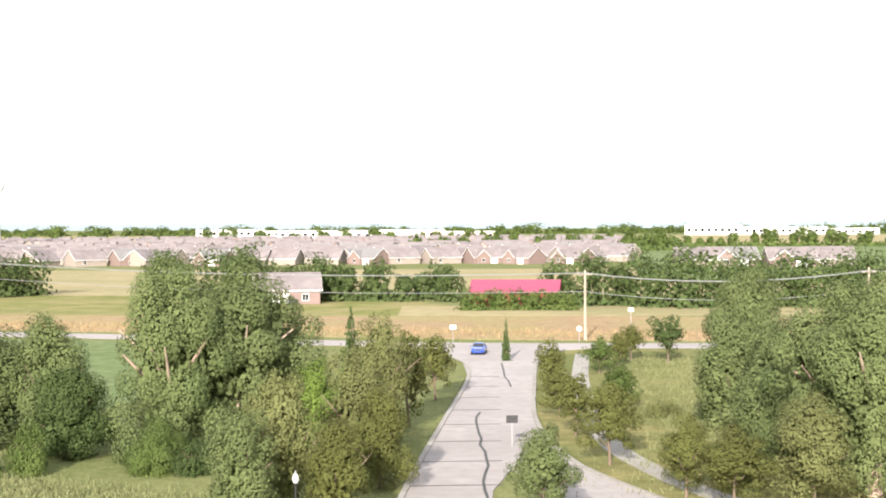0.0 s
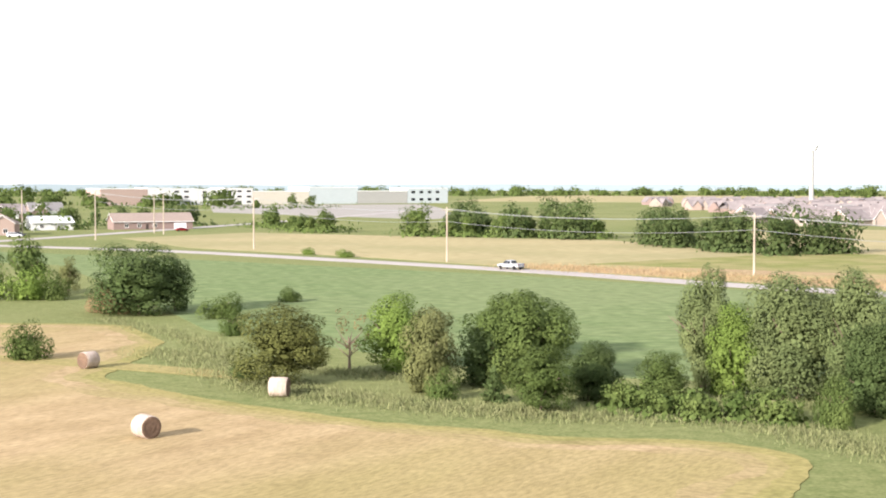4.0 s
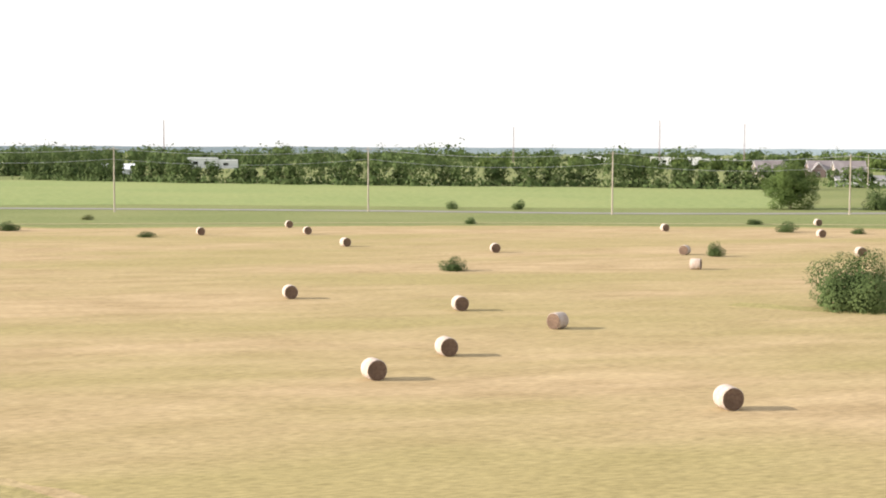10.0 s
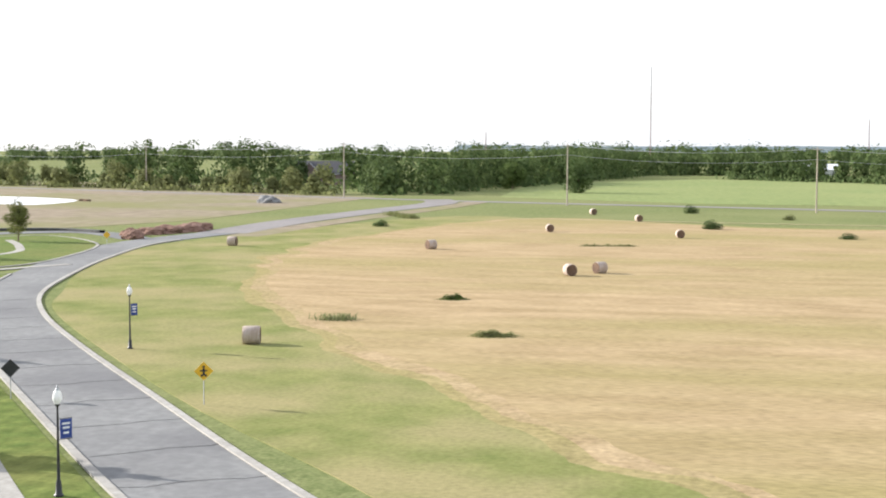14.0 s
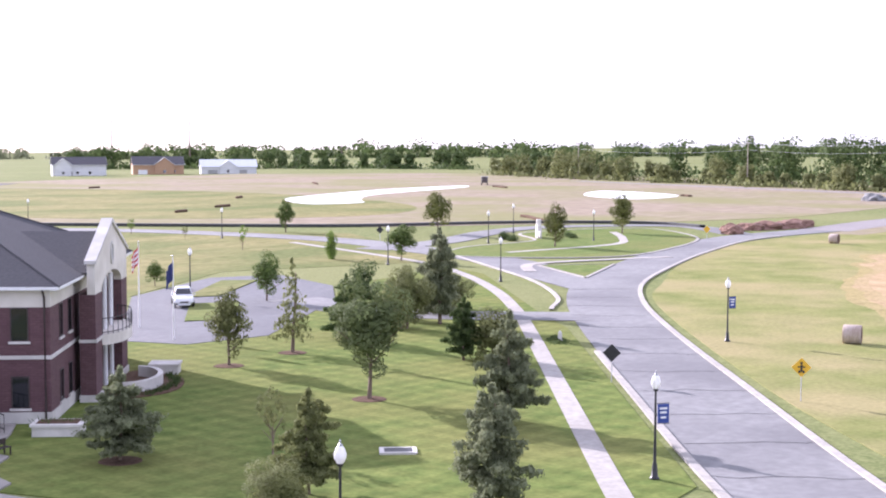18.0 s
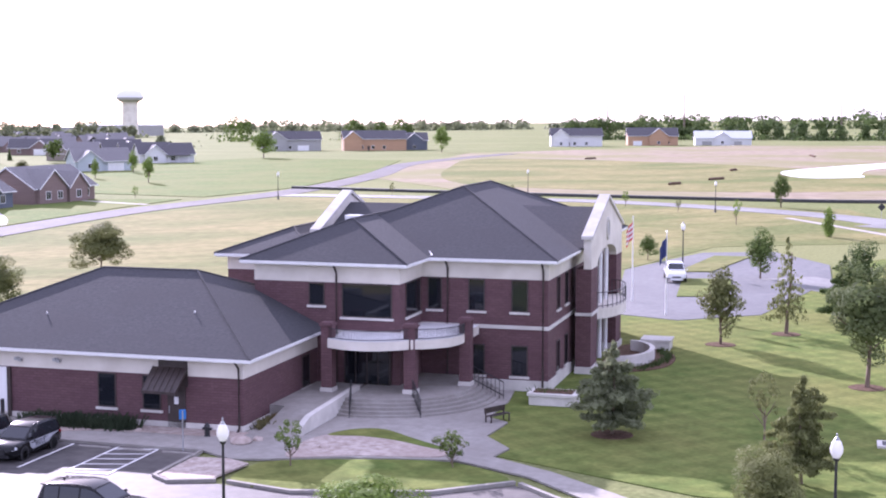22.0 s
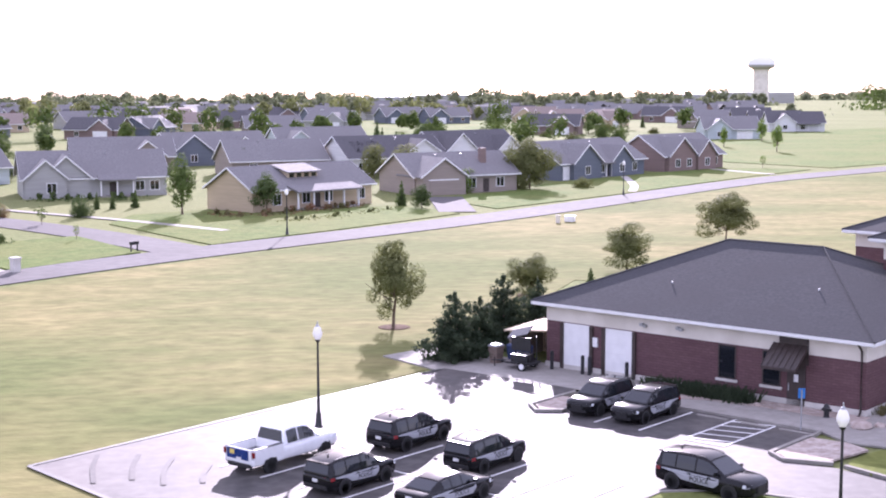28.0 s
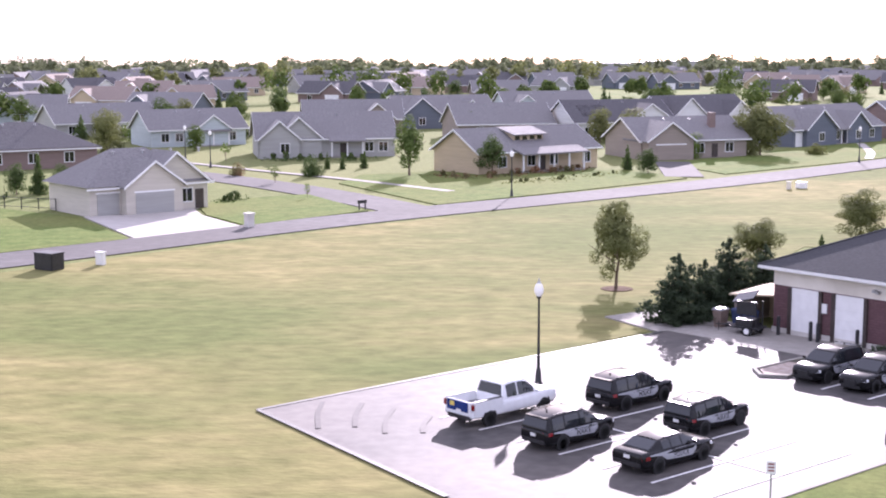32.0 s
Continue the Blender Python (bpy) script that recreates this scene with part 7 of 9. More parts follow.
def house(name, label, m, L, D, hw, rise, wall, roof, gables=(), garages=(), windows=(), door=None, hip=False, porch=None, group="houses", vents=2, chimney=None):
    """A house with its front along x at y = 0 and its depth along y."""
    h = thing(name, label, "house", m, group)
    b = bm_new()
    if hip:
        box(b, 0, 0, 0, L, D, hw)
    else:
        gable_body(b, 0, L, 0, D, hw, rise)
    part("wall", b, WALL[wall], h)
    b = bm_new()
    if hip:
        o, q = 0.55, min(D, L) / 2
        c = [b.verts.new(p) for p in ((-o, -o, hw), (L + o, -o, hw), (L + o, D + o, hw), (-o, D + o, hw))]
        p, r = b.verts.new((q, D / 2, hw + rise)), b.verts.new((L - q, D / 2, hw + rise)) if L > D + 0.5 else None
        if r:
            fs = ((c[0], c[1], r, p), (c[1], c[2], r), (c[2], c[3], p, r), (c[3], c[0], p))
        else:
            fs = ((c[0], c[1], p), (c[1], c[2], p), (c[2], c[3], p), (c[3], c[0], p))
        for f in fs:
            b.faces.new(f)
        b.faces.new(c[::-1])
    else:
        gable_roof(b, 0, L, 0, D, hw, rise)
    rf = part("roof", b, ROOF[roof], h)
    for i in range(vents):
        b = bm_new()
        lathe(b, [(0.12, 0), (0.12, 0.35), (0.2, 0.36), (0.2, 0.45)], 6)
        part("roof_vent", b, M_GREY, rf, "small roof vent", m=pose(L * (0.35 + 0.25 * i), D * 0.42, hw + rise * 0.80))
    if not hip:
        s = rise / (D / 2)
        for x in (-0.52, L + 0.48):
            b = bm_new()
            loft(b, [[(x, -0.5, hw - 0.5 * s - 0.05), (x + 0.04, -0.5, hw - 0.5 * s - 0.05), (x + 0.04, -0.5, hw - 0.5 * s + 0.2), (x, -0.5, hw - 0.5 * s + 0.2)], [(x, D / 2, hw + rise - 0.05), (x + 0.04, D / 2, hw + rise - 0.05), (x + 0.04, D / 2, hw + rise + 0.2), (x, D / 2, hw + rise + 0.2)],
                     [(x, D + 0.5, hw - 0.5 * s - 0.05), (x + 0.04, D + 0.5, hw - 0.5 * s - 0.05), (x + 0.04, D + 0.5, hw - 0.5 * s + 0.2), (x, D + 0.5, hw - 0.5 * s + 0.2)]])
            part("bargeboard", b, M_WHITE, h, "white bargeboard")
    for xc, w, proj, gr in gables:
        b = bm_new()
        gable_body(b, -proj, D * 0.45, -w / 2, w / 2, hw, gr)
        swap(b, xc)
        g = part("front_gable", b, WALL[wall], h, "front-facing gable")
        b = bm_new()
        gable_roof(b, -proj, D * 0.45, -w / 2, w / 2, hw, gr, 0.4)
        swap(b, xc)
        part("gable_roof", b, ROOF[roof], g)
        b = bm_new()
        s = gr / (w / 2)
        loft(b, [[(xc + q * (w / 2 + 0.4), -proj - 0.44 + e, hw - 0.4 * s + f if q else hw + gr + f) for e, f in ((0, -0.05), (0.05, -0.05), (0.05, 0.2), (0, 0.2))] for q in (-1, 0, 1)])
        part("gable_trim", b, M_WHITE, g, "white gable trim")
    b = bm_new()
    box(b, -0.55, -0.62, hw - 0.3, L + 0.55, -0.5, hw - 0.12)
    part("gutter", b, M_WHITE, h, "white gutter")
    for x, y, w in garages:
        g = part("garage_door", box(bm_new(), x - w / 2, y - 0.06, 0.05, x + w / 2, y + 0.01, 2.25), WALL["grey"] if wall in ("white", "cream") else WALL["taupe"] if wall == "taupe" else M_WHITE, h, "panelled garage door")
        part("door_trim", box(bm_new(), x - w / 2 - 0.15, y - 0.04, 2.25, x + w / 2 + 0.15, y + 0.01, 2.42), M_WHITE, g)
    for x, y in windows:
        add_window(h, x, 0.9, 1.3, 1.35, y)
    if door:
        part("door", box(bm_new(), door[0] - 0.5, door[1] - 0.05, 0.1, door[0] + 0.5, door[1] + 0.01, 2.15), M_BRONZE, h, "dark front door")
    if porch:
        x0, x1, d = porch
        p = part("porch_floor", box(bm_new(), x0, -d, 0, x1, 0, 0.2), M_CONCRETE, h, "concrete porch floor")
        b = bm_new()
        loft(b, [[(x, 0, hw + 0.35), (x, -d - 0.4, hw - 0.35), (x, -d - 0.4, hw - 0.55), (x, 0, hw + 0.1)] for x in (x0 - 0.3, x1 + 0.3)])
        part("porch_roof", b, ROOF[roof], h)
        n = max(2, int((x1 - x0) / 2.6))
        for k in range(n + 1):
            x = x0 + 0.12 + (x1 - x0 - 0.24) * k / n
            part("porch_post", box(bm_new(), x - 0.1, -d + 0.05, 0.2, x + 0.1, -d + 0.25, hw - 0.35), M_WHITE, h, "white porch post")
    if chimney:
        part("chimney", box(bm_new(), chimney[0] - 0.5, chimney[1] - 0.4, 0, chimney[0] + 0.5, chimney[1] + 0.4, hw + rise + 0.8), WALL["brown"], h, "brick chimney")
    return h


P = lambda x, y, turn: pose(x, y, terrain(x, y), 0, 0, turn)
house("house", "cream house with grey hip roof and front garage gable", P(36.0, -141.4, -140), 13.4, 9.5, 3.0, 3.4, "cream", "grey", ((6.6, 6.4, 1.2, 2.3), (9.6, 7.4, 0.2, 3.0)), ((6.6, -1.2, 4.3), (2.0, 0, 2.4)), ((10.8, -0.2),), (12.3, -0.2), hip=True, vents=4)
bungalow = house("house", "tan bungalow with a low grey roof and long porch", P(-3.5, -187.3, -143), 21, 10, 3.0, 2.7, "tan", "grey", (), (), ((4, 0), (9, 0), (13, 0), (19, 0)), (11, 0), porch=(6, 17, 2.0))
b = bm_new()
loft(b, [[(x, 1.9, 3.9), (x, 1.9, 4.95), (x, 4.9, 5.7), (x, 4.9, 5.2)] for x in (7.4, 12.6)])
dormer = part("dormer", b, WALL["tan"], bungalow, "low shed dormer on the roof")
b = bm_new()
loft(b, [[(x, 1.3, 4.88), (x, 1.3, 5.02), (x, 5.1, 5.92), (x, 5.1, 5.74)] for x in (7.0, 13.0)])
part("dormer_roof", b, ROOF["grey"], dormer)
for x in (8.1, 9.4, 10.7, 12.0):
    part("dormer_window", box(bm_new(), x - 0.4, 1.86, 4.25, x + 0.4, 1.92, 4.8), M_DARKGLASS, dormer, "small dark window")
house("house", "grey-beige house with two stepped gables and a rear patio", P(29.5, -216.0, -168), 21, 12, 3.0, 3.6, "grey", "grey", ((3.2, 6.0, 1.0, 2.6), (6.2, 7.0, 0.3, 3.1)), (), ((4.0, -1.0), (8.6, 0), (17, 0), (19.2, 0)), (13, 0), porch=(11, 16, 1.2))
house("house", "taupe house with a street-facing garage gable", P(-28.0, -212.5, -160), 18, 12, 2.9, 3.0, "taupe", "grey", ((4, 7.5, 2.0, 2.6),), ((4, -2.0, 4.8),), ((10, 0), (15, 0)), (12.5, 0), chimney=(13.5, 3))
house("house", "slate-blue house with white trim and several gables", P(-56.5, -238.0, -141), 25, 12, 3.0, 3.4, "blue", "grey", ((6.5, 8, 1.0, 3.0), (17, 6, 0.8, 2.4)), ((2.0, 0, 2.6),), ((6.5, -1.0), (12, 0), (17, -0.8), (22, 0)), (13.5, 0), porch=(10.6, 14.2, 0.8))
house("house", "brown house with stone arch gable and white windows", P(-81.0, -257.5, -146), 18, 12, 3.0, 3.6, "brown", "grey", ((4.5, 8, 0.8, 3.2), (11.5, 5.5, 1.2, 2.6)), (), ((3.0, -0.8), (6.4, -0.8), (11.5, -1.2), (15.5, 0)), (9.2, 0))
solar = house("house", "white farmhouse-style house with solar panels on a grey roof", P(-22.0, -257.5, -160), 20, 13, 3.2, 3.6, "white", "dark", ((15, 9, 0.5, 3.0),), ((6.5, 0, 2.6),), ((2.5, 0), (13, -0.5), (17, -0.5)), (10, 0))
for i in range(4):
    for j in range(2):
        y = 1.3 + 1.75 * j
        b = bm_new()
        loft(b, [[(x, yy, 3.2 + 3.6 / 6.5 * yy + dz) for x in (2.0 + 1.5 * i, 3.42 + 1.5 * i) for yy, dz in (((y, 0.14), (y, 0.2)) if x < 2.01 + 1.5 * i else ((y, 0.2), (y, 0.14)))] if k == 0 else
                 [(x, yy, 3.2 + 3.6 / 6.5 * yy + dz) for x in (2.0 + 1.5 * i, 3.42 + 1.5 * i) for yy, dz in (((y + 1.65, 0.14), (y + 1.65, 0.2)) if x < 2.01 + 1.5 * i else ((y + 1.65, 0.2), (y + 1.65, 0.14)))] for k in (0, 1)])
        part("solar_panel", b, M_DARKGLASS, solar, "dark glossy solar panel")
house("house", "pale blue house with grey gabled roof", P(-12.0, -315, -162), 21, 12, 3.0, 3.6, "pale", "grey", ((4, 8, 1, 3),), ((14, 0, 4.8),), ((3, -1), (5.5, -1), (9, 0)), (10.6, 0))
house("house", "white house with a dark roof and broad plain gable", P(-41, -268, -150), 20, 13, 3.2, 4.0, "white", "dark", ((3.5, 9, 1.0, 3.8), (16, 7, 0.5, 3)), (), ((16, -0.5), (10, 0)), (12, 0))
house("house", "blue house with grey roof and white-trimmed gable", P(11, -292, -160), 21, 12, 3.0, 3.5, "blue", "grey", ((4.5, 8, 1, 3.2), (15.5, 6, 0.6, 2.6)), (), ((4.5, -1), (9, 0), (15.5, -0.6)), (12, 0))
house("house", "grey house with wide low roof", P(28.7, -276, -171), 19, 11, 2.9, 3.4, "taupe", "grey", ((14, 7, 1, 2.8),), ((14, -1, 4.8),), ((3, 0), (6.5, 0)), (9.5, 0))
house("house", "pale blue house with a white-columned gable porch", P(50.8, -239.5, -150), 17, 11, 3.0, 3.0, "pale", "grey", ((10.5, 6, 1.6, 2.2),), (), ((2.5, 0), (5, 0), (14.5, 0)), (10.5, 0), porch=(7.6, 13.4, 1.8))
house("house", "long grey-green house with a grey roof", P(73, -262, -145), 20, 11, 2.9, 3.2, "grey", "grey", (), (), ((3, 0), (8, 0), (13, 0), (17, 0)), (10.5, 0))
house("house", "brown brick house with a dark hip roof behind trees", P(66, -193, -150), 18, 14, 2.9, 3.4, "brown", "dark", (), (), ((4, 0), (9, 0), (14, 0)), None, hip=True)
house("house", "grey-roofed house behind the tan bungalow", P(-1, -258, -165), 18, 12, 2.9, 3.4, "taupe", "grey", (), (), ((4, 0), (13, 0)), None)
house("house", "pale house with grey gables among trees", P(99, -310, -170), 14, 11, 3.0, 3.2, "pale", "grey", ((4, 7, 1, 2.6),), (), ((4, -1), (10, 0)), None)
house("house", "grey-blue house beyond the open lawn", P(-135, -392, -185), 16, 11, 3.0, 3.4, "pale", "grey", ((4, 7, 1, 2.8),), ((11.5, 0, 4.6),), ((4, -1),), None)
house("house", "white house with a porch beyond the open lawn", P(-174, -443, -190), 18, 11, 3.0, 3.4, "white", "dark", ((5, 7, 1, 2.8),), (), ((5, -1), (11, 0)), None, porch=(9, 16, 1.6))
house("unfinished_house", "half-built house with orange sheathing and white wrap", P(-313.6, -555, -205), 28, 14, 5.4, 3.4, "sheath", "dark", ((4, 8, 1.5, 3.2),), (), ((8, 0), (13, 0), (18, 0)), (11, 0))
house("house", "new blue-grey house by the graded land", P(-336, -558, -208), 20, 12, 4.6, 3.2, "blue", "dark", ((14, 8, 1, 3),), ((5, 0, 4.8),), ((14, -1),), None)
house("house", "new grey house with a wide garage", P(-282, -572, -200), 26, 13, 5.2, 3.4, "grey", "dark", ((6, 9, 1, 3.2),), ((18, 0, 5),), ((6, -1), (12, 0)), None)
house("house", "new white two-storey house with a dark roof", P(-447, -577, -214), 26, 12, 5.6, 3.6, "white", "dark", ((5, 8, 1, 3),), (), ((5, -1), (12, 0), (18, 0)), (9, 0))
house("unfinished_house", "unfinished house in raw orange sheathing", P(-494, -572, -216), 26, 13, 5.2, 4.0, "sheath", "dark", ((16, 10, 1, 3.6),), ((5, 0, 4.6),), ((16, -1), (21, 0)), None)
house("house", "long low white house under construction", P(-523, -552, -219), 29, 12, 4.0, 3.4, "white", "white", ((14, 9, 0.6, 3),), ((6, 0, 5), (22, 0, 4)), ((14, -0.6),), None)
house("bank_building", "brick and cream building with a brown hip roof and portico", P(-396, 316, 56), 27, 18, 4.2, 5.0, "pink", "brown", ((5, 8, 2, 2.6), (21, 8, 2, 2.6)), (), ((3, -2), (11, 0), (14, 0), (22, -2)), (17, 0), hip=True, group="")
house("shed", "white shed with a pale metal roof", P(-417, 376, 62), 16, 9, 3.0, 2.2, "white", "white", (), ((11, 0, 4),), ((4, 0),), None, group="", vents=0)
house("ranch_house", "long low brown brick house under trees", P(-395, 397, 57), 31, 11, 3.2, 3.0, "brown", "brown", (), ((26, 0, 4.8),), ((5, 0), (10, 0), (16, 0)), (13, 0), group="")
house("barn", "open weathered farm shed by the trees", P(-596, 344, 65), 25, 10, 3.4, 1.6, "grey", "grey", (), ((8, 0, 5), (16, 0, 5)), (), None, group="", vents=0)
barn = house("barn", "long red barn with a faded magenta metal roof", P(6.4, 290.5, -8), 17.5, 8, 3.6, 2.0, "red", "magenta", (), (), (), None, group="", vents=0)
for ob in barn.children:
    if ob.name.startswith(("gutter", "bargeboard")):
        ob.data.materials.clear()
        ob.data.materials.append(WALL["red"])
        tagged(ob, "red board")
house("house", "pinkish brick house with a grey-brown tiled roof", P(-40, 307, 8), 14, 12, 3.2, 3.4, "brown", "rose", (), ((5, 0, 4.4),), ((1.2, 0), (10.8, 0)), None, group="")
house("farmhouse", "dark-roofed house with a tall white glazed gable", P(-590, -205, 96), 26, 12, 5.0, 5.2, "brown", "dark", ((8, 9, 1, 4.8),), (), ((8, -1), (16, 0)), None, group="")
house("farm_shed", "long white farm shed in the trees", P(-860, 5, 88), 30, 14, 4.0, 3.0, "white", "white", (), (), ((8, 0),), None, group="", vents=0)

# the rest of the housing estates: six plain patterns, copied
patterns = []
for i, (wall, roof, gx) in enumerate((("taupe", "grey", 4), ("grey", "grey", 12), ("tan", "brown", 5), ("white", "dark", 11), ("blue", "grey", 4), ("brown", "dark", 12))):
    patterns.append(house("house", "plain single-storey house with a gabled shingle roof", P(-30 - 30 * i, -620, -172), 17, 11, 2.9, 3.3, wall, roof, ((gx, 7.5, 1.0, 2.8),), ((gx, -1.0, 4.6),), ((9, 0), (14 if gx < 8 else 4, 0)), None, vents=0, group="estate houses"))


def far_houses(name, label, places, walls, roof, size, seed):
    """Plain gabled houses too far off to part: one mesh of walls, one of roofs."""
    rng = random.Random(seed)
    root = tagged(new(name), label, "houses", kind="stuff")
    wb, rb = {w: bm_new() for w in walls}, bm_new()
    for x, y, turn in places:
        m = P(x, y, turn)
        L, D, hw, rise = size[0] * rng.uniform(0.85, 1.2), size[1], size[2], size[3]
        for b, f in ((wb[rng.choice(walls)], gable_body), (rb, gable_roof)):
            n = len(b.verts)
            f(b, 0, L, 0, D, hw, rise)
            q = bm_new()
            f(q, -1.2, D * 0.45, -3.4, 3.4, hw, rise * 0.85)
            swap(q, rng.choice((4.0, L - 4.0)))
            tmp = bpy.data.meshes.new("tmp")
            q.to_mesh(tmp)
            q.free()
            b.from_mesh(tmp)
            bpy.data.meshes.remove(tmp)
            b.verts.ensure_lookup_table()
            for v in b.verts[n:]:
                v.co = m @ v.co
    for w, b in wb.items():
        part("walls", b, WALL[w], root)
    part("roofs", rb, ROOF[roof], root)


rng = random.Random(12)
far = []
for D in (335, 385, 440, 505, 570, 640, 720, 810, 920, 1050, 1200):
    az = 159 + rng.uniform(0, 2)
    while az < 202:
        a, d = radians(az), D * rng.uniform(0.97, 1.03)
        x, y = -math.sin(a) * d + rng.uniform(-4, 4), math.cos(a) * d + rng.uniform(-4, 4)
        turn = az - 360 + rng.choice((-28, -10, 8, 25, 62))
        if not (D < 400 and 168 < az < 189) and not (168 < az < 176 and 400 < D < 560) and not (D < 480 and az < 166):
            if D < 600:
                copy_thing(rng.choice(patterns), P(x, y, turn))
            else:
                far.append((x, y, turn))
        az += math.degrees(rng.uniform(23, 32) / D)
far_houses("far_town_houses", "rows of far single-storey houses with grey roofs", far, ("taupe", "grey", "blue", "brown", "cream"), "grey", (17, 12, 2.8, 3.6), 3)
patterns = []
for i, (wall, roof) in enumerate((("taupe", "rose"), ("brown", "rose"), ("taupe", "rose"), ("brown", "grey"))):
    patterns.append(house("house", "small pinkish house in rows with a pale grey-brown roof", P(-60 + 30 * i, 668, 5), 14, 12, 2.8, 4.0, wall, roof, ((4, 6.5, 1, 3.2),) if i % 2 else (), ((9.5, 0, 3.4),), ((4, -1.0 if i % 2 else 0),), None, vents=0, group="north estate houses"))
far = []
for D in (610, 642, 676, 714, 756, 802, 856, 915, 985, 1060, 1150, 1255):
    az = -6.8 + rng.uniform(0, 1)
    while az < 19 + (D - 560) / 130:
        a = radians(az)
        x, y, turn = -math.sin(a) * D + rng.uniform(-3, 3), math.cos(a) * D + rng.uniform(-3, 3), az + rng.choice((-40, -20, 5, 25, 50))
        if D < 800:
            copy_thing(rng.choice(patterns), P(x, y, turn))
        else:
            far.append((x, y, turn))
        az += math.degrees(rng.uniform(15, 19) / D)
far_houses("north_estate_houses", "dense far rows of houses with pinkish-grey roofs", far, ("taupe", "taupe", "brown", "pink"), "rose", (14, 12, 2.8, 4.2), 5)
for az, D, k in ((63, 900, 0), (61, 910, 1), (60, 890, 2), (56.5, 760, 0), (55.2, 770, 3), (53.5, 780, 1), (52.2, 750, 2), (50.6, 790, 0), (49.5, 760, 1), (48.0, 820, 3), (-9.5, 560, 0), (-10.8, 565, 3), (-13.0, 560, 1), (-14.5, 575, 0), (57.6, 1000, 1)):
    a = radians(az)
    copy_thing(patterns[k], P(-math.sin(a) * D, math.cos(a) * D, az + 12) @ Matrix.Diagonal((1.3, 1.2, 1.5 if az > 58 else 1.1, 1)))


# ---- the school and the far warehouses ----
def long_building(name, label, m, blocks, category="building"):
    """Flat-roofed blocks side by side: (x0, x1, depth, height, wall, rows of windows)."""
    h = thing(name, label, category, m)
    for x0, x1, d, hh, wall, rows in blocks:
        b = bm_new()
        box(b, x0, 0, 0, x1, d, hh)
        w = part("block", b, WALL[wall], h)
        part("parapet", box(bm_new(), x0 - 0.2, -0.2, hh, x1 + 0.2, d + 0.2, hh + 0.5), M_WHITE, w, "white roof edge")
        for r in range(rows):
            z = hh * (r + 0.35) / max(rows, 1)
            x = x0 + 4
            while x < x1 - 5:
                part("window", box(bm_new(), x, -0.12, z, x + 4, 0.02, z + hh * 0.35 / rows), M_DARKGLASS, w, "dark window strip")
                x += 9
    return h


long_building("school", "long white and brick school with flat roofs and dark windows", P(-888, 876, 62.5),
              ((0, 42, 40, 14, "pink", 0), (42.3, 62, 36, 14.5, "white", 0), (62.3, 88, 34, 14, "white", 3), (88.3, 112, 30, 13.5, "white", 3), (112.3, 140, 34, 14.2, "white", 3), (140.3, 196, 40, 11.5, "cream", 0), (196.3, 246, 46, 15, "pale", 0), (246.3, 300, 40, 11.5, "grey", 0), (300.3, 345, 36, 14, "pale", 2)), "school")
for az, D, L, hh, wall in ((7.6, 1900, 150, 10, "white"), (4.6, 1700, 120, 9, "white"), (2.4, 1500, 80, 10, "white"), (0.4, 1600, 140, 10, "buff"), (-11.5, 2000, 130, 13, "white"), (-14.6, 2050, 170, 10, "white"), (66.5, 1500, 90, 8, "white"), (70, 1600, 60, 8, "white"), (85.5, 1150, 40, 8, "white"), (160, 1500, 130, 11, "grey"), (172, 1700, 160, 11, "grey")):
    a = radians(az)
    long_building("warehouse", "long low pale warehouse far off", P(-math.sin(a) * D - L / 2, math.cos(a) * D, az if az < 90 else az - 180), ((0, L * 0.6, 40, hh, wall, 1), (L * 0.6 + 0.3, L, 34, hh * 0.8, wall, 1)), "warehouse")

# ---- water towers and masts ----
def water_tower(x, y, s):
    t = thing("water_tower", "pale water tower with a wide bowl on a thick fluted column", "water tower", pose(x, y, 0))
    b = bm_new()
    lathe(b, [(8.2 * s, -8), (7.4 * s, 2 * s), (7.2 * s, 24 * s), (8.0 * s, 25.5 * s)], 24)
    part("column", b, M_STUCCO, t, "pale column")
    b = bm_new()
    lathe(b, [(8.0 * s, 25.5 * s), (12.6 * s, 28.0 * s), (13.0 * s, 30 * s)], 28)
    part("bowl", b, WALL["grey"], t, "grey underside of the tank", True)
    b = bm_new()
    lathe(b, [(13.0 * s, 30 * s), (12.6 * s, 33 * s), (10.5 * s, 36 * s), (6 * s, 38.2 * s), (0.3, 39 * s)], 28)
    part("tank", b, M_WHITE, t, "white tank top", True)


water_tower(-505, -1310, 1.0)
t = thing("slender_tower", "slender grey tower with a slanted head on a white base", "tower", pose(-298, 955, 0))
part("shaft", tube(bm_new(), [(0, 0, 0), (0, 0, 40)], [1.7, 1.5], 12), WALL["grey"], t, "grey shaft")
b = bm_new()
loft(b, [[(-2.2, -1.2, 40), (2.4, -1.2, 40.2), (2.4, 1.2, 40.2), (-2.2, 1.2, 40)], [(-1.4, -1.2, 42), (4.4, -1.2, 44.2), (4.4, 1.2, 44.2), (-1.4, 1.2, 42)]])
part("head", b, WALL["grey"], t, "grey slanted head")
part("base", box(bm_new(), -4, -4, 0, 4, 4, 6), M_WHITE, t)
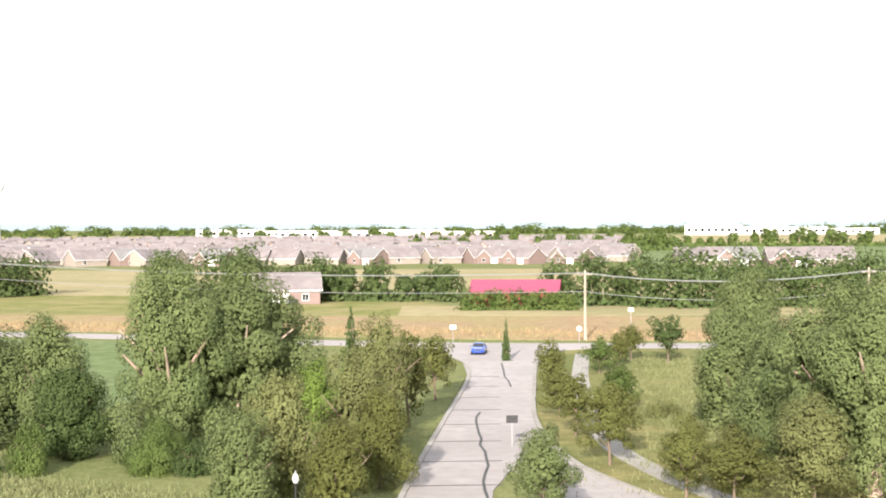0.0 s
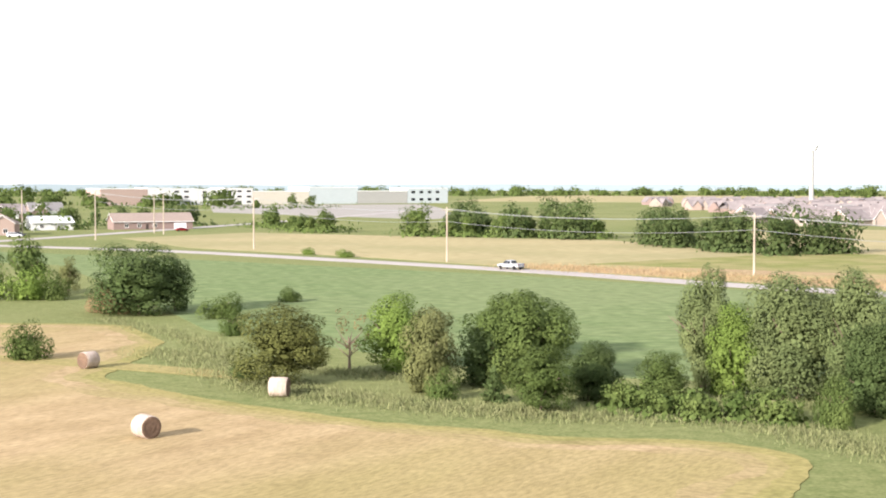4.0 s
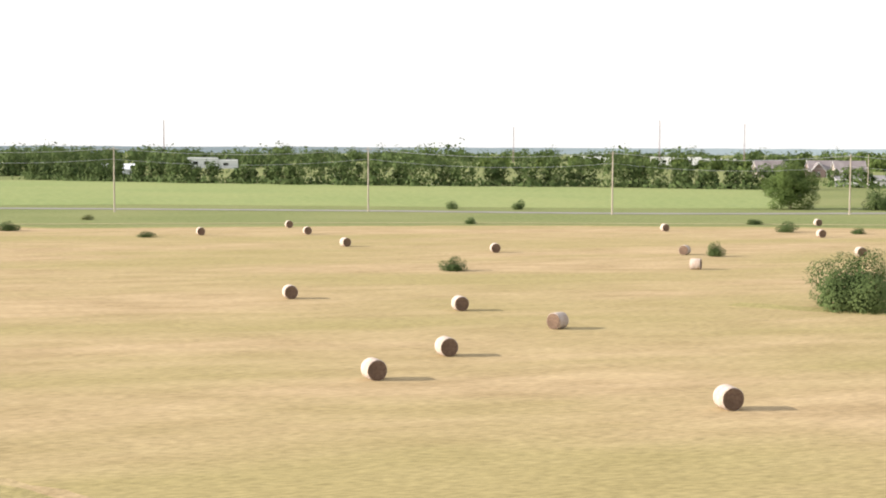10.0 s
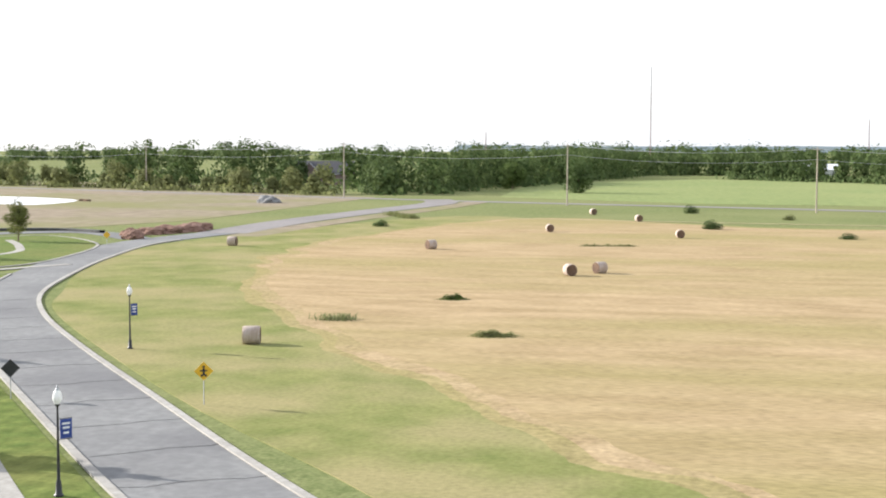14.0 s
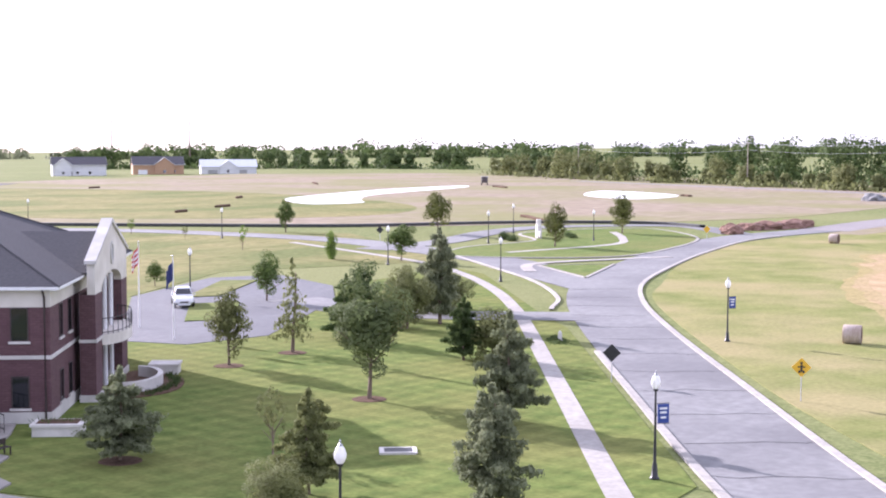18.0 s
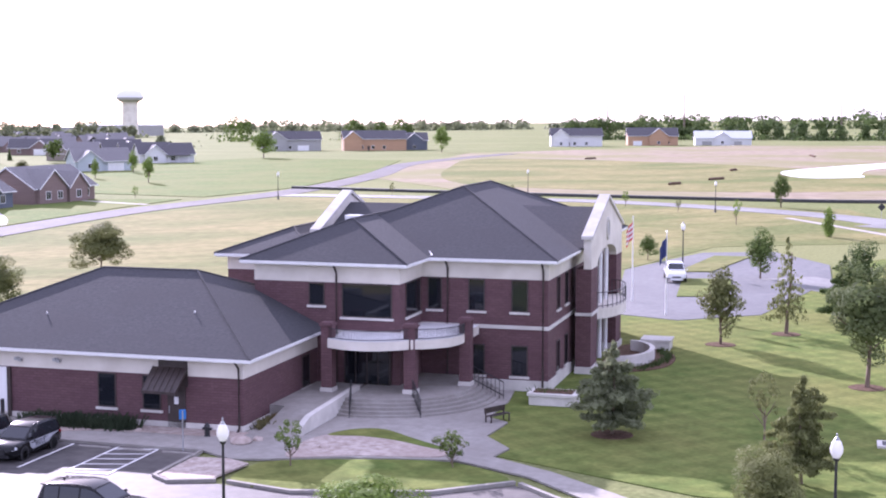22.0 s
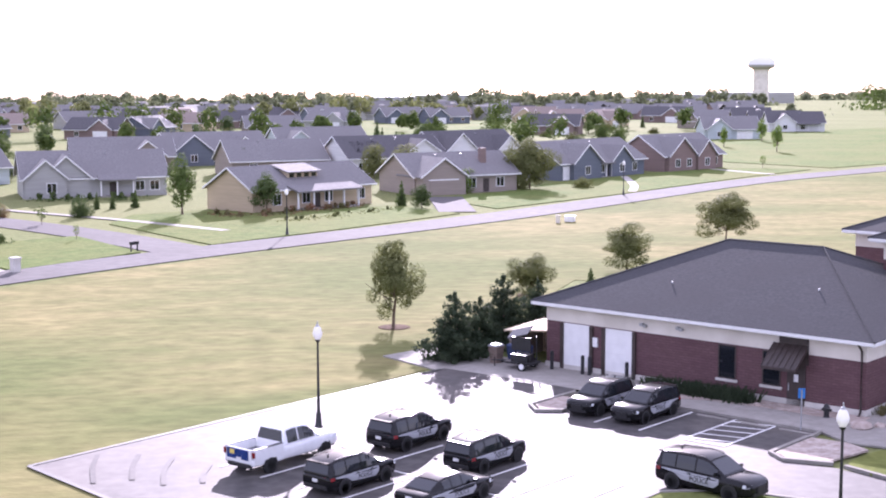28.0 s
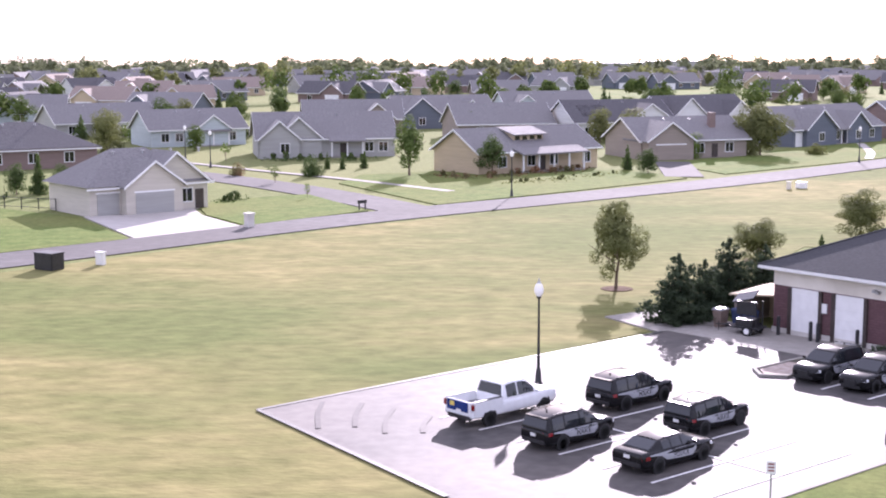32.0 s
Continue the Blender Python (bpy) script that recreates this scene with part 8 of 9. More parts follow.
for az, D, hh in ((94.85, 1400, 94), (86.5, 1500, 45), (72.6, 1500, 40), (63.5, 1300, 40), (131, 1200, 36), (137.0, 1100, 34), (140, 1150, 36), (66.8, 1250, 42), (101.4, 1300, 30)):
    a = radians(az)
    mst = thing("radio_mast", "thin grey lattice mast far off", "mast", pose(-math.sin(a) * D, math.cos(a) * D, 0))
    b = bm_new()
    for k in range(3):
        q = 2.094 * k
        tube(b, [(0.7 * math.cos(q), 0.7 * math.sin(q), 0), (0.25 * math.cos(q), 0.25 * math.sin(q), hh)], [0.2, 0.15], 4)
    part("lattice_leg", b, WALL["brown"], mst)
    part("tip", tube(bm_new(), [(0, 0, hh - 2), (0, 0, hh + 3)], [0.08, 0.05], 5), M_GREY, mst)


# ---- tree lines and far woods ----
def tree_line(name, label, pts, depth, spacing, h, lf, seed, size=0.85, per=300, width=1.0, vary=0.3, undergrowth=True):
    """A belt of joined trees along a line, as foliage too far to part."""
    rng = np.random.default_rng(seed)
    line = [Vector((*p, 0)) for p in pts]
    V, Fc, off = [], [], 0
    for a, b in zip(line, line[1:]):
        n = max(1, int((b - a).length / spacing))
        for k in range(n):
            p = a.lerp(b, (k + rng.random()) / n)
            d = (b - a).normalized()
            s = depth * (rng.random() - 0.5)
            hh = h * (1 - vary + 2 * vary * rng.random() * 0.9) * (1 + 0.28 * math.sin(p.x * 0.041 + seed) * math.sin(p.y * 0.047 + 2 * seed))
            w = hh * (0.6 + 0.3 * rng.random()) * width
            c0 = np.array([p.x - d.y * s, p.y + d.x * s, hh * (0.52 if undergrowth else 0.56)])
            e = rng.normal(size=(13, 3))
            e /= np.linalg.norm(e, axis=1)[:, None]
            half = np.array([w * 0.56, w * 0.56, hh * (0.47 if undergrowth else 0.42)])
            c = c0 + e * half * ((0.50 + 0.42 * rng.random(13)) * wobble(rng, e, 0.10))[:, None]
            k = rng.integers(0, 13, per)
            g = rng.normal(size=(per, 3))
            g /= np.linalg.norm(g, axis=1)[:, None]
            q = c[k] + g * (w * 0.19 * (0.6 + 0.5 * rng.random(per)))[:, None]
            v, f = cards(rng, q, 0.9 * g + 0.4 * e[k] + np.array([0, 0, 0.3]) + 0.25 * rng.normal(size=(per, 3)), size * 0.8, 0.85)
            m = per // 4
            g = rng.normal(size=(m, 3))
            g /= np.linalg.norm(g, axis=1)[:, None]
            v2, f2 = cards(rng, c0 + g * half * (0.4 + 0.45 * rng.random(m))[:, None], g + 0.3 * rng.normal(size=(m, 3)), size * 1.5, 0.9)
            v, f = np.concatenate([v, v2]), np.concatenate([f, f2 + len(v)])
            if undergrowth:
                g = rng.normal(size=(m, 3))
                v2, f2 = cards(rng, np.array([p.x - d.y * s, p.y + d.x * s, 0]) + np.abs(g) * np.array([0, 0, hh * 0.16]) + g * np.array([spacing * 0.7, spacing * 0.7, 0]), g * np.array([1, 1, 0.3]) + np.array([0, 0, 0.5]), size * 1.6, 0.9)
                v, f = np.concatenate([v, v2]), np.concatenate([f, f2 + len(v)])
            v[:, 2] = np.maximum(v[:, 2], 0.01) + terrain(p.x, p.y)
            V.append(v)
            Fc.append(f + off)
            off += len(v)
    ob = new(name, mesh_from(name, np.concatenate(V), np.concatenate(Fc), LEAF[lf]))
    return tagged(ob, label, "trees", kind="stuff")


LINE = "ragged belt of {} trees along a field edge"
tree_line("tree_belt", LINE.format("mid-green"), [(-70, 340), (-30, 330), (4, 322)], 14, 3.4, 10.5, "dark", 1, 0.6, 800)
tree_line("tree_belt", LINE.format("mid-green"), [(24, 302), (54, 296), (110, 290), (170, 285), (230, 280)], 12, 3.4, 11, "dark", 2, 0.6, 800, vary=0.25)
tree_line("tree_belt", "row of dark green hedge trees in front of the barn", [(5, 284.5), (27, 284.0)], 1.2, 1.3, 4.6, "mid", 3, 0.4, 320, vary=0.15)
tree_line("tree_belt", LINE.format("dark green"), [(-260, 425), (-230, 414), (-196, 405)], 14, 4, 11, "dark", 4, 0.7, 600)
tree_line("tree_belt", LINE.format("dark green"), [(-172, 396), (-150, 372), (-118, 340), (-96, 352)], 14, 3.6, 11, "dark", 5, 0.65, 700)
tree_line("tree_belt", LINE.format("mid-green"), [(-384, 478), (-330, 428), (-300, 408)], 10, 9, 8, "mid", 6, 0.7, 550)
tree_line("tree_belt", LINE.format("dark green"), [(-268, 404), (-235, 404), (-196, 416)], 12, 5, 9, "mid", 7, 0.7, 550)
tree_line("tree_belt", LINE.format("dark green"), [(-590, 330), (-520, 400), (-450, 440), (-410, 470)], 40, 8, 10, "dark", 8, 1.0)
tree_line("tree_belt", LINE.format("dark green"), [(-420, 340), (-425, 362), (-412, 400)], 10, 8, 10, "mid", 9)
tree_line("tree_belt", LINE.format("dark green"), [(-545, 300), (-600, 235), (-640, 127), (-712, 34), (-770, -20)], 16, 6.5, 13.5, "dark", 10, 1.0, 440)
tree_line("tree_belt", LINE.format("dark green"), [(-790, 20), (-900, -50), (-820, -90), (-660, -108), (-560, -122), (-478, -136)], 30, 6, 16, "dark", 11, 1.1, 480)
tree_line("tree_belt", LINE.format("mid-green"), [(-474, -150), (-492, -190), (-512, -236), (-545, -310), (-575, -372), (-600, -420)], 16, 6, 9, "olive", 12, 1.0, 400, vary=0.45)
tree_line("tree_belt", LINE.format("dark green"), [(-560, -150), (-590, -240), (-640, -340)], 60, 8, 17, "dark", 13, 1.3, 520, vary=0.25)
tree_line("tree_belt", LINE.format("mid-green"), [(-620, -360), (-690, -440), (-740, -500)], 25, 7, 13, "dark", 14, 1.2, 460)
tree_line("tree_belt", LINE.format("dark green"), [(-720, -520), (-700, -600), (-640, -690), (-600, -760)], 25, 8, 12, "dark", 15, 1.3, 460)
tree_line("tree_belt", "distant clump of mid-green trees", [(-520, -820), (-480, -850)], 30, 9, 18, "mid", 16, 1.5)
tree_line("tree_belt", "distant clump of mid-green trees", [(-420, -860), (-400, -880)], 30, 12, 17, "mid", 17, 1.5)
tree_line("tree_belt", "loose row of trees in front of the school", [(-760, 735), (-660, 815), (-610, 860)], 60, 26, 9, "mid", 30, 1.2)
tree_line("far_woods", "distant tree line beyond the green fields", [(150, 900), (60, 880), (-20, 900)], 30, 10, 11, "mid", 18, 1.5)
tree_line("far_woods", "distant tree line beyond the green fields", [(120, 1050), (330, 1020), (520, 1000)], 30, 9, 12, "mid", 19, 1.6)
tree_line("far_woods", "distant tree line behind the estate", [(-500, 1350), (-200, 1400), (60, 1350)], 80, 14, 13, "mid", 20, 2.0)
tree_line("estate_trees", "scattered garden trees between the houses", [(130, -340), (60, -330), (0, -345), (-60, -350), (-110, -380)], 60, 13, 7.5, "mid", 21, 0.8, undergrowth=False)
tree_line("estate_trees", "scattered garden trees between the houses", [(190, -430), (90, -430), (20, -440), (-60, -450), (-150, -480)], 90, 11, 8.5, "mid", 22, 1.0, undergrowth=False)
tree_line("estate_trees", "scattered garden trees between the houses", [(240, -560), (110, -560), (0, -560), (-110, -560)], 120, 10, 9, "olive", 23, 1.2, undergrowth=False)
# next three belts: distance haze put into their paler leaf colour
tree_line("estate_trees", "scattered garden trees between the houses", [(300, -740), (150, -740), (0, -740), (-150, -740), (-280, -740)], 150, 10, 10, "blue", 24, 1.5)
tree_line("estate_trees", "tree tops of the far town, paled by painted haze", [(380, -950), (200, -960), (0, -960), (-200, -960), (-360, -960)], 180, 9, 11, "blue", 25, 1.8)
tree_line("estate_trees", "tree tops of the far town, paled by painted haze", [(480, -1250), (250, -1270), (0, -1270), (-250, -1270), (-480, -1240)], 250, 10, 12, "blue", 26, 2.2)
tree_line("estate_trees", "few street trees in the north estate", [(-150, 760), (0, 700), (60, 680)], 200, 24, 6.5, "mid", 27, 1.0, undergrowth=False)
garden = random.Random(77)
for k in range(64):
    az, D = radians(garden.uniform(163, 199)), garden.uniform(228, 520)
    x, y = -math.sin(az) * D, math.cos(az) * D
    s = garden.uniform(0.6, 1.0)
    kind, lf = garden.choice((("round", "mid"), ("round", "olive"), ("tall", "olive"), ("round", "dark"), ("oval", "mid"), ("conifer", "dark"), ("bush", "pear")))
    if min((Vector((x, y)) - Vector(o.location[:2])).length for o in bpy.data.objects if o.name.startswith("house")) > 7:
        tree(kind, lf, x, y, 7.0 * s if kind != "bush" else 3.0 * s, 5.6 * s if kind not in ("conifer", "tall") else 3.2 * s)
tree_line("low_hedge", "low dense green hedge below the trees", [(-45, 98.5), (-38, 97), (-31, 98)], 2.5, 1.6, 2.3, "mid", 29, 0.28, 420, 1.6)
tree_line("garden_hedge", "dark clipped hedge behind a house", [(52, -158), (62, -172), (70, -184)], 3, 2.2, 2.8, "dark", 28, 0.5, 260)
# the two southern bands ("blue") carry haze in their leaf colour
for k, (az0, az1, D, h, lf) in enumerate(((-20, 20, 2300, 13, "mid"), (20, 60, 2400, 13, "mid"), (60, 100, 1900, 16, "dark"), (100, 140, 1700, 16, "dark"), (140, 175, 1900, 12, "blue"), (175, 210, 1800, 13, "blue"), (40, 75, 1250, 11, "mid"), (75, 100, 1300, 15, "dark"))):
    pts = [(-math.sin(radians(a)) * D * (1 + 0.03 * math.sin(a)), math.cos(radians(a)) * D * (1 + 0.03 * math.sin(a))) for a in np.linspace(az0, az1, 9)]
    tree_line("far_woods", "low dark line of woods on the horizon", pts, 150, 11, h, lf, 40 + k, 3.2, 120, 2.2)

# ---- street furniture ----
def street_lamp(x, y, banner=0.0, h=4.55, g=1.0):
    """Black post with a white acorn globe; banner: degrees by which its flag is turned."""
    t = thing("street_lamp", "black street lamp with a white acorn globe" + (" and blue banner" if banner else ""), "street lamp", pose(x, y, 0.0), "street lamps")
    b = bm_new()
    lathe(b, [(0.24, 0), (0.24, 0.12), (0.17, 0.2), (0.13, 0.75), (0.085, 0.9), (0.065, 2.2), (0.05, h - 0.15), (0.11, h - 0.1), (0.13, h)], 10)
    part("post", b, M_BLACK, t, "black fluted post", True)
    b = bm_new()
    lathe(b, [(0.13 * g, h), (0.23 * g, h + 0.2 * g), (0.24 * g, h + 0.35 * g), (0.17 * g, h + 0.58 * g), (0.09 * g, h + 0.66 * g)], 14)
    part("globe", b, M_GLOBE, t, "white acorn globe", True)
    b = bm_new()
    lathe(b, [(0.09 * g, h + 0.66 * g), (0.10 * g, h + 0.70 * g), (0.03, h + 0.78 * g), (0.035, h + 0.86 * g), (0.005, h + 0.92 * g)], 8)
    part("finial", b, M_GREY, t, "small finial")
    if banner:
        m = pose(0, 0, 0, 0, 0, banner)
        arm = bm_new()
        for z in (h - 1.75, h - 0.75):
            tube(arm, [m @ Vector((0, 0, z)), m @ Vector((0.75, 0, z))], [0.02, 0.02], 5)
        part("banner_arm", arm, M_BLACK, t)
        fl = bm_new()
        box(fl, 0.12, -0.012, h - 1.72, 0.72, 0.012, h - 0.78, m)
        f = part("banner", fl, M_BANNER, t, "blue banner with pale marks")
        mk = bm_new()
        for z, w in ((h - 1.05, 0.4), (h - 1.25, 0.34), (h - 1.5, 0.28)):
            box(mk, 0.42 - w / 2, -0.018, z, 0.42 + w / 2, 0.018, z + 0.1, m)
        part("banner_marks", mk, M_WHITE, f, "pale bars")
    return t


for x, y, bn in ((-40.4, -34.9, 0), (-62.1, -33.35, 142), (-109.0, -52.0, 145), (-104.7, -112, 0), (-139.5, -96, 0), (-171.7, -176, 0), (-149, -121, 0), (-191, -134, 0), (-206, -123, 0), (-216, -146, 0), (-4.7, -70.6, 0),
                 (-6.7, 69.6, -60), (-125.6, -248, 0), (-174, -232, 0), (-58.8, -206.7, 0), (-6.8, -160.4, 0), (40, -213, 0), (34, -200, 0)):
    street_lamp(x, y, bn, 4.55 if y < 60 else 4.7, 1.0 if y < 60 else 0.68)
p = site(7.9, -19.5)
street_lamp(p.x, p.y, 0)


def utility_pole(x, y, h, arm=None, label="weathered wooden utility pole with a crossarm"):
    t = thing("utility_pole", label, "utility pole", pose(x, y, 0, 0, 0, arm or 0), "utility poles")
    part("pole", tube(bm_new(), [(0, 0, 0), (0, 0, h)], [0.23, 0.15], 10), M_POLE, t)
    if arm is not None:
        part("crossarm", box(bm_new(), -1.2, -0.06, h - 0.75, 1.2, 0.06, h - 0.6), M_POLE, t, "wooden crossarm")
        for s in (-1.1, -0.5, 0.5, 1.1):
            b = bm_new()
            lathe(b, [(0.04, h - 0.6), (0.07, h - 0.52), (0.03, h - 0.4)], 6, (s, 0))
            part("insulator", b, M_GREY, t, "grey insulator")
    return t


def wires(pts, sag=1.2, offs=(-1.1, 1.1), drop=0.45, low=True):
    """Cables hung between poles (x, y, height)."""
    for (x0, y0, h0), (x1, y1, h1) in zip(pts, pts[1:]):
        d = Vector((x1 - x0, y1 - y0, 0)).normalized()
        n = Vector((-d.y, d.x, 0))
        for k, o in enumerate(tuple(offs) + ((0,) if low else ())):
            b = bm_new()
            dz = drop if k < len(offs) else 3.2
            q = [Vector((x0, y0, h0 - dz)).lerp(Vector((x1, y1, h1 - dz)), t) + n * o - Vector((0, 0, sag * 4 * t * (1 - t))) for t in (i / 10 for i in range(11))]
            tube(b, q, [0.035] * 11, 4)
            tagged(part("power_cable", b, M_GREY), "thin grey overhead cable between poles", "cable", "overhead cables")


NORTH = [(140, 196, 11), (62, 205, 10.8), (21.7, 211.3, 10.4), (-90.8, 258, 11.8), (-165.5, 269, 12.2), (-242, 295, 14.2), (-325, 319, 15.4)]
WEST = [(-331, 262, 15.7), (-334, 197, 15.9), (-345, 135, 16.4), (-371, 76, 17.2), (-380, 10.5, 17), (-406, -58, 17.8), (-449, -138, 18.2), (-507, -235, 17), (-558, -342, 16.7)]
for k, (x, y, h) in enumerate(NORTH):
    utility_pole(x, y, h, 20)
for x, y, h in WEST:
    utility_pole(x, y, h, 100)
for x, y, h in ((-434, 289, 15.3), (-359, 266, 15.9), (-371, 275, 16), (-379, 315, 15.7), (-386, 344, 15.5), (-428, 356, 15.4), (-565, 342, 15), (-345, 371, 14), (-356, 378, 14), (62, 321, 9)):
    utility_pole(x, y, h, None, "plain wooden utility pole")
wires(NORTH, 1.4)
wires(WEST, 1.6)


def road_sign(name, label, x, y, turn, h, shape, material, extra=None):
    t = thing(name, label, "road sign", pose(x, y, 0, 0, 0, turn))
    part("post", tube(bm_new(), [(0, 0, 0), (0, 0, h)], [0.035, 0.035], 6), M_GREY, t)
    b = bm_new()
    if shape == "diamond":
        slab(b, [(0, -0.62), (0.62, 0), (0, 0.62), (-0.62, 0)], -0.015, 0.015)
    elif shape == "board":
        slab(b, [(-0.45, -0.3), (0.45, -0.3), (0.45, 0.3), (-0.45, 0.3)], -0.02, 0.02)
    elif shape == "disc":
        lathe(b, [(0.38, -0.015), (0.38, 0.015)], 8)
    else:
        slab(b, [(-0.17, -0.25), (0.17, -0.25), (0.17, 0.25), (-0.17, 0.25)], -0.015, 0.015)
    p = part("panel", b, material, t, m=pose(0, -0.05, h - (0.5 if shape == "diamond" else 0.2), 90, 0, 0))
    if extra:
        extra(p)
    return t


M_YELLOW = surf("sign_yellow", (0.62, 0.36, 0.02), (0.70, 0.43, 0.03), 3, 0.5)
M_BLUE = surf("sign_blue", (0.03, 0.16, 0.45), (0.04, 0.2, 0.52), 3, 0.5)


def walker(p):
    b = bm_new()
    box(b, -0.07, -0.28, 0.016, 0.07, 0.18, 0.024)
    box(b, -0.24, -0.02, 0.016, 0.24, 0.07, 0.022)
    box(b, -0.2, -0.36, 0.016, -0.05, -0.2, 0.022)
    box(b, 0.05, -0.36, 0.016, 0.2, -0.2, 0.022)
    lathe(b, [(0.085, 0.016), (0.085, 0.024)], 10, (0, 0.28))
    part("symbol", b, M_BLACK, p, "plain black crossing symbol")


def bars(p):
    b = bm_new()
    for y in (-0.12, 0.0, 0.12):
        box(b, -0.11, y - 0.03, 0.016, 0.11, y + 0.03, 0.02)
    part("marks", b, M_RED, p, "red bars")


def face_to(x, y):
    return math.degrees(math.atan2(y, x)) - 90


road_sign("crossing_sign", "yellow diamond crossing sign on a thin post", -86.6, -36.1, face_to(-86.6, -36.1), 2.75, "diamond", M_YELLOW, walker)
road_sign("crossing_sign", "dark back of a diamond road sign by the kerb", -85.5, -49.4, face_to(-85.5, -49.4), 2.6, "diamond", M_BLACK)
road_sign("crossing_sign", "dark back of a distant diamond road sign", -182.5, -150, face_to(-182.5, -150), 2.5, "diamond", M_BLACK)
road_sign("crossing_sign", "small yellow diamond sign by the roadworks", -221.7, -110, face_to(-221.7, -110), 2.3, "diamond", M_YELLOW)
road_sign("road_sign", "dark backs of two small road signs", 5.9, 110.2, 0, 2.4, "board", M_BLACK)
road_sign("stop_sign", "pale back of a stop sign at the junction", 20.4, 207, 0, 2.2, "disc", M_WHITE)
road_sign("road_sign", "small white road sign at the junction", 2.0, 208.4, 0, 2.4, "board", M_WHITE)
road_sign("billboard", "small white board on a post by the field", 32.1, 238.5, -8, 3.0, "board", M_WHITE)
p = site(-1.2, -4.7)
road_sign("parking_sign", "blue parking sign at the accessible stall", p.x, p.y, -20, 2.15, "plate", M_BLUE)
p = site(0.6, -27.9)
road_sign("parking_sign", "white parking sign with red marks", p.x, p.y, face_to(p.x, p.y), 2.3, "plate", M_WHITE, bars)


def flagpole(x, y, h, colours, label):
    t = thing("flagpole", label, "flagpole", pose(x, y, 0))
    part("pole", tube(bm_new(), [(0, 0, 0), (0, 0, h)], [0.07, 0.04], 8), M_WHITE, t, "white pole")
    b = bm_new()
    lathe(b, [(0.01, h), (0.09, h + 0.08), (0.01, h + 0.17)], 8)
    part("finial", b, M_GREY, t)
    n = len(colours)
    for k, m in enumerate(colours):
        b = bm_new()
        z1, z0 = h - 0.3 - 1.5 * k / n, h - 0.3 - 1.5 * (k + 1) / n
        rows = []
        for i in range(9):
            s = i / 8
            y0 = 0.10 * math.sin(s * 9)
            rows.append([(0.05 + 0.75 * s, y0, z0 - 0.9 * s), (0.05 + 0.75 * s, y0 + 0.015, z0 - 0.9 * s), (0.05 + 0.75 * s, y0 + 0.015, z1 - 0.9 * s), (0.05 + 0.75 * s, y0, z1 - 0.9 * s)])
        loft(b, rows)
        part("flag_band", b, m, t)


M_FLAGBLUE = surf("flag_blue", (0.03, 0.04, 0.13), (0.05, 0.06, 0.17), 3, 0.8)
M_FLAGRED = surf("flag_red", (0.45, 0.05, 0.06), (0.52, 0.08, 0.08), 3, 0.8)
flagpole(-81.3, -88.9, 7.0, (M_FLAGBLUE,), "white pole with a limp dark blue flag")
flagpole(-84.8, -97.2, 7.6, (M_FLAGRED, M_WHITE, M_FLAGRED, M_WHITE, M_FLAGRED, M_WHITE, M_FLAGRED), "white pole with a limp striped flag")

# ---- by the garage: bins, trailer, shelter, bollards ----
M_BINBLUE = surf("bin_blue", (0.03, 0.045, 0.10), (0.045, 0.065, 0.14), 3, 0.6)
M_BINGREY = surf("bin_brown", (0.16, 0.12, 0.10), (0.22, 0.17, 0.14), 3, 0.6)
for x, y, m, lab in ((-23.3, -1.3, M_BINGREY, "brown wheeled bin with a grey lid"), (-22.5, -0.5, M_BINBLUE, "dark blue wheeled bin with a closed lid"), (-21.6, -0.6, M_BINBLUE, "dark blue wheeled bin with a closed lid")):
    t = thing("wheeled_bin", lab, "bin", site_pose(x, y, 0.07), "wheeled bins")
    b = bm_new()
    loft(b, [[(-0.25, -0.28, 0.05), (0.25, -0.28, 0.05), (0.25, 0.28, 0.05), (-0.25, 0.28, 0.05)], [(-0.34, -0.38, 1.1), (0.34, -0.38, 1.1), (0.34, 0.38, 1.1), (-0.34, 0.38, 1.1)]])
    part("bin_body", b, m, t)
    b = bm_new()
    loft(b, [[(-0.37, -0.41, 1.1), (0.37, -0.41, 1.1), (0.37, 0.41, 1.1), (-0.37, 0.41, 1.1)], [(-0.3, -0.34, 1.2), (0.3, -0.34, 1.2), (0.3, 0.34, 1.2), (-0.3, 0.34, 1.2)]])
    part("lid", b, M_GREY if m is M_BINGREY else m, t)
    for s in (-0.26, 0.26):
        part("wheel", lathe(bm_new(), [(0.14, -0.04), (0.14, 0.04)], 10), M_TYRE, t, m=pose(s, 0.3, 0.14, 0, 90, 0))
t = thing("sign_trailer", "black equipment trailer with a tilted solar panel", "trailer", site_pose(-20.9, -1.7, 0.07, 10))
part("frame", box(bm_new(), -1.0, -0.6, 0.42, 0.9, 0.6, 0.52), M_BLACK, t)
part("hitch", tube(bm_new(), [(-1.0, 0, 0.46), (-2.1, -0.1, 0.4)], [0.05, 0.04], 6), M_BLACK, t)
part("jockey_leg", tube(bm_new(), [(-1.9, -0.1, 0.6), (-1.9, -0.1, 0.0)], [0.04, 0.04], 6), M_BLACK, t)
for s in (-0.72, 0.72):
    w = part("wheel", lathe(bm_new(), [(0.15, -0.09), (0.3, -0.09), (0.32, 0), (0.3, 0.09), (0.15, 0.09)], 14), M_TYRE, t, m=pose(0.3, s, 0.32, 90, 0, 0))
    part("rim", lathe(bm_new(), [(0.17, -0.1), (0.17, 0.1)], 12), M_WHITE, w, "white rim")
part("battery_box", box(bm_new(), -0.6, -0.45, 0.52, 0.5, 0.45, 0.95), M_BLACK, t)
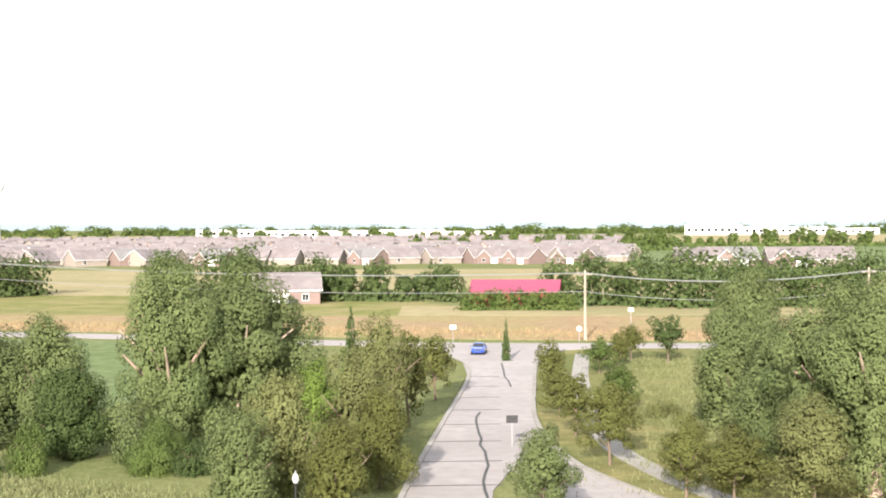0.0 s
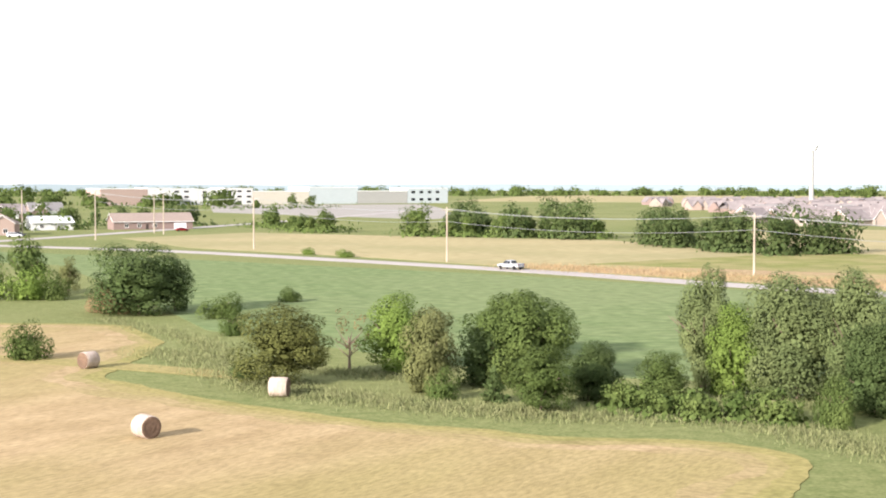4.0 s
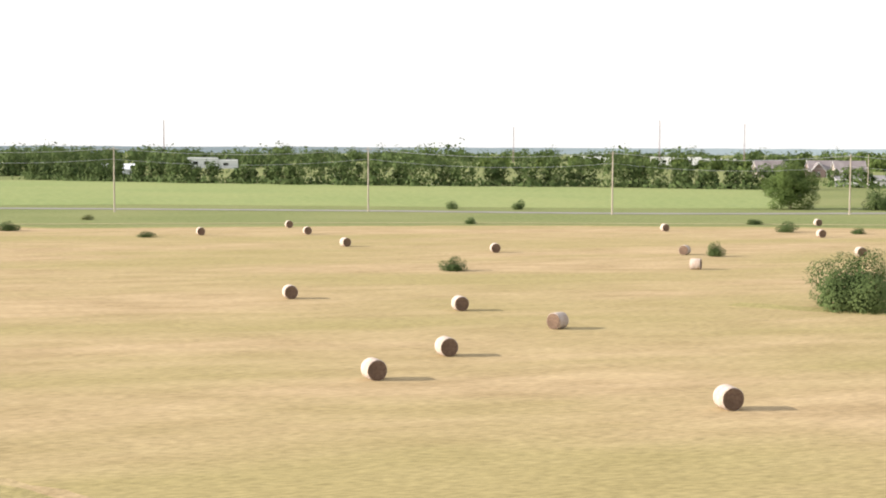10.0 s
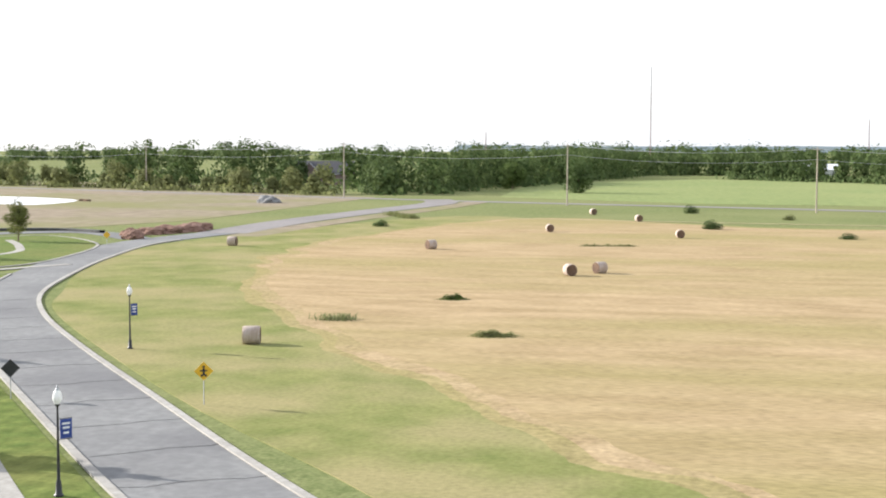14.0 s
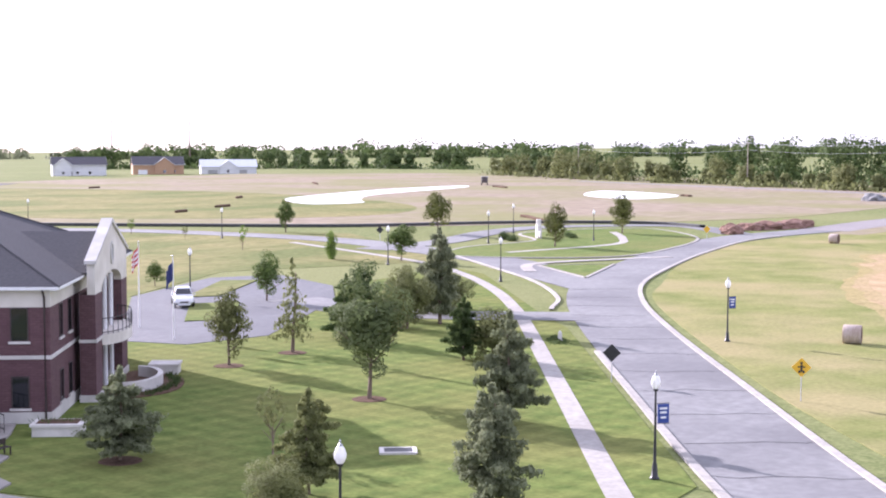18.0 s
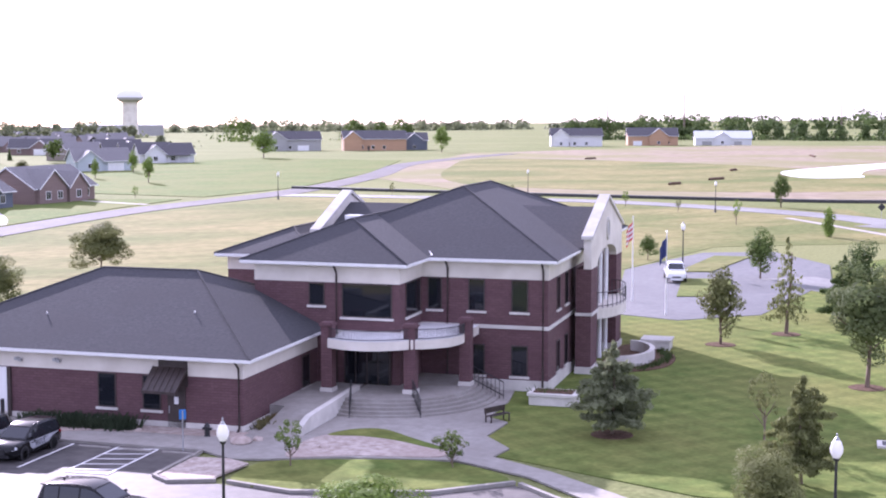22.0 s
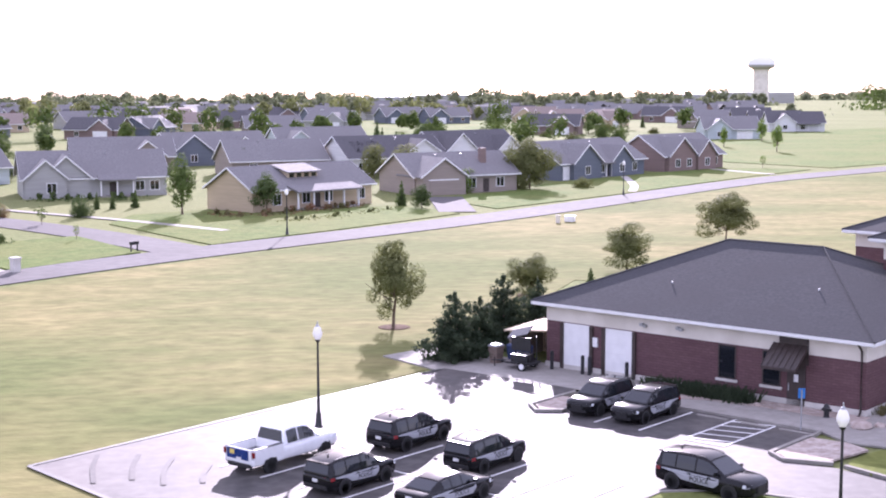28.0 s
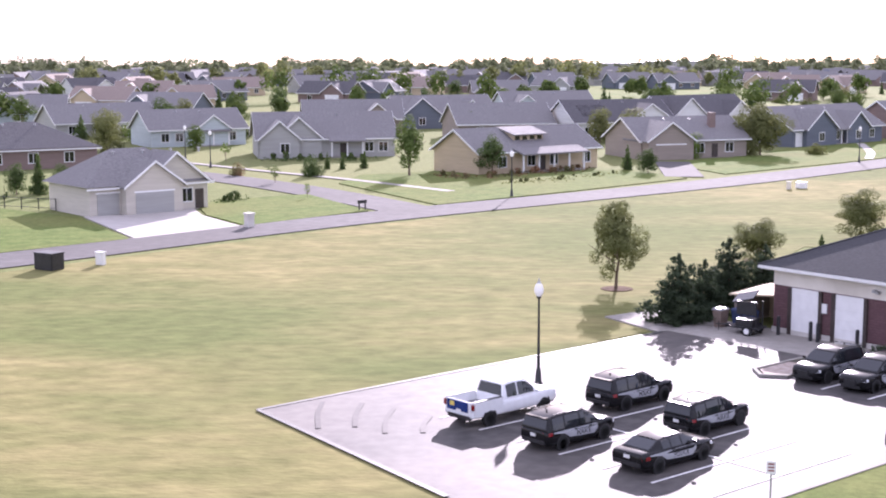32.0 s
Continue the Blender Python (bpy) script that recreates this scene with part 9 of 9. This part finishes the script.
for x, y in ((-0.3, -0.4), (-0.3, 0.4), (0.7, -0.4), (0.7, 0.4)):
    part("upright", tube(bm_new(), [(x, y, 0.5), (x, y, 2.0)], [0.04, 0.04], 5), M_BLACK, t)
part("sign_board", box(bm_new(), -0.5, -0.55, 1.25, 0.75, -0.45, 2.05), M_BLACK, t, "dark folded sign board")
part("solar_panel", slab(bm_new(), [(-0.7, -0.5), (0.7, -0.5), (0.7, 0.5), (-0.7, 0.5)], -0.03, 0.03), M_CARGLASS, t, "shiny solar panel", m=pose(-0.2, 0, 2.25, 22, -15, 0))
shelter = thing("bin_shelter", "low beige lean-to shelter behind the bins", "shelter", site_pose(-23.6, 0.4, 0.05))
b = bm_new()
loft(b, [[(-0.3, -0.2, 1.75), (3.2, -0.2, 2.1), (3.2, -0.2, 2.2), (-0.3, -0.2, 1.85)], [(-0.3, 3.8, 1.95), (3.2, 3.8, 2.3), (3.2, 3.8, 2.4), (-0.3, 3.8, 2.05)]])
part("roof", b, WALL["tan"], shelter)
part("back_wall", box(bm_new(), 0, 3.4, 0, 3.1, 3.6, 1.9), WALL["tan"], shelter)
part("side_wall", box(bm_new(), -0.1, 0.1, 0, 0.05, 3.6, 1.75), WALL["taupe"], shelter)
for x in (-19.5, -17.25, -16.75, -14.15):
    b = bm_new()
    lathe(b, [(0.11, 0), (0.11, 1.1), (0.06, 1.17)], 10)
    tagged(part("bollard", b, M_BLACK, m=site_pose(x, -0.7, 0.07)), "black steel bollard beside a garage door", "bollard", "bollards")
b = bm_new()
lathe(b, [(0.2, 0), (0.14, 0.08), (0.14, 0.5), (0.18, 0.52), (0.12, 0.68), (0.03, 0.75)], 10)
box(b, -0.26, -0.06, 0.36, 0.26, 0.06, 0.48)
tagged(part("fire_hydrant", b, M_BLACK, m=site_pose(-1.4, -1.5, 0.11)), "dark fire hydrant in the gravel bed", "hydrant")


def rock(x, y, s, seed):
    rng = random.Random(seed)
    b = bm_new()
    bmesh.ops.create_icosphere(b, subdivisions=2, radius=s)
    for v in b.verts:
        v.co *= 1 + 0.25 * noise.noise(v.co * 2.1 / s + Vector((seed, 0, 0)))
        v.co.z = max(v.co.z * 0.6, -s * 0.2)
    tagged(part("boulder", b, M_GRAVEL, m=site_pose(x, y, 0.1 + s * 0.18)), "rounded reddish boulder in the gravel bed", "boulder", "boulders")


for k, (x, y, s) in enumerate(((0.9, -2.4, 0.55), (0.3, -1.8, 0.3), (1.5, -1.6, 0.3), (-5.4, -1.4, 0.25), (5.4, -2.2, 0.3))):
    rock(x, y, s, k)
for x, y, a in ((12.3, 6.4, 60),):
    t = thing("bench", "slatted dark metal bench beside the walk", "bench", site_pose(x, y, 0.05, a), "benches")
    for k in range(4):
        part("slat", box(bm_new(), -0.8, -0.2 + 0.11 * k, 0.42, 0.8, -0.12 + 0.11 * k, 0.45), M_BRONZE, t)
    part("backrest", box(bm_new(), -0.8, 0.24, 0.55, 0.8, 0.28, 0.85), M_BRONZE, t)
    for s in (-0.7, 0.7):
        b = bm_new()
        box(b, s - 0.03, -0.2, 0, s + 0.03, -0.14, 0.42)
        part("leg", b, M_BRONZE, t)
        b = bm_new()
        box(b, s - 0.03, 0.22, 0, s + 0.03, 0.29, 0.85)
        part("leg", b, M_BRONZE, t)

# drain grate on the lawn, utility boxes, letter box
t = thing("drain_grate", "pale concrete drain box with a dark grate in the lawn", "drain", pose(-59.2, -47.2, 0.03, 0, 0, 131))
part("surround", box(bm_new(), -1.0, -0.7, 0, 1.0, 0.7, 0.14), M_STONE, t)
part("grate", box(bm_new(), -0.75, -0.45, 0.14, 0.75, 0.45, 0.16), M_BLACK, t, "dark iron grate")
for x, y, sx, sz, m, lab in ((30.6, -108, 0.95, 1.3, M_BLACK, "dark green utility cabinet on the meadow"), (27.2, -110.2, 0.35, 1.0, M_WHITE, "small white utility pedestal"), (-41.6, -169.6, 0.6, 0.7, M_WHITE, "white utility box by the street"), (-39.8, -168.3, 0.25, 0.9, M_STUCCO, "small cream utility pedestal")):
    b = bm_new()
    box(b, -sx, -sx * 0.7, 0, sx, sx * 0.7, sz)
    bmesh.ops.bevel(b, geom=b.edges[:], offset=0.05, segments=2, affect="EDGES")
    t = thing("utility_box", lab, "utility box", pose(x, y, 0.02, 0, 0, -30))
    part("cabinet", b, m, t)
    part("lid", box(bm_new(), -sx - 0.03, -sx * 0.7 - 0.03, sz, sx + 0.03, sx * 0.7 + 0.03, sz + 0.06), m, t)
t = thing("letter_box", "grey stone letter box pillar by the drive", "letter box", pose(18.9, -133.2, 0.03, 0, 0, 40))
part("pillar", box(bm_new(), -0.35, -0.35, 0, 0.35, 0.35, 1.25), M_STONE, t)
part("cap", box(bm_new(), -0.42, -0.42, 1.25, 0.42, 0.42, 1.4), M_STONE, t)
part("flap", box(bm_new(), -0.2, -0.37, 0.8, 0.2, -0.35, 1.1), M_BLACK, t, "black letter flap")
t = thing("letter_box", "black twin letter boxes on a post", "letter box", pose(9.2, -147.2, 0.03, 0, 0, 40))
part("post", box(bm_new(), -0.45, -0.05, 0, -0.33, 0.05, 1.05), M_BLACK, t)
part("post", box(bm_new(), 0.33, -0.05, 0, 0.45, 0.05, 1.05), M_BLACK, t)
part("board", box(bm_new(), -0.5, -0.12, 0.75, 0.5, 0.12, 1.1), M_BLACK, t)

# sign bed on the oval green
t = thing("monument_sign", "pale stone sign pillars in a planted bed", "sign", pose(-206, -134, 0.1, 0, 0, 40))
for x, h in ((-1.2, 2.2), (0.0, 3.2), (1.2, 2.2)):
    part("pillar", box(bm_new(), x - 0.4, -0.35, 0, x + 0.4, 0.35, h), M_STONE, t)
part("sign_panel", box(bm_new(), -3.0, -0.15, 0.3, 3.0, 0.15, 1.3), M_STONE, t)
for x, y, s in ((-200, -137, 1.0), (-203, -139, 0.8), (-211, -131, 0.9), (-209, -129, 0.7), (-198, -134, 0.9)):
    tree("bush", "dark", x, y, 1.5 * s, 2.4 * s)

# building land: heaps, silt logs, a dump truck
def heap(x, y, r, h, m, label, seed):
    b = bm_new()
    bmesh.ops.create_icosphere(b, subdivisions=4, radius=1)
    for v in b.verts:
        k = 1 + 0.35 * noise.noise(v.co * 1.7 + Vector((seed, seed, 0))) + 0.12 * noise.noise(v.co * 5)
        v.co = Vector((v.co.x * r * k, v.co.y * r * k, max(v.co.z, -0.05) * h * k))
    tagged(part("soil_mound", b, m, m=pose(x, y, 0.02)), label, "heap", "heaps")


heap(-400, -146.5, 3.6, 2.0, M_ASPHALT, "grey gravel heap on the building land", 1)
for k, (x, y, r) in enumerate(((-252, -116, 3), (-257, -115, 4), (-263, -113, 3.5), (-268, -113, 3), (-246, -117, 2.2), (-238, -113, 1.8))):
    heap(x, y, r, 1.4, surf("red_soil", (0.16, 0.09, 0.065), (0.25, 0.15, 0.11), 2, 0.95, 0.6), "dark reddish soil heap beside the new road", k + 3)
for k, (x, y, a, L) in enumerate(((-232, -250, 30, 7), (-258, -262, 25, 9), (-300, -300, 40, 8), (-262, -175, 50, 18), (-430, -300, 60, 12), (-330, -400, 30, 9), (-420, -380, 50, 14), (-395, -205, 70, 5), (-300, -190, 40, 6))):
    b = bm_new()
    tube(b, [(i * L / 6, 0.5 * math.sin(i), 0.25) for i in range(7)], [0.38, 0.42, 0.4, 0.42, 0.4, 0.42, 0.36], 7)
    tagged(part("silt_log", b, M_MULCH, m=pose(x, y, 0.03, 0, 0, a)), "dark straw erosion log on bare soil", "erosion log", "erosion logs")
t = thing("dump_truck", "dark site truck parked on the building land", "truck", pose(-450, -318, 0.03, 0, 0, 35))
part("chassis", box(bm_new(), -3.5, -1.1, 0.9, 3.6, 1.1, 1.3), M_BLACK, t)
b = bm_new()
loft(b, [[(-3.6, -1.25, 1.4), (-3.6, 1.25, 1.4), (-3.9, 1.3, 3.2), (-3.9, -1.3, 3.2)], [(1.0, -1.25, 1.4), (1.0, 1.25, 1.4), (1.3, 1.3, 3.0), (1.3, -1.3, 3.0)]])
part("tipper", b, M_CARGREY, t)
b = bm_new()
loft(b, [[(1.6, -1.15, 1.2), (1.6, 1.15, 1.2), (1.6, 1.1, 3.3), (1.6, -1.1, 3.3)], [(3.0, -1.15, 1.2), (3.0, 1.15, 1.2), (2.8, 1.0, 3.2), (2.8, -1.0, 3.2)], [(3.7, -1.05, 1.2), (3.7, 1.05, 1.2), (3.6, 0.95, 2.0), (3.6, -0.95, 2.0)]])
part("cab", b, M_BRONZE, t)
for x in (-2.6, -1.2, 2.6):
    for s in (-1.1, 1.1):
        part("wheel", lathe(bm_new(), [(0.3, -0.18), (0.6, -0.18), (0.62, 0.18), (0.3, 0.18)], 14), M_TYRE, t, m=pose(x, s, 0.6, 90, 0, 0))

# marker stone with low plants on the verge by the side drive
b = bm_new()
loft(b, [[(-0.24, -0.16, 0), (0.24, -0.16, 0), (0.24, 0.16, 0), (-0.24, 0.16, 0)], [(-0.2, -0.13, 0.75), (0.2, -0.13, 0.75), (0.2, 0.13, 0.75), (-0.2, 0.13, 0.75)], [(-0.1, -0.07, 0.9), (0.1, -0.07, 0.9), (0.1, 0.07, 0.9), (-0.1, 0.07, 0.9)]])
tagged(part("marker_stone", b, M_STONE, m=pose(-100.4, -63.0, 0.03, 0, 0, 40)), "small pale marker stone among low plants", "marker")
leafy_clump("verge_plants", "low dark plants round the marker stone", [(-101.6, -64.2), (-100.6, -63.4), (-99.2, -62.3)], 0.8, 1500, 0.45, "dark", 71)

# gardens: lawns, drives and beds in front of the houses
levels[0] = 50
area("house_drive", [(27.9, -125.2), (19.9, -134.0), (25.0, -142.5), (27.4, -150.0), (29.2, -149.0), (36.4, -142.0), (36.6, -141.2)], 0.055, M_DRIVE, "broad pale concrete drive", "drive", smooth=False)
area("house_lawn", [(19.4, -134.4), (8.5, -146.5), (16.5, -163), (24, -158), (27.6, -152.5), (26.6, -149.8), (24.6, -142.8)], 0.05, M_LAWN, "bright mown lawn beside a drive", "lawn", smooth=False)
area("house_lawn", [(37, -141), (28.4, -124.9), (48, -106), (80, -90), (90, -140), (60, -160), (44, -146)], 0.05, M_LAWN, "bright mown lawn beside a drive", "lawn", smooth=False)
area("house_lawn", [(1.5, -152), (-14, -166), (-30, -182), (-24, -196), (-6, -188), (2, -193), (12, -188), (14, -176)], 0.05, M_LAWN, "green front lawn with planted beds", "lawn", smooth=False)
area("house_lawn", [(-36, -188), (-56, -206), (-90, -240), (-110, -258), (-96, -268), (-80, -256), (-56, -236), (-42, -216), (-30, -206)], 0.05, M_LAWN, "green front lawns along the street", "lawn", smooth=False)
area("house_lawn", [(-116, -262), (-150, -285), (-200, -340), (-260, -420), (-230, -470), (-150, -430), (-110, -360), (-100, -290)], 0.05, M_LAWN, "broad green lawn beyond the street corner", "lawn", smooth=False)
area("park_lawn", [(-20, -420), (-70, -420), (-110, -560), (-40, -600), (10, -520)], 0.04, M_LAWN, "bright open green among the houses", "lawn")
ribbon("house_drive", [(-30, -184), (-31, -196), (-32, -208)], 5.0, 0.06, M_STREET, "pale concrete drive to a garage", "drive")
ribbon("house_path", [(-62, -213), (-66, -226), (-70, -246)], 1.3, 0.062, M_DRIVE, "narrow pale front path", "path")
ribbon("house_path", [(-98, -246), (-95, -254), (-92, -264)], 1.3, 0.062, M_DRIVE, "narrow pale front path", "path")
ribbon("side_walk", [(0, -166), (14, -182), (28, -196), (52, -222)], 1.3, 0.062, M_CONCRETE, "narrow pale footpath beside the side street", "path")
tree_line("garden_bed", "low mixed shrubs in front of the tan bungalow", [(2, -186), (-3, -183), (-12, -190), (-18, -196)], 2.5, 1.3, 0.9, "rust", 61, 0.22, 160)
tree_line("garden_bed", "low mixed shrubs round the front beds", [(-7, -176), (-12, -180), (-18, -187), (-22, -190)], 2.5, 1.6, 0.7, "olive", 62, 0.2, 140)
tree_line("garden_bed", "low green shrubs along a garden wall", [(28, -212), (20, -212), (12, -213)], 3, 1.8, 1.3, "dark", 63, 0.25, 160)
tree_line("garden_bed", "low green shrubs beside the brick house", [(25.5, -155), (23.5, -158)], 1, 1.0, 0.9, "dark", 64, 0.2, 160)
t = thing("garden_fence", "thin black metal garden fence", "fence", pose(41, -147, 0.03, 0, 0, -22))
for k in range(9):
    part("post", box(bm_new(), k * 2.2 - 0.04, -0.04, 0, k * 2.2 + 0.04, 0.04, 1.3), M_BLACK, t)
for z in (0.25, 1.2):
    part("rail", box(bm_new(), 0.05, -0.025, z, 17.6, 0.025, z + 0.05), M_BLACK, t)
car("parked_car", "grey car parked by the house", pose(-32.2, 307, 0.03, 0, 0, -80), "sedan", M_CARGREY)
car("parked_car", "dark car parked beside the road", pose(-372, 330, 0.03, 0, 0, 40), "sedan", M_CARBLACK)
car("parked_car", "white car parked beside the road", pose(-365, 322, 0.03, 0, 0, 50), "suv", M_CARWHITE)
car("parked_car", "red car parked by the long house", pose(-361, 398, 0.03, 0, 0, 60), "sedan", M_RED)
